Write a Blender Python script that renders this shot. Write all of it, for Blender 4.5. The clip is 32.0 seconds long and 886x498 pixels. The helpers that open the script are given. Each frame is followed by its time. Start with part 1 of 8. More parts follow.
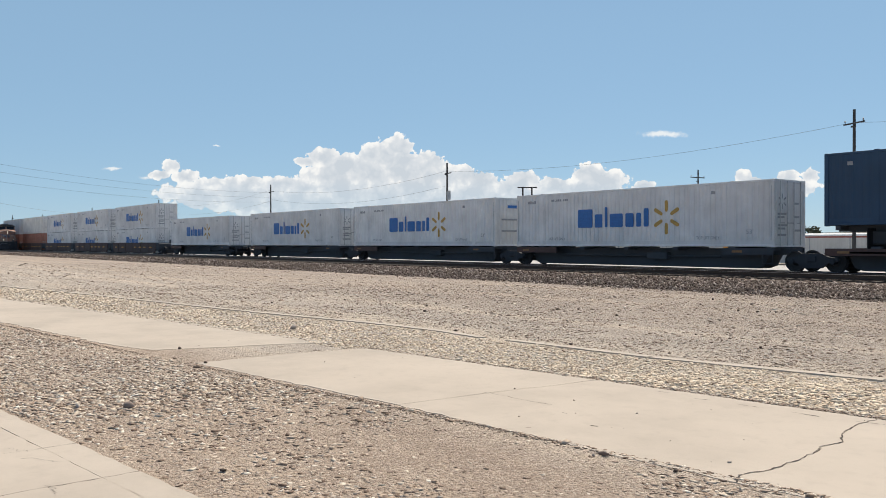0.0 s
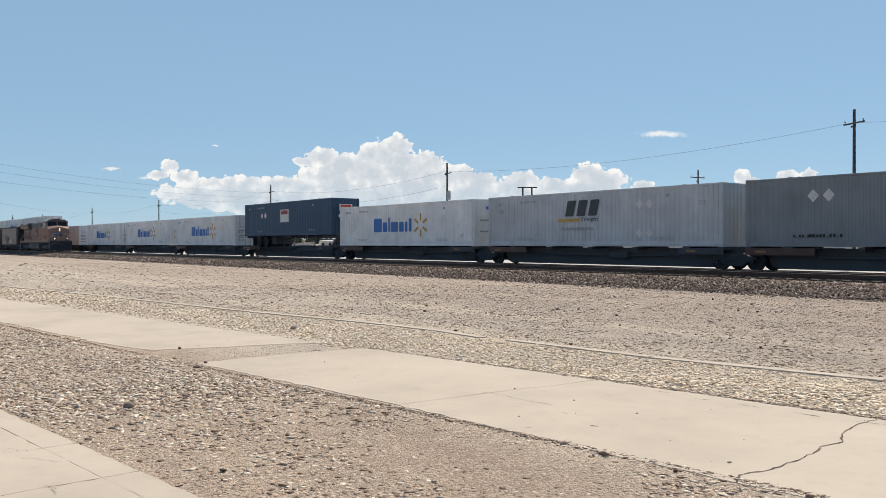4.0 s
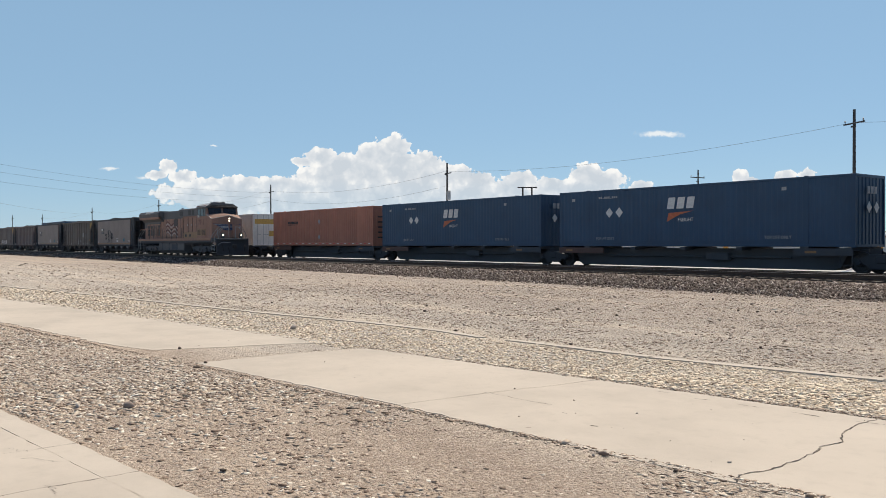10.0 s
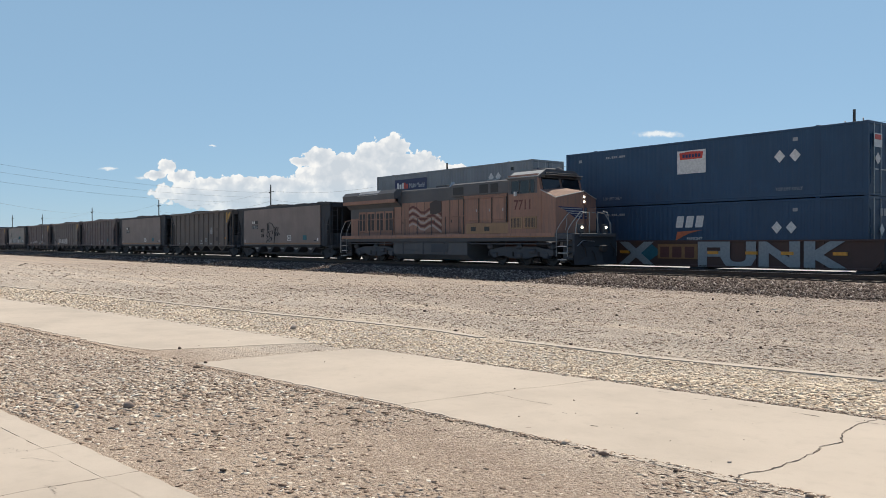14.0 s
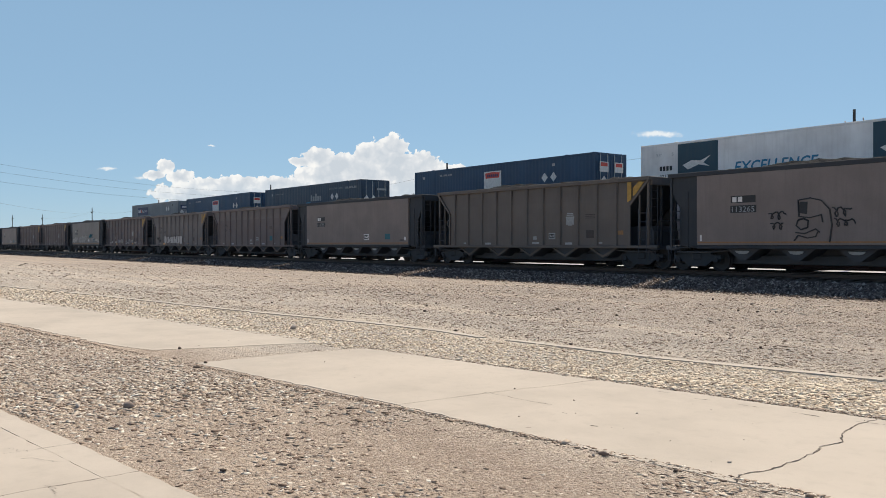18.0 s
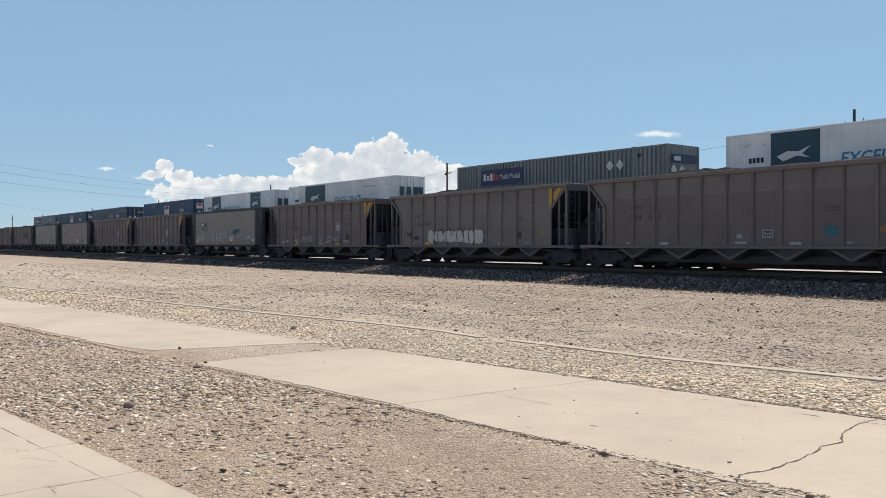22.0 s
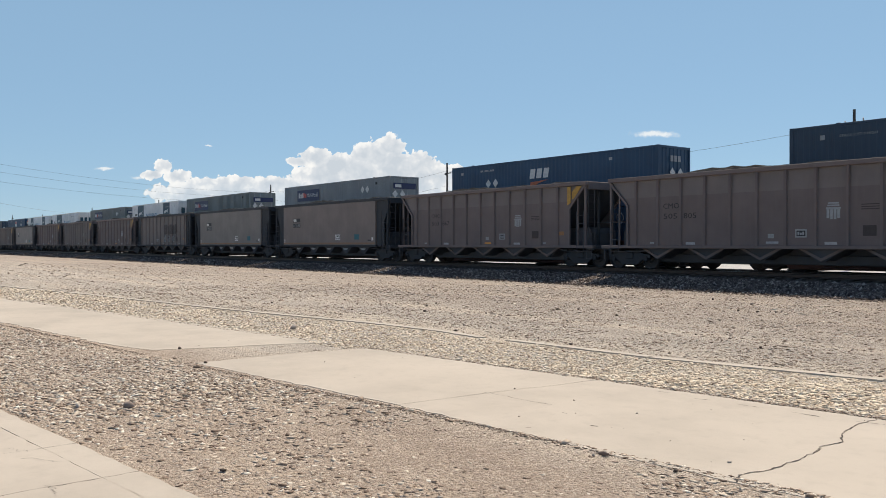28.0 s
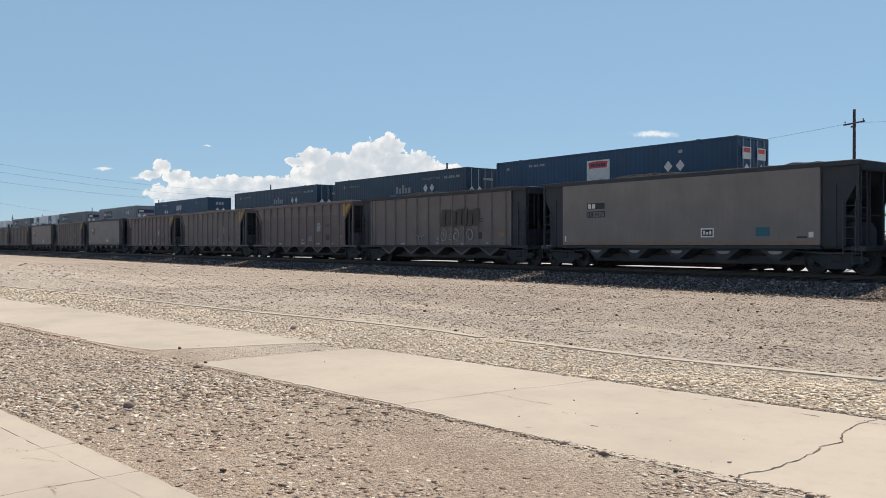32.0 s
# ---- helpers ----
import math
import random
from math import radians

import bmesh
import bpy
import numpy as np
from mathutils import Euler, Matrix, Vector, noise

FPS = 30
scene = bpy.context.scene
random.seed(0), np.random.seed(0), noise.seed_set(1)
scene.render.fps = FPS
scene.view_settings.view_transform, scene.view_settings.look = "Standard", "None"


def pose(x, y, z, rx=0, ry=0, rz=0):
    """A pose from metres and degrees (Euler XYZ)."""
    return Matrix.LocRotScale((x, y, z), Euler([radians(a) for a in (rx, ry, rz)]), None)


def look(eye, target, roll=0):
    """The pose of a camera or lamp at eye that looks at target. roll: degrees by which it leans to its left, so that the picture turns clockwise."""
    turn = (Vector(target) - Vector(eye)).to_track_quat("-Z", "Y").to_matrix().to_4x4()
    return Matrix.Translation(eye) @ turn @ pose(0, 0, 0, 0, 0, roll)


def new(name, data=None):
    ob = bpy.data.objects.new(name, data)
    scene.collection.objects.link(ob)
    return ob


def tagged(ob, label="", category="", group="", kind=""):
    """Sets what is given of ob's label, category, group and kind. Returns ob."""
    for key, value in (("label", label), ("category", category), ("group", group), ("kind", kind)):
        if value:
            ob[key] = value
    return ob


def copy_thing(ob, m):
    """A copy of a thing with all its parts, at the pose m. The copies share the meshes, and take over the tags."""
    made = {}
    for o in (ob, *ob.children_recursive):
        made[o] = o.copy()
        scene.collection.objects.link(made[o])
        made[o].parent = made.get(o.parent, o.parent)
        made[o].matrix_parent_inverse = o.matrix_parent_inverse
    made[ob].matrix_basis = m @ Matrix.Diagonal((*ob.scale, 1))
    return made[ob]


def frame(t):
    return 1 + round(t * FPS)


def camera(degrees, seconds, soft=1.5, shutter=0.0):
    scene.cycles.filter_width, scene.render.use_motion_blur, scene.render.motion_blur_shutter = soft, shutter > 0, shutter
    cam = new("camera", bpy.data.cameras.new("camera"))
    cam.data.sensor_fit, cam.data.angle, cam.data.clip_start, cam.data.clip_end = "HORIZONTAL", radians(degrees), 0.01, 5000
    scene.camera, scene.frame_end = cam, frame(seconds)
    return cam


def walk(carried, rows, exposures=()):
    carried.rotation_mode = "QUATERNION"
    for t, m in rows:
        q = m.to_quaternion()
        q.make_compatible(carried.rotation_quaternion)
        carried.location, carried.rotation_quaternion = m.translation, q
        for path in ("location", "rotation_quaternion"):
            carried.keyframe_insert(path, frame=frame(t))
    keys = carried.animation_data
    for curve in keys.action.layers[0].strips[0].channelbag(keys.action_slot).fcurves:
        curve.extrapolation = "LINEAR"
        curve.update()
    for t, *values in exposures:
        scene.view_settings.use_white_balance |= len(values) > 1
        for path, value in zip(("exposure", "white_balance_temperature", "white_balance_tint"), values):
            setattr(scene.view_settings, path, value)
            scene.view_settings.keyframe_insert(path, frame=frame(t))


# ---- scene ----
# The camera stands still on the platform; metres, x along the tracks, y away from the camera.
EYE = Vector((0.0, 0.0, 1.65))
YAW, PITCH, ROLL = radians(37.898), radians(-0.423), -0.111
AIM = EYE + Vector((-math.cos(YAW) * math.cos(PITCH), math.sin(YAW) * math.cos(PITCH), math.sin(PITCH)))
cam = camera(56.712, 32.0, 0.9)
walk(cam, [(0.0, look(EYE, AIM, ROLL)), (32.0, look(EYE, AIM, ROLL))],
     [(0.0, 0.0, 6700, 8.2), (32.0, 0.0, 6700, 8.2)])

# ---- light: high sun behind the trains, clear sky ----
SUN_TO = Vector((-0.26, 0.66, 1.0)).normalized()
SUN_EL = math.asin(SUN_TO.z)
SUN_AZ = math.atan2(SUN_TO.x, SUN_TO.y)
world = bpy.data.worlds.new("world")
scene.world = world
world.use_nodes = True
wn, wl = world.node_tree.nodes, world.node_tree.links
sky = wn.new("ShaderNodeTexSky")
sky.sky_type, sky.sun_disc = "NISHITA", False
sky.sun_elevation, sky.sun_rotation = SUN_EL, SUN_AZ
sky.altitude, sky.air_density, sky.dust_density, sky.ozone_density = 1900, 1.0, 0.0, 2.3
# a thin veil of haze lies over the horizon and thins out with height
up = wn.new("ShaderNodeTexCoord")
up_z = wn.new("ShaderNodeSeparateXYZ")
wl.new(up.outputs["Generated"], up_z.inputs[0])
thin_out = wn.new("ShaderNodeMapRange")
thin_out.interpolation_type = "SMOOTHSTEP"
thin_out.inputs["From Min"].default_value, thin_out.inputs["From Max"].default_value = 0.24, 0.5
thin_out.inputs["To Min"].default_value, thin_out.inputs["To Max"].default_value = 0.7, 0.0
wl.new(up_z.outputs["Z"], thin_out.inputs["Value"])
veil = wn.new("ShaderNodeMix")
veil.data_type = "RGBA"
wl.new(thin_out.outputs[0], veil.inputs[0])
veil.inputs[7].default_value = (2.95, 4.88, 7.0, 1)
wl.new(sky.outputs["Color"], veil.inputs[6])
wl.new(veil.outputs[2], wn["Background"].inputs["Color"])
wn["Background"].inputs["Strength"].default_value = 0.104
sun = new("sun", bpy.data.lights.new("sun", "SUN"))
sun.data.energy, sun.data.angle, sun.data.color = 4.65, radians(0.53), (1.0, 0.90, 0.76)
sun.matrix_world = look(SUN_TO * 50, (0, 0, 0))

# ---- materials ----


def nodes_of(name):
    m = bpy.data.materials.new(name)
    m.use_nodes = True
    n, l = m.node_tree.nodes, m.node_tree.links
    return m, n, l, n["Principled BSDF"]


def noise_node(n, l, vec, scale, detail=4.0, rough=0.6):
    t = n.new("ShaderNodeTexNoise")
    t.inputs["Scale"].default_value = scale
    t.inputs["Detail"].default_value = detail
    t.inputs["Roughness"].default_value = rough
    l.new(vec, t.inputs["Vector"])
    return t.outputs["Fac"]


def ramp_node(n, l, fac, stops):
    r = n.new("ShaderNodeValToRGB")
    while len(r.color_ramp.elements) < len(stops):
        r.color_ramp.elements.new(0.5)
    for e, (p, c) in zip(r.color_ramp.elements, stops):
        e.position = p
        e.color = (*c, 1) if len(c) == 3 else c
    l.new(fac, r.inputs["Fac"])
    return r.outputs["Color"]


def mix_node(n, l, fac, a, b, mode="MIX"):
    m = n.new("ShaderNodeMix")
    m.data_type, m.blend_type = "RGBA", mode
    for key, value in (("Factor", fac), ("A", a), ("B", b)):
        sock = [s for s in m.inputs if s.name == key and s.type == ("VALUE" if key == "Factor" else "RGBA")][0]
        if isinstance(value, (int, float)):
            sock.default_value = value
        elif isinstance(value, tuple):
            sock.default_value = (*value, 1)
        else:
            l.new(value, sock)
    return [s for s in m.outputs if s.type == "RGBA"][0]


def math_node(n, l, op, a, b=0.0, c=None):
    m = n.new("ShaderNodeMath")
    m.operation = op
    for i, value in enumerate((a, b) if c is None else (a, b, c)):
        if isinstance(value, (int, float)):
            m.inputs[i].default_value = value
        else:
            l.new(value, m.inputs[i])
    return m.outputs[0]


def mapped(n, l, scale=(1, 1, 1)):
    tc = n.new("ShaderNodeTexCoord")
    mp = n.new("ShaderNodeMapping")
    mp.inputs["Scale"].default_value = scale
    l.new(tc.outputs["Object"], mp.inputs["Vector"])
    return mp.outputs["Vector"]


def bump_node(n, l, height, strength, dist, target):
    b = n.new("ShaderNodeBump")
    b.inputs["Strength"].default_value = strength
    b.inputs["Distance"].default_value = dist
    l.new(height, b.inputs["Height"])
    l.new(b.outputs["Normal"], target.inputs["Normal"])


def shade(c, k):
    return tuple(max(0.0, min(1.0, v * k)) for v in c)


def paint(name, color, rough=0.5, dirt=0.25, dirt_color=(0.16, 0.13, 0.10), metallic=0.0, streak=1.0, spec=0.5):
    """Weathered paint: patchy fading, dust speckle and vertical run-off streaks."""
    m, n, l, p = nodes_of(name)
    flat = mapped(n, l)
    runs = mapped(n, l, (5.0, 5.0, 0.35))
    info = n.new("ShaderNodeObjectInfo")
    big = noise_node(n, l, flat, 0.7, 3)
    fine = noise_node(n, l, flat, 18.0, 5, 0.7)
    run = noise_node(n, l, runs, 1.6, 4, 0.6)
    base = ramp_node(n, l, big, [(0.3, shade(color, 0.86)), (0.7, shade(color, 1.1))])
    lift = math_node(n, l, "MULTIPLY_ADD", info.outputs["Random"], 0.16, 0.92)
    tint = n.new("ShaderNodeHueSaturation")
    l.new(base, tint.inputs["Color"])
    l.new(lift, tint.inputs["Value"])
    f1 = ramp_node(n, l, run, [(0.48, (0, 0, 0)), (0.78, (1, 1, 1))])
    f1 = math_node(n, l, "MULTIPLY", f1, dirt * streak)
    c1 = mix_node(n, l, f1, tint.outputs["Color"], dirt_color)
    f2 = ramp_node(n, l, fine, [(0.5, (0, 0, 0)), (0.85, (1, 1, 1))])
    f2 = math_node(n, l, "MULTIPLY", f2, dirt * 0.9)
    c2 = mix_node(n, l, f2, c1, dirt_color)
    l.new(c2, p.inputs["Base Color"])
    r = math_node(n, l, "MULTIPLY_ADD", fine, 0.25, rough - 0.1)
    l.new(r, p.inputs["Roughness"])
    p.inputs["Metallic"].default_value = metallic
    p.inputs["Specular IOR Level"].default_value = spec
    bump_node(n, l, fine, 0.12, 0.004, p)
    return m


def grit(name, stops, scale, bump, dist, patch=0.25, patch_color=(0.42, 0.33, 0.24), rough=0.95, streaks=0.0):
    """Loose mineral ground: grains, pebbles and broad drifts of another colour."""
    m, n, l, p = nodes_of(name)
    v = mapped(n, l)
    broad = noise_node(n, l, v, 0.22, 4, 0.55)
    mid = noise_node(n, l, v, 3.0, 4, 0.6)
    cell = n.new("ShaderNodeTexVoronoi")
    cell.inputs["Scale"].default_value = scale
    l.new(v, cell.inputs["Vector"])
    grain = noise_node(n, l, v, scale * 2.7, 3, 0.7)
    tone = math_node(n, l, "MULTIPLY_ADD", grain, 0.45, math_node(n, l, "MULTIPLY", cell.outputs["Color"], 0.45))
    tone = math_node(n, l, "MULTIPLY_ADD", mid, 0.25, tone)
    c = ramp_node(n, l, tone, stops)
    f = ramp_node(n, l, broad, [(0.42, (0, 0, 0)), (0.68, (1, 1, 1))])
    f = math_node(n, l, "MULTIPLY", f, patch)
    c = mix_node(n, l, f, c, patch_color)
    if streaks:
        # tyre-worn bands that run along the tracks
        sv = mapped(n, l, (0.03, 0.55, 1.0))
        band = noise_node(n, l, sv, 1.3, 5, 0.6)
        g = ramp_node(n, l, band, [(0.36, (0.70, 0.69, 0.70)), (0.5, (0.95, 0.95, 0.95)), (0.64, (1.22, 1.18, 1.1))])
        c = mix_node(n, l, streaks, c, g, "MULTIPLY")
        # darker, browner gravel beyond the kerb line
        tc = n.new("ShaderNodeTexCoord")
        sep = n.new("ShaderNodeSeparateXYZ")
        l.new(tc.outputs["Object"], sep.inputs[0])
        where = n.new("ShaderNodeMapRange")
        where.inputs["From Min"].default_value, where.inputs["From Max"].default_value = 11.0, 17.0
        l.new(sep.outputs["Y"], where.inputs["Value"])
        c = mix_node(n, l, where.outputs[0], c, mix_node(n, l, 1.0, c, (0.82, 0.795, 0.79), "MULTIPLY"))
        # finer, browner soil between the platform and the walkway
        soil = n.new("ShaderNodeMapRange")
        soil.inputs["From Min"].default_value, soil.inputs["From Max"].default_value = 5.6, 4.2
        l.new(sep.outputs["Y"], soil.inputs["Value"])
        c = mix_node(n, l, soil.outputs[0], c, mix_node(n, l, 1.0, c, (0.94, 0.865, 0.81), "MULTIPLY"))
    l.new(c, p.inputs["Base Color"])
    p.inputs["Roughness"].default_value = rough
    p.inputs["Specular IOR Level"].default_value = 0.2
    h = math_node(n, l, "SUBTRACT", grain, cell.outputs["Distance"])
    bump_node(n, l, h, bump, dist, p)
    return m


def stone_mat(name, stops):
    """Loose stones, each of its own tone."""
    m, n, l, p = nodes_of(name)
    geo = n.new("ShaderNodeNewGeometry")
    v = mapped(n, l)
    speck = noise_node(n, l, v, 60.0, 3, 0.7)
    c = ramp_node(n, l, geo.outputs["Random Per Island"], stops)
    l.new(mix_node(n, l, math_node(n, l, "MULTIPLY", speck, 0.22), c, (0.24, 0.19, 0.14)), p.inputs["Base Color"])
    p.inputs["Roughness"].default_value = 0.9
    p.inputs["Specular IOR Level"].default_value = 0.25
    bump_node(n, l, speck, 0.3, 0.004, p)
    return m


def concrete_mat(name, color):
    m, n, l, p = nodes_of(name)
    v = mapped(n, l)
    broad = noise_node(n, l, v, 0.5, 5, 0.6)
    mid = noise_node(n, l, v, 5.0, 6, 0.65)
    fine = noise_node(n, l, v, 90.0, 3, 0.7)
    c = ramp_node(n, l, broad, [(0.3, shade(color, 0.84)), (0.52, color), (0.75, shade(color, 1.08))])
    st = ramp_node(n, l, mid, [(0.52, (0, 0, 0)), (0.72, (1, 1, 1))])
    c = mix_node(n, l, math_node(n, l, "MULTIPLY", st, 0.22), c, shade(color, 0.62))
    sp = ramp_node(n, l, fine, [(0.56, (0, 0, 0)), (0.74, (1, 1, 1))])
    c = mix_node(n, l, math_node(n, l, "MULTIPLY", sp, 0.35), c, shade(color, 0.55))
    l.new(c, p.inputs["Base Color"])
    p.inputs["Roughness"].default_value = 0.9
    p.inputs["Specular IOR Level"].default_value = 0.25
    h = math_node(n, l, "MULTIPLY_ADD", mid, 0.6, fine)
    bump_node(n, l, h, 0.25, 0.006, p)
    return m


def plain(name, color, rough=0.6, metallic=0.0, emit=0.0):
    m, n, l, p = nodes_of(name)
    v = mapped(n, l)
    f = noise_node(n, l, v, 9.0, 4, 0.65)
    l.new(ramp_node(n, l, f, [(0.3, shade(color, 0.8)), (0.7, shade(color, 1.1))]), p.inputs["Base Color"])
    p.inputs["Roughness"].default_value = rough
    p.inputs["Metallic"].default_value = metallic
    if emit:
        p.inputs["Emission Color"].default_value = (1.0, 0.9, 0.7, 1)
        p.inputs["Emission Strength"].default_value = emit
    return m


WHITE = paint("white_container_paint", (0.84, 0.84, 0.83), 0.45, 0.12)
WHITE_DIRTY = paint("grimy_white_paint", (0.70, 0.71, 0.72), 0.5, 0.3)
CREAM = paint("pale_grey_container_paint", (0.84, 0.815, 0.76), 0.5, 0.16)
GREY = paint("mid_grey_container_paint", (0.235, 0.262, 0.28), 0.5, 0.2)
GREY_OLIVE = paint("weathered_grey_green_paint", (0.22, 0.25, 0.25), 0.55, 0.3)
ABF_GREY = paint("light_grey_container_paint", (0.56, 0.58, 0.60), 0.5, 0.14)
NAVY = paint("navy_container_paint", (0.016, 0.060, 0.126), 0.5, 0.12, (0.08, 0.09, 0.1))
DEEP = paint("deep_blue_black_paint", (0.017, 0.046, 0.085), 0.45, 0.12, (0.07, 0.08, 0.09))
ORANGE = paint("faded_orange_container_paint", (0.43, 0.180, 0.122), 0.6, 0.3, (0.30, 0.17, 0.13))
TEAL = paint("dark_teal_panel_paint", (0.012, 0.06, 0.095), 0.45, 0.1)
RUST = paint("oxide_red_railcar_paint", (0.105, 0.056, 0.046), 0.65, 0.45, (0.06, 0.045, 0.04))
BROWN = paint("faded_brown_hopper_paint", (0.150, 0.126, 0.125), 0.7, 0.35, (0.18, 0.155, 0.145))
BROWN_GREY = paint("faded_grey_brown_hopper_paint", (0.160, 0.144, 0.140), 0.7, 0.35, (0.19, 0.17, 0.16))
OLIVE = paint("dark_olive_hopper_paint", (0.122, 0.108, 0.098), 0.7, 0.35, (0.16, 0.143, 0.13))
# BROWN lightened: skylight on the leaning upper sheets, put into the paint
BROWN_LIT = paint("dusty_upper_hopper_paint", (0.172, 0.152, 0.148), 0.75, 0.35, (0.20, 0.18, 0.17))
TAN = paint("tan_aluminium_hopper_side", (0.202, 0.171, 0.160), 0.6, 0.35, (0.14, 0.118, 0.105))
TAN_PALE = paint("pale_grey_hopper_side", (0.205, 0.192, 0.184), 0.6, 0.35, (0.14, 0.128, 0.115))
BLACK = paint("dusty_black_underframe_paint", (0.072, 0.080, 0.093), 0.85, 0.35, (0.085, 0.084, 0.083))
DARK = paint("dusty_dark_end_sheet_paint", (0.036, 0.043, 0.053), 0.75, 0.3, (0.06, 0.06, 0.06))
STEEL = plain("galvanised_steel", (0.42, 0.43, 0.44), 0.4, 0.8)
WHEEL = paint("wheel_steel", (0.040, 0.041, 0.044), 0.75, 0.35, (0.06, 0.054, 0.048), 0.1)
LOCO_ORANGE = paint("dusty_orange_loco_paint", (0.32, 0.190, 0.145), 0.75, 0.7, (0.17, 0.135, 0.12), streak=1.2)
LOCO_GREY = paint("dark_grey_loco_roof_paint", (0.098, 0.105, 0.115), 0.7, 0.35, (0.13, 0.125, 0.12))
# sunlight on the loco's tilted facets and edges, put into a pale grey
LOCO_PALE = paint("pale_grey_sunlit_loco_panel", (0.55, 0.55, 0.53), 0.5, 0.2)
YELLOW = plain("dull_yellow_marking_paint", (0.42, 0.25, 0.05), 0.6)
AMBER = plain("amber_reflective_tape", (0.75, 0.33, 0.04), 0.35)
RED = plain("red_marking_paint", (0.62, 0.07, 0.045), 0.5)
MARK_WHITE = plain("white_marking_paint", (0.72, 0.72, 0.70), 0.6)
MARK_GREY = plain("grey_marking_paint", (0.36, 0.38, 0.40), 0.6)
MARK_BLACK = plain("black_marking_paint", (0.025, 0.027, 0.03), 0.6)
CHARCOAL = plain("charcoal_marking_paint", (0.06, 0.068, 0.075), 0.6)
ORANGE_RED = plain("orange_red_marking_paint", (0.52, 0.15, 0.07), 0.55)
MARK_BLUE = plain("bright_blue_marking_paint", (0.03, 0.17, 0.50), 0.5)
MARK_NAVY = plain("navy_marking_paint", (0.02, 0.03, 0.10), 0.5)
MARK_CYAN = plain("cyan_marking_paint", (0.035, 0.22, 0.38), 0.55)
MARK_TEAL = plain("teal_graffiti_paint", (0.025, 0.14, 0.18), 0.65)
MARK_PALE = plain("pale_grey_graffiti_paint", (0.32, 0.35, 0.365), 0.7)
MARK_DIM = plain("thin_faded_white_spray", (0.50, 0.49, 0.48), 0.75)
MARK_GREEN = plain("dark_green_marking_paint", (0.01, 0.085, 0.06), 0.55)
GOLD = plain("golden_yellow_marking_paint", (0.58, 0.36, 0.09), 0.55)
GLASS_DARK = plain("dark_cab_glass", (0.012, 0.015, 0.018), 0.08)
LAMP = plain("lit_headlight_lens", (0.9, 0.85, 0.7), 0.3, 0.0, 3.5)
RUBBER = plain("black_rubber", (0.02, 0.02, 0.02), 0.85)
COAL = grit("coal_load", [(0.25, (0.01, 0.01, 0.011)), (0.7, (0.05, 0.05, 0.05))], 7.0, 0.8, 0.06, 0.1, (0.05, 0.045, 0.04))
FADED_AMBER = plain("faded_orange_stripe_paint", (0.30, 0.16, 0.07), 0.65)
FADED_RED = plain("faded_maroon_marking_paint", (0.12, 0.045, 0.04), 0.65)
FADED_PALE = plain("faded_pale_marking_paint", (0.42, 0.36, 0.33), 0.65)
YELLOW_DUST = paint("dusty_ochre_loco_panel", (0.30, 0.20, 0.12), 0.75, 0.5, (0.17, 0.135, 0.12))
FADED_DARK = plain("faded_dark_marking_paint", (0.055, 0.045, 0.045), 0.65)
RAIL = paint("brown_rail_steel", (0.06, 0.042, 0.034), 0.5, 0.4, (0.12, 0.07, 0.045), 0.4)
RAILHEAD = plain("shiny_rail_head", (0.32, 0.31, 0.30), 0.3, 1.0)
TIE = paint("weathered_timber_tie", (0.085, 0.07, 0.06), 0.9, 0.5, (0.16, 0.14, 0.12))
WOOD = paint("dark_creosoted_pole_wood", (0.048, 0.048, 0.052), 0.85, 0.3, (0.09, 0.08, 0.07))
WIRE = plain("dull_power_wire", (0.16, 0.17, 0.18), 0.5)
GROUND = grit("tan_gravel_ground", [(0.2, (0.25, 0.21, 0.175)), (0.42, (0.48, 0.41, 0.345)), (0.6, (0.61, 0.53, 0.45)), (0.8, (0.80, 0.73, 0.64))], 34.0, 1.0, 0.02, 0.25, (0.52, 0.425, 0.345), streaks=0.5)
BALLAST = grit("crushed_rock_ballast", [(0.2, (0.045, 0.034, 0.030)), (0.5, (0.125, 0.096, 0.084)), (0.8, (0.27, 0.225, 0.20))], 12.0, 1.0, 0.05, 0.3, (0.15, 0.108, 0.092))
STONES = stone_mat("mixed_gravel_stones", [(0.0, (0.24, 0.175, 0.125)), (0.15, (0.52, 0.415, 0.32)), (0.5, (0.70, 0.595, 0.48)), (0.85, (0.82, 0.74, 0.63)), (1.0, (0.90, 0.86, 0.77))])
PALE_STONES = stone_mat("pale_crushed_stones", [(0.0, (0.28, 0.20, 0.14)), (0.12, (0.60, 0.475, 0.35)), (0.5, (0.83, 0.69, 0.53)), (1.0, (0.95, 0.85, 0.70))])
CHIPS = stone_mat("brown_gravel_chips", [(0.0, (0.15, 0.10, 0.075)), (0.3, (0.34, 0.255, 0.195)), (0.65, (0.52, 0.415, 0.33)), (0.88, (0.66, 0.56, 0.46)), (1.0, (0.84, 0.77, 0.67))])
PALE_ROAD = grit("pale_crushed_stone_road", [(0.2, (0.40, 0.375, 0.355)), (0.5, (0.52, 0.50, 0.48)), (0.8, (0.64, 0.625, 0.605))], 9.0, 0.5, 0.02, 0.2, (0.48, 0.45, 0.42))
SOIL_SHADE = plain("dark_soil_in_cracks", (0.075, 0.06, 0.05), 0.95)
ROCKS = stone_mat("crushed_ballast_stones", [(0.0, (0.04, 0.028, 0.024)), (0.4, (0.13, 0.095, 0.08)), (0.72, (0.24, 0.188, 0.162)), (0.9, (0.44, 0.37, 0.325)), (1.0, (0.70, 0.63, 0.56))])
CONCRETE = concrete_mat("sun_bleached_concrete", (0.570, 0.500, 0.424))
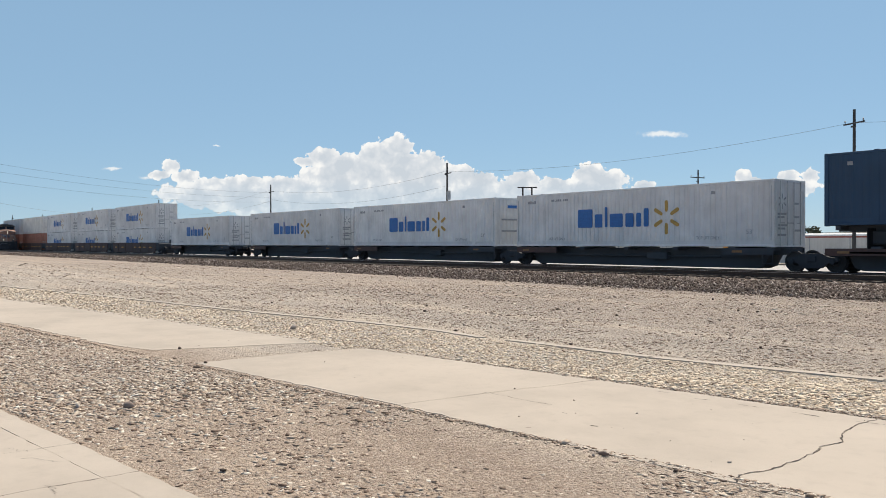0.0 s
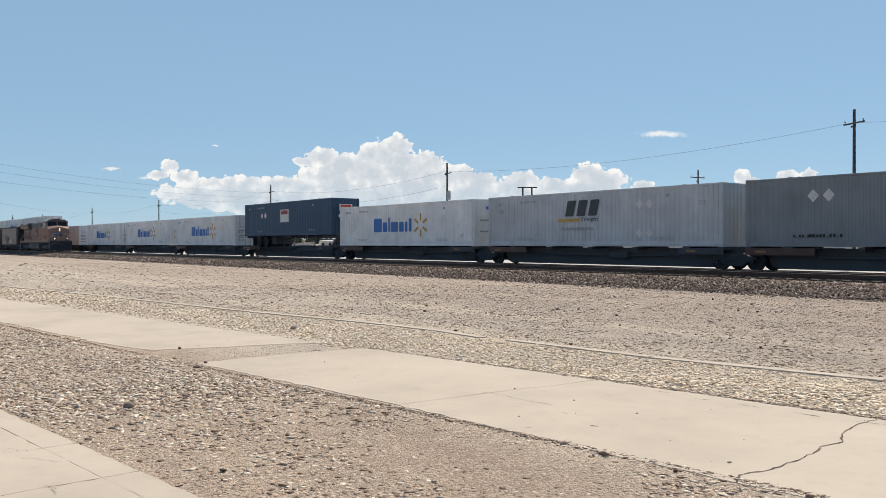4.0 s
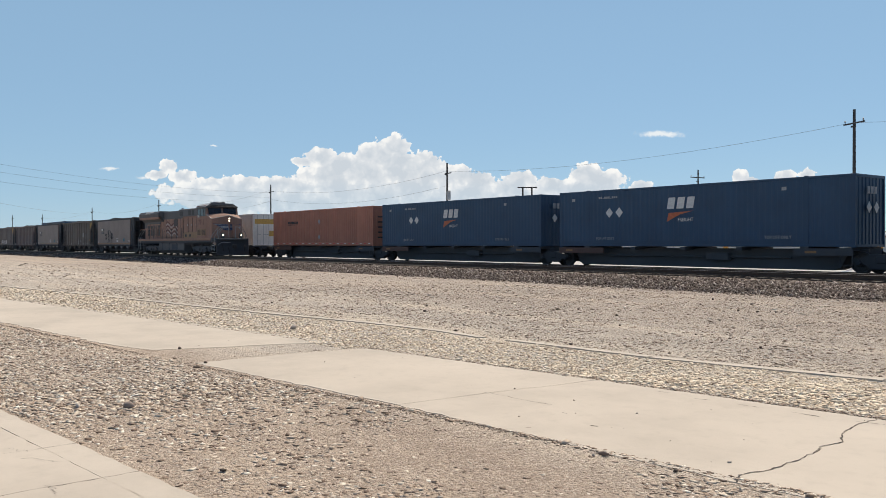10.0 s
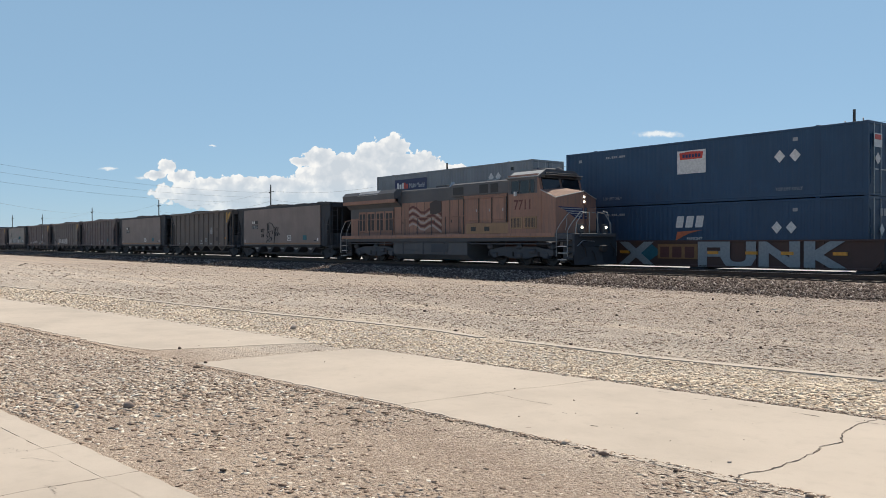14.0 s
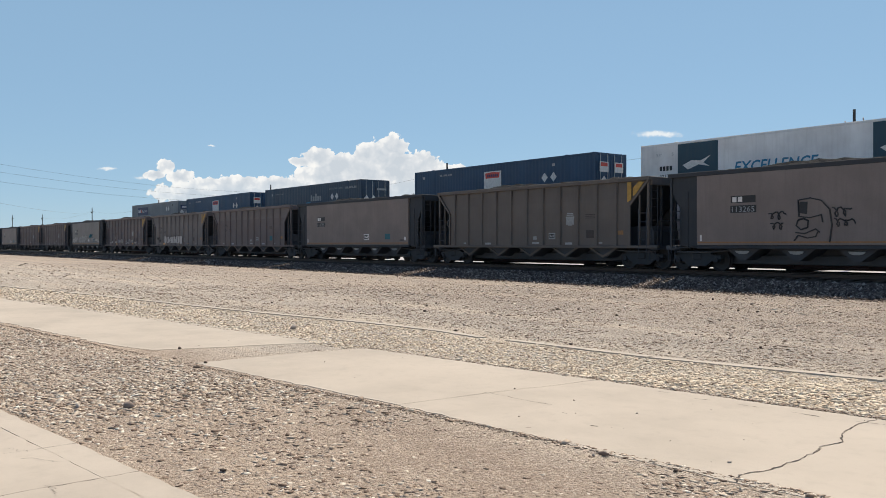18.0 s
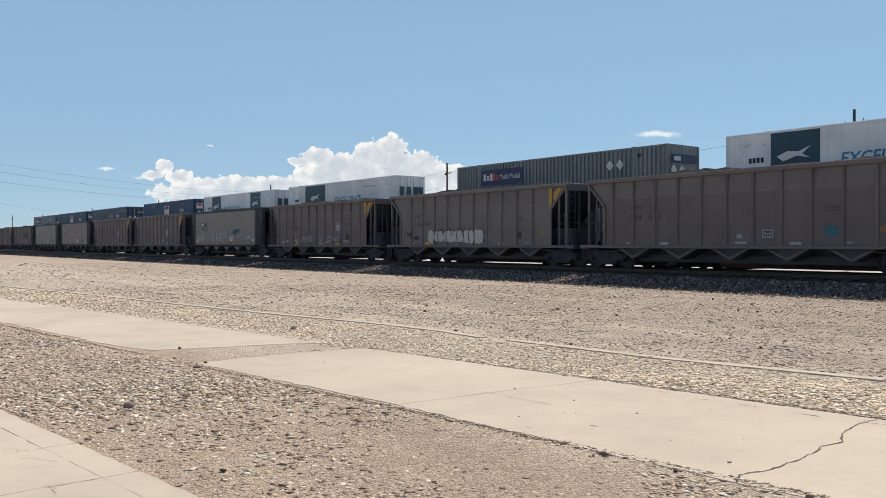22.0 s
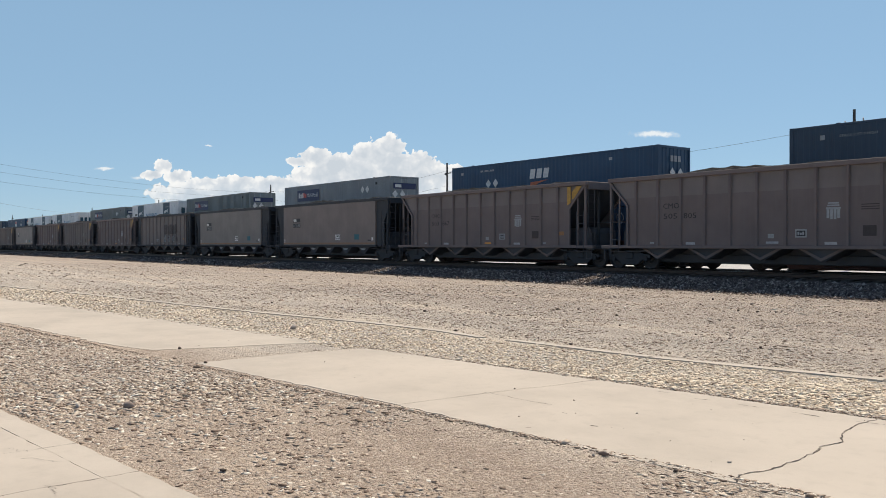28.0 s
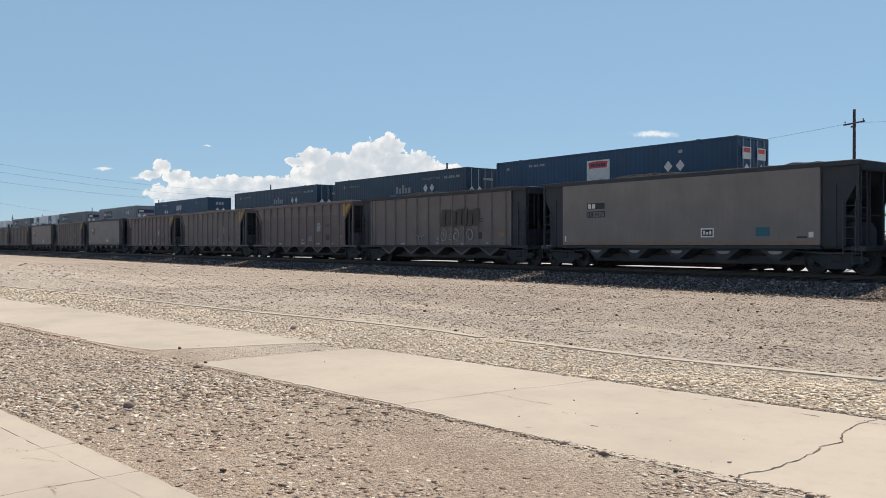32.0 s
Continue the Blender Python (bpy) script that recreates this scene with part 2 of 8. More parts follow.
SHED_WALL = paint("pale_storage_wall_paint", (0.60, 0.59, 0.56), 0.6, 0.2)
SHED_ROOF = plain("white_metal_roof", (0.80, 0.80, 0.80), 0.45)
SHED_RED = plain("brick_red_trim", (0.33, 0.10, 0.075), 0.6)
LEAF = plain("dusty_dark_green_leaves", (0.045, 0.06, 0.035), 0.8)
LEAF_PALM = plain("palm_frond_green", (0.05, 0.065, 0.03), 0.7)
BARK = paint("grey_brown_bark", (0.12, 0.10, 0.085), 0.9, 0.3)
SCRUB = grit("far_scrub_hillside", [(0.3, (0.10, 0.10, 0.085)), (0.7, (0.20, 0.19, 0.16))], 0.2, 0.2, 1.0, 0.3, (0.22, 0.19, 0.15))

# ---- mesh helpers ----


class Shape:
    """Collects simple solids and turns them into one mesh."""

    def __init__(self):
        self.v, self.f = [], []

    def add(self, verts, faces):
        k = len(self.v)
        self.v += [tuple(p) for p in verts]
        self.f += [tuple(i + k for i in f) for f in faces]
        return self

    def box(self, x0, x1, y0, y1, z0, z1):
        return self.add([(x0, y0, z0), (x1, y0, z0), (x1, y1, z0), (x0, y1, z0), (x0, y0, z1), (x1, y0, z1), (x1, y1, z1), (x0, y1, z1)],
                        [(0, 3, 2, 1), (4, 5, 6, 7), (0, 1, 5, 4), (1, 2, 6, 5), (2, 3, 7, 6), (3, 0, 4, 7)])

    def soft(self, x0, x1, y0, y1, z0, z1, c=0.03):
        """A box with its edges chamfered."""
        pts = []
        for z, k in ((z0, c), (z0 + c, 0), (z1 - c, 0), (z1, c)):
            pts += [(x0 + c + k, y0 + k, z), (x1 - c - k, y0 + k, z), (x1 - k, y0 + c + k, z), (x1 - k, y1 - c - k, z),
                    (x1 - c - k, y1 - k, z), (x0 + c + k, y1 - k, z), (x0 + k, y1 - c - k, z), (x0 + k, y0 + c + k, z)]
        faces = [tuple(range(7, -1, -1)), tuple(range(24, 32))]
        for r in range(3):
            for i in range(8):
                j = (i + 1) % 8
                faces.append((r * 8 + i, r * 8 + j, r * 8 + 8 + j, r * 8 + 8 + i))
        return self.add(pts, faces)

    def rod(self, p, q, r, seg=6, r2=None):
        p, q = Vector(p), Vector(q)
        d = (q - p).normalized()
        a = d.orthogonal().normalized()
        b = d.cross(a)
        r2 = r if r2 is None else r2
        pts = [p + (a * math.cos(t) + b * math.sin(t)) * r for t in (2 * math.pi * i / seg for i in range(seg))]
        pts += [q + (a * math.cos(t) + b * math.sin(t)) * r2 for t in (2 * math.pi * i / seg for i in range(seg))]
        faces = [tuple(range(seg - 1, -1, -1)), tuple(range(seg, 2 * seg))]
        faces += [(i, (i + 1) % seg, seg + (i + 1) % seg, seg + i) for i in range(seg)]
        return self.add(pts, faces)

    def pipe(self, pts, r, seg=6):
        """One bent tube through the points."""
        pts = [Vector(p) for p in pts]
        n = len(pts)
        ways = [(pts[min(i + 1, n - 1)] - pts[max(i - 1, 0)]).normalized() for i in range(n)]
        a = ways[0].orthogonal().normalized()
        verts = []
        for p, d in zip(pts, ways):
            a = (a - d * a.dot(d))
            a = a.normalized() if a.length > 1e-4 else d.orthogonal().normalized()
            b = d.cross(a)
            verts += [p + (a * math.cos(t) + b * math.sin(t)) * r for t in (2 * math.pi * i / seg for i in range(seg))]
        faces = [tuple(range(seg - 1, -1, -1)), tuple(range((n - 1) * seg, n * seg))]
        for k in range(n - 1):
            faces += [(k * seg + i, k * seg + (i + 1) % seg, (k + 1) * seg + (i + 1) % seg, (k + 1) * seg + i) for i in range(seg)]
        return self.add(verts, faces)

    def prism(self, outline, axis, a, b):
        """Extrude a closed outline of (u, w) pairs along x, y or z from a to b."""
        put = {"x": lambda u, w, t: (t, u, w), "y": lambda u, w, t: (u, t, w), "z": lambda u, w, t: (u, w, t)}[axis]
        n = len(outline)
        pts = [put(u, w, a) for u, w in outline] + [put(u, w, b) for u, w in outline]
        faces = [tuple(range(n - 1, -1, -1)), tuple(range(n, 2 * n))]
        faces += [(i, (i + 1) % n, n + (i + 1) % n, n + i) for i in range(n)]
        return self.add(pts, faces)

    def lathe(self, profile, seg=24, axis="y"):
        """Turn a profile of (radius, offset) pairs round an axis."""
        n = len(profile)
        pts = []
        for i in range(seg):
            t = 2 * math.pi * i / seg
            for r, o in profile:
                if axis == "y":
                    pts.append((r * math.cos(t), o, r * math.sin(t)))
                elif axis == "x":
                    pts.append((o, r * math.cos(t), r * math.sin(t)))
                else:
                    pts.append((r * math.cos(t), r * math.sin(t), o))
        faces = []
        for i in range(seg):
            j = (i + 1) % seg
            for k in range(n - 1):
                faces.append((i * n + k, i * n + k + 1, j * n + k + 1, j * n + k))
        return self.add(pts, faces)

    def mesh(self, name, material):
        me = bpy.data.meshes.new(name)
        me.from_pydata(self.v, [], self.f)
        bm = bmesh.new()
        bm.from_mesh(me)
        bmesh.ops.recalc_face_normals(bm, faces=bm.faces)
        bm.to_mesh(me)
        bm.free()
        me.materials.append(material)
        return me


def part(name, shape, material, parent, label="", at=None, turn=0.0):
    """One mesh object under a thing or a part."""
    me = shape if isinstance(shape, bpy.types.Mesh) else shape.mesh(name, material)
    ob = new(name, me)
    ob.parent = parent
    if at is not None:
        ob.location = at
    if turn:
        ob.rotation_euler = (0, 0, turn)
    if label:
        ob["label"] = label
    return ob


def thing(name, label, category, group="", kind="", at=(0, 0, 0)):
    ob = new(name)
    ob.empty_display_size = 0.2
    ob.location = at
    return tagged(ob, label, category, group, kind)


def solid(name, shape, material, label="", category="", kind="", group=""):
    return tagged(new(name, shape.mesh(name, material)), label, category, group, kind)


TEXT_CACHE = {}


def text_mesh(words, height, width, material, shear=0.0, bold=0.0):
    """Flat raised lettering standing in the x-z plane, its lower left corner at the origin."""
    key = (words, height, width, material.name, shear, bold)
    if key not in TEXT_CACHE:
        cu = bpy.data.curves.new("lettering", "FONT")
        cu.body, cu.extrude, cu.shear, cu.resolution_u, cu.offset = words, 0.0, shear, 2, bold
        ob = bpy.data.objects.new("lettering", cu)
        scene.collection.objects.link(ob)
        bpy.context.view_layer.update()
        me = bpy.data.meshes.new_from_object(ob.evaluated_get(bpy.context.evaluated_depsgraph_get()))
        bpy.data.objects.remove(ob)
        co = np.empty(len(me.vertices) * 3)
        me.vertices.foreach_get("co", co)
        co = co.reshape(-1, 3)
        lo, hi = co.min(0), co.max(0)
        out = np.zeros_like(co)
        out[:, 0] = (co[:, 0] - lo[0]) / (hi[0] - lo[0]) * width
        out[:, 2] = (co[:, 1] - lo[1]) / (hi[1] - lo[1]) * height
        me.vertices.foreach_set("co", out.ravel())
        me.materials.clear()
        me.materials.append(material)
        me.update()
        TEXT_CACHE[key] = me
    return TEXT_CACHE[key]


def lettering(words, x, z, width, height, material, parent, y, name="lettering", label="", shear=0.0, bold=0.0):
    return part(name, text_mesh(words, height, width, material, shear, bold), material, parent, label, (x, y, z))


BAR_CACHE = {}


def bars(x, z, width, height, material, parent, y, count=6, heights=None, name="stencil_text", label="", lean=0.0, widths=None):
    """Plain upright bars standing for a mark or for writing that cannot be read."""
    key = (round(width, 3), round(height, 3), material.name, count, tuple(heights or ()), lean, tuple(widths or ()))
    if name in ("owner_mark", "graffiti"):
        w = width / (count - 0.25)
        for i in range(count):
            h = height * (heights[i % len(heights)] if heights else 1.0)
            a, b = i * w, i * w + w * 0.74
            if widths:
                a, b = sum(widths[:i]) * width / sum(widths), (sum(widths[:i + 1]) - 0.2) * width / sum(widths)
            one = (round(b - a, 3), round(h, 3), material.name, lean)
            if one not in BAR_CACHE:
                c, e = min(0.05 * h, 0.12 * (b - a)), b - a
                BAR_CACHE[one] = Shape().prism([(c, 0), (e - c, 0), (e + lean * c, c), (e + lean * (h - c), h - c), (e - c + lean * h, h), (c + lean * h, h), (lean * (h - c), h - c), (lean * c, c)], "y", -0.002, 0.002).mesh(name, material)
            part(name, BAR_CACHE[one], material, parent, label, (x + a, y, z))
        return None
    if key not in BAR_CACHE:
        s = Shape()
        w = width / (count - 0.25)
        for i in range(count):
            h = height * (heights[i % len(heights)] if heights else 1.0)
            a, b = i * w, i * w + w * 0.74
            if widths:
                a, b = sum(widths[:i]) * width / sum(widths), (sum(widths[:i + 1]) - 0.2) * width / sum(widths)
            s.prism([(a, 0), (b, 0), (b + lean * h, h), (a + lean * h, h)], "y", -0.002, 0.002)
        BAR_CACHE[key] = s.mesh(name, material)
    return part(name, BAR_CACHE[key], material, parent, label, (x, y, z))


def plate(x0, x1, z0, z1, material, parent, y, name="marking_plate", label="", lean=0.0):
    s = Shape().prism([(x0, z0), (x1, z0), (x1 + lean, z1), (x0 + lean, z1)], "y", y - 0.003, y + 0.003)
    return part(name, s, material, parent, label)


# ---- ground and slabs ----
RNG = random.Random(7)


def ground_height(x, y):
    """The lot is almost flat, dips towards the tracks and rises to the ballast."""
    z = -0.002 - 0.096 * min(1.0, max(0.0, (y - 9.0) / 9.0))
    return z


def make_ground():
    xs = [-4000, -1500, -600, -250] + [-160 + 4 * i for i in range(0, 31)] + [-38 + 1.0 * i for i in range(0, 52)] + [30, 80, 250, 900, 4000]
    ys = [-4000, -900, -200, -40, -8] + [-2 + 0.75 * i for i in range(0, 37)] + [26.6, 30, 36, 40, 50, 80, 160, 400, 1200, 4500]
    v, f = [], []
    for y in ys:
        for x in xs:
            bump = 0.0
            if -60 < x < 12 and -1 < y < 25:
                bump = 0.035 * (noise.noise((x * 0.35, y * 0.5, 0.0)) - 0.2) + 0.012 * noise.noise((x * 1.7, y * 1.7, 3.0))
            v.append((x, y, ground_height(x, y) + max(-0.002, min(bump, 0.001))))
    w = len(xs)
    for j in range(len(ys) - 1):
        for i in range(w - 1):
            a = j * w + i
            f.append((a, a + 1, a + w + 1, a + w))
    ob = solid("ground", Shape().add(v, f), GROUND, "dry tan gravel lot reaching to the horizon", "ground", "structure")
    return ob


def ragged(p, q, step, amp, rng):
    """Points from p to q, knocked about sideways."""
    p, q = Vector(p), Vector(q)
    n = max(1, int((q - p).length / step))
    side = Vector((-(q - p).y, (q - p).x)).normalized()
    out = []
    for i in range(n):
        k = i / n
        out.append(p.lerp(q, k) + side * (rng.uniform(-amp, amp) if i else 0.0))
    return [(a.x, a.y) for a in out]


def slab_piece(name, corners, parent, z_top, rough_edges, depth=0.14, label="", bevel=0.003):
    """A cast slab: corner list with, for each side, the knock-about of its edge."""
    rng = random.Random(len(corners) * 31 + int(abs(corners[0][0]) * 100))
    line = []
    for i, c in enumerate(corners):
        d = corners[(i + 1) % len(corners)]
        amp = rough_edges[i % len(rough_edges)]
        line += ragged(c, d, 0.16 if amp > 0.004 else 0.6, amp, rng)
    n = len(line)
    cx, cy = sum(p[0] for p in line) / n, sum(p[1] for p in line) / n
    top, mid, low = [], [], []
    for x, y in line:
        k = Vector((x - cx, y - cy)).normalized() * bevel
        top.append((x - k.x, y - k.y, z_top))
        mid.append((x, y, z_top - bevel))
        low.append((x, y, z_top - depth))
    faces = [tuple(range(n))]
    for i in range(n):
        j = (i + 1) % n
        faces += [(i, j, n + j, n + i), (n + i, n + j, 2 * n + j, 2 * n + i)]
    return part(name, Shape().add(top + mid + low, faces), CONCRETE, parent, label)


def crack_line(a, b, n, amp, seed):
    rng = random.Random(seed)
    a, b = Vector(a), Vector(b)
    side = Vector((-(b - a).y, (b - a).x)).normalized()
    pts = [a]
    off = 0.0
    for i in range(1, n):
        off = 0.55 * off + rng.uniform(-amp, amp)
        pts.append(a.lerp(b, i / n) + side * off)
    pts.append(b)
    return [(p.x, p.y) for p in pts]


def ribbon(pts, width, z, parent, seed):
    """Dark strip of uneven width: soil and painted shade of cracks and short dashes."""
    rng = random.Random(seed)
    v, f = [], []
    for i, (x, y) in enumerate(pts):
        w = width * rng.choice((0.35, 0.6, 0.9, 1.3, 1.9))
        p, q = Vector(pts[max(i - 1, 0)]), Vector(pts[min(i + 1, len(pts) - 1)])
        d = (q - p).normalized() * w
        v += [(x - d.y, y + d.x, z), (x + d.y, y - d.x, z)]
    for i in range(len(pts) - 1):
        f.append((2 * i, 2 * i + 1, 2 * i + 3, 2 * i + 2))
    return part("crack_soil", Shape().add(v, f), SOIL_SHADE, parent, "dark strip of soil and painted shade")


def make_slabs():
    walkway = thing("walkway_pavement", "old cracked tan concrete walkway strip beside the tracks", "pavement", kind="structure")
    z = 0.002
    # the long strip: a broken-off left run, then three pieces parted by a joint and a wandering crack
    slab_piece("slab", [(-60.0, -1.6), (-19.43, 3.26), (-13.74, 3.95), (-12.77, 4.25), (-12.45, 5.2), (-12.2, 6.2), (-11.75, 6.98), (-28.2, 4.75), (-60.0, 0.6)],
               walkway, z, (0.05, 0.05, 0.03, 0.02, 0.02, 0.02, 0.03, 0.04, 0.04))
    joint = crack_line((-6.88, 4.765), (-6.62, 7.52), 10, 0.02, 5)
    bends = [(-3.20, 5.04), (-3.29, 5.21), (-3.23, 5.62), (-3.26, 6.0), (-3.28, 6.29), (-3.35, 6.47), (-3.31, 6.75), (-3.49, 7.14), (-3.54, 7.45), (-3.54, 7.87)]
    crack = [p for i in range(9) for p in crack_line(bends[i], bends[i + 1], 9, 0.016, 11 + i)[:-1]] + [bends[9]]
    g = 0.002
    slab_piece("slab", [(-11.02, 4.24)] + [(x - g, y) for x, y in joint] + [(-10.86, 6.95), (-11.05, 5.6)], walkway, z, (0.026,) + (0.003,) * len(joint[1:]) + (0.018, 0.01, 0.01))
    slab_piece("slab", [(x + g, y) for x, y in joint[:1]] + [(x - 0.002, y) for x, y in crack] + [(x + g, y) for x, y in reversed(joint[1:])],
               walkway, z, (0.026,) + (0.004,) * (len(crack) - 1) + (0.026,) + (0.003,) * (len(joint) - 1))
    slab_piece("slab", [(x + 0.002, y) for x, y in crack[:1]] + [(9.0, 6.6), (9.0, 9.5)] + [(x + 0.002, y) for x, y in reversed(crack[1:])], walkway, z - 0.002,
               (0.018, 0.01, 0.018) + (0.004,) * (len(crack)))
    ribbon(crack, 0.0042, z + 0.002, walkway, 3)
    ribbon(joint, 0.0026, z + 0.002, walkway, 4)
    # short dash-like shadows on the strip, painted as dark ribbons
    for k, (a, b) in enumerate((((-5.71, 7.46), (-5.56, 7.47)), ((-5.2, 7.41), (-5.04, 7.46)), ((-4.75, 7.49), (-4.48, 7.51)), ((-4.2, 7.55), (-3.93, 7.56)), ((-3.61, 7.61), (-3.38, 7.68)), ((-5.01, 5.58), (-4.95, 5.61)), ((-5.32, 5.07), (-5.28, 5.1)), ((-5.56, 5.79), (-5.5, 5.79)))):
        ribbon(crack_line(a, b, 7, 0.003, 140 + k), 0.0045, z + 0.002, walkway, 150 + k)
    branch = crack_line((-6.85, 5.9), (-5.9, 6.0), 18, 0.02, 19)
    ribbon([(x, y) for x, y in branch], 0.003, z + 0.002, walkway, 6)
    # the platform on which the camera stands, cut into bays
    platform = thing("platform_pavement", "pale concrete platform with scored joints and hairline cracks", "pavement", kind="structure")
    edge = lambda x: 2.62 + 0.121 * x
    cuts = [-30.0, -22.0, -15.0, -9.6, -7.16, -6.0, -4.0, -1.0, 2.0, 6.0]
    lines = [crack_line((x + 0.25, -6.0), (x + 0.02, edge(x)), 92, 0.011 if x in (-7.16, -6.0) else 0.004, int(60 - x)) for x in cuts]
    for i in range(len(cuts) - 1):
        left, right = lines[i], lines[i + 1]
        # a scored line along the platform parts a broad inner bay from the edge bay
        k = 89
        for lo, hi in ((0, k), (k, len(left) - 1)):
            up = 0.0015 if lo else 0.0
            p = [(x + 0.002, y) for x, y in left[lo:hi + 1]]
            q = [(x - 0.002, y) for x, y in right[lo:hi + 1]]
            p[0], q[0] = (p[0][0], p[0][1] + up), (q[0][0], q[0][1] + up)
            ring = [p[0]] + q + p[:0:-1]
            n = len(q)
            slab_piece("slab", ring, platform, 0.012 + 0.002 * (i % 3), (0.003,) + (0.0,) * (n - 1) + (0.012,) + (0.0,) * (n - 1), bevel=0.002)
    for line, w in zip(lines, (2, 2, 3, 3, 11, 13, 3, 2, 2, 2)):
        ribbon(line, w * 0.00028, 0.0175, platform, w)
    for i, (a, b) in enumerate((((-6.02, 1.28), (-5.77, 1.29)), ((-7.3, 1.28), (-7.08, 1.38)), ((-6.9, 1.3), (-6.62, 1.52)))):
        pts = crack_line(a, b, 26, 0.02, 80 + i)
        ribbon(pts, 0.0013, 0.0175, platform, 90 + i)
    # the half-buried kerb line of the old edge
    kerb = thing("kerb", "thin half-buried concrete kerb line", "kerb", kind="structure")
    run = [(-62.0, 2.6), (-35.7, 6.05), (-28.3, 7.2), (-24.15, 7.71), (-18.26, 8.49), (-13.75, 9.28), (-12.1, 9.4), (-10.85, 9.3)]
    for a, b in list(zip(run, run[1:])) + [((-10.3, 9.42), (-7.5, 9.62)), ((-7.48, 9.622), (-4.5, 10.2)), ((-4.48, 10.204), (6.0, 11.6))]:
        a, b = Vector(a), Vector(b)
        d = (b - a).normalized()
        side = Vector((-d.y, d.x)) * 0.09
        count = max(1, round((b - a).length / 3.0))
        for i in range(count):
            p, q = a.lerp(b, i / count) + d * 0.003, a.lerp(b, (i + 1) / count) - d * 0.003
            slab_piece("kerb_stone", [tuple(p - side), tuple(q - side), tuple(q + side), tuple(p + side)], kerb, ground_height(0, (p.y + q.y) / 2) + 0.02, (0.014, 0.004, 0.014, 0.004))


# ---- tracks ----
NEAR_Y, NEAR_Z = 29.78, 0.50
FAR_Y, FAR_Z = 34.50, 0.37


def make_tracks():
    lo = -0.12
    bed = Shape()
    # one bed of rock under both tracks, its shoulder sloping towards the lot
    outline = [(24.9, lo), (26.4, 0.02), (27.7, 0.20), (28.3, 0.255), (31.3, 0.255), (32.6, 0.12), (36.0, 0.12), (36.6, 0.06), (38.2, lo)]
    xs = [-900, -400] + [-200 + 4 * i for i in range(70)] + [200, 900]
    v, f = [], []
    m = len(outline)
    for x in xs:
        for y, z in outline:
            j = 0.03 * noise.noise((x * 0.8, y * 1.3, 0)) if -200 <= x <= 80 else 0
            v.append((x, y + j * 3, z + (j if z > 0 else 0)))
    for i in range(len(xs) - 1):
        for k in range(m - 1):
            a = i * m + k
            f.append((a, a + m, a + m + 1, a + 1))
    bed.add(v, f)
    solid("ballast_bed", bed, BALLAST, "low bed of crushed rock ballast under two tracks", "ballast", "structure")
    road = Shape()
    for i in range(60):
        x = -420 + 8 * i
        k = 0.15 * noise.noise((x * 0.05, 0.0, 7.0))
        road.add([(x, 40.0 + k, -0.094), (x + 8, 40.0 + 0.15 * noise.noise(((x + 8) * 0.05, 0.0, 7.0)), -0.094), (x + 8, 58.5, -0.094), (x, 58.5, -0.094)], [(0, 1, 2, 3)])
    solid("service_road", road, PALE_ROAD, "pale crushed stone service road beyond the tracks", "road", "structure")
    rail_profile = [(-0.07, -0.17), (0.07, -0.17), (0.07, -0.155), (0.012, -0.13), (0.012, -0.05), (0.036, -0.035), (0.036, -0.006), (0.028, 0.0),
                    (-0.028, 0.0), (-0.036, -0.006), (-0.036, -0.035), (-0.012, -0.05), (-0.012, -0.13), (-0.07, -0.155)]
    head = [(-0.03, 0.0), (0.03, 0.0), (0.024, 0.004), (-0.024, 0.004)]
    rail = Shape().prism(rail_profile, "x", -900, 300).mesh("rail", RAIL)
    cap = Shape().prism(head, "x", -900, 300).mesh("rail_head", RAILHEAD)
    tie = Shape().soft(-0.115, 0.115, -1.29, 1.29, -0.19, 0, 0.012).mesh("tie", TIE)
    spike = Shape().box(-0.1, 0.1, -0.18, 0.18, 0, 0.018).mesh("tie_plate", RAIL)
    for name, y, z, count in (("near_track", NEAR_Y, NEAR_Z, 190), ("far_track", FAR_Y, FAR_Z, 60)):
        tr = thing("railway_track", "steel rails on weathered timber ties" if count > 150 else "steel rails on ties under the passing stack train", "track", kind="structure", at=(0, y, z))
        for side in (-0.7535, 0.7535):
            r = part("rail", rail, RAIL, tr, at=(0, side, 0))
            part("rail_head", cap, RAILHEAD, r, "polished running surface")
        for i in range(count):
            jit = RNG.uniform(-0.03, 0.03)
            t = part("tie", tie, TIE, tr, at=(-6.0 - 0.53 * i + jit, RNG.uniform(-0.04, 0.04), -0.185), turn=RNG.uniform(-0.012, 0.012))
            if i < 60 and count > 150:
                part("tie_plate", spike, RAIL, t, at=(0, -0.75, 0))
        rest = Shape()
        for i in range(260):
            x = -6.0 - 0.53 * (count + i)
            rest.box(x - 0.11, x + 0.11, -1.29, 1.29, -0.375, -0.185)
        tagged(part("tie_run", rest, TIE, tr), kind="stuff")


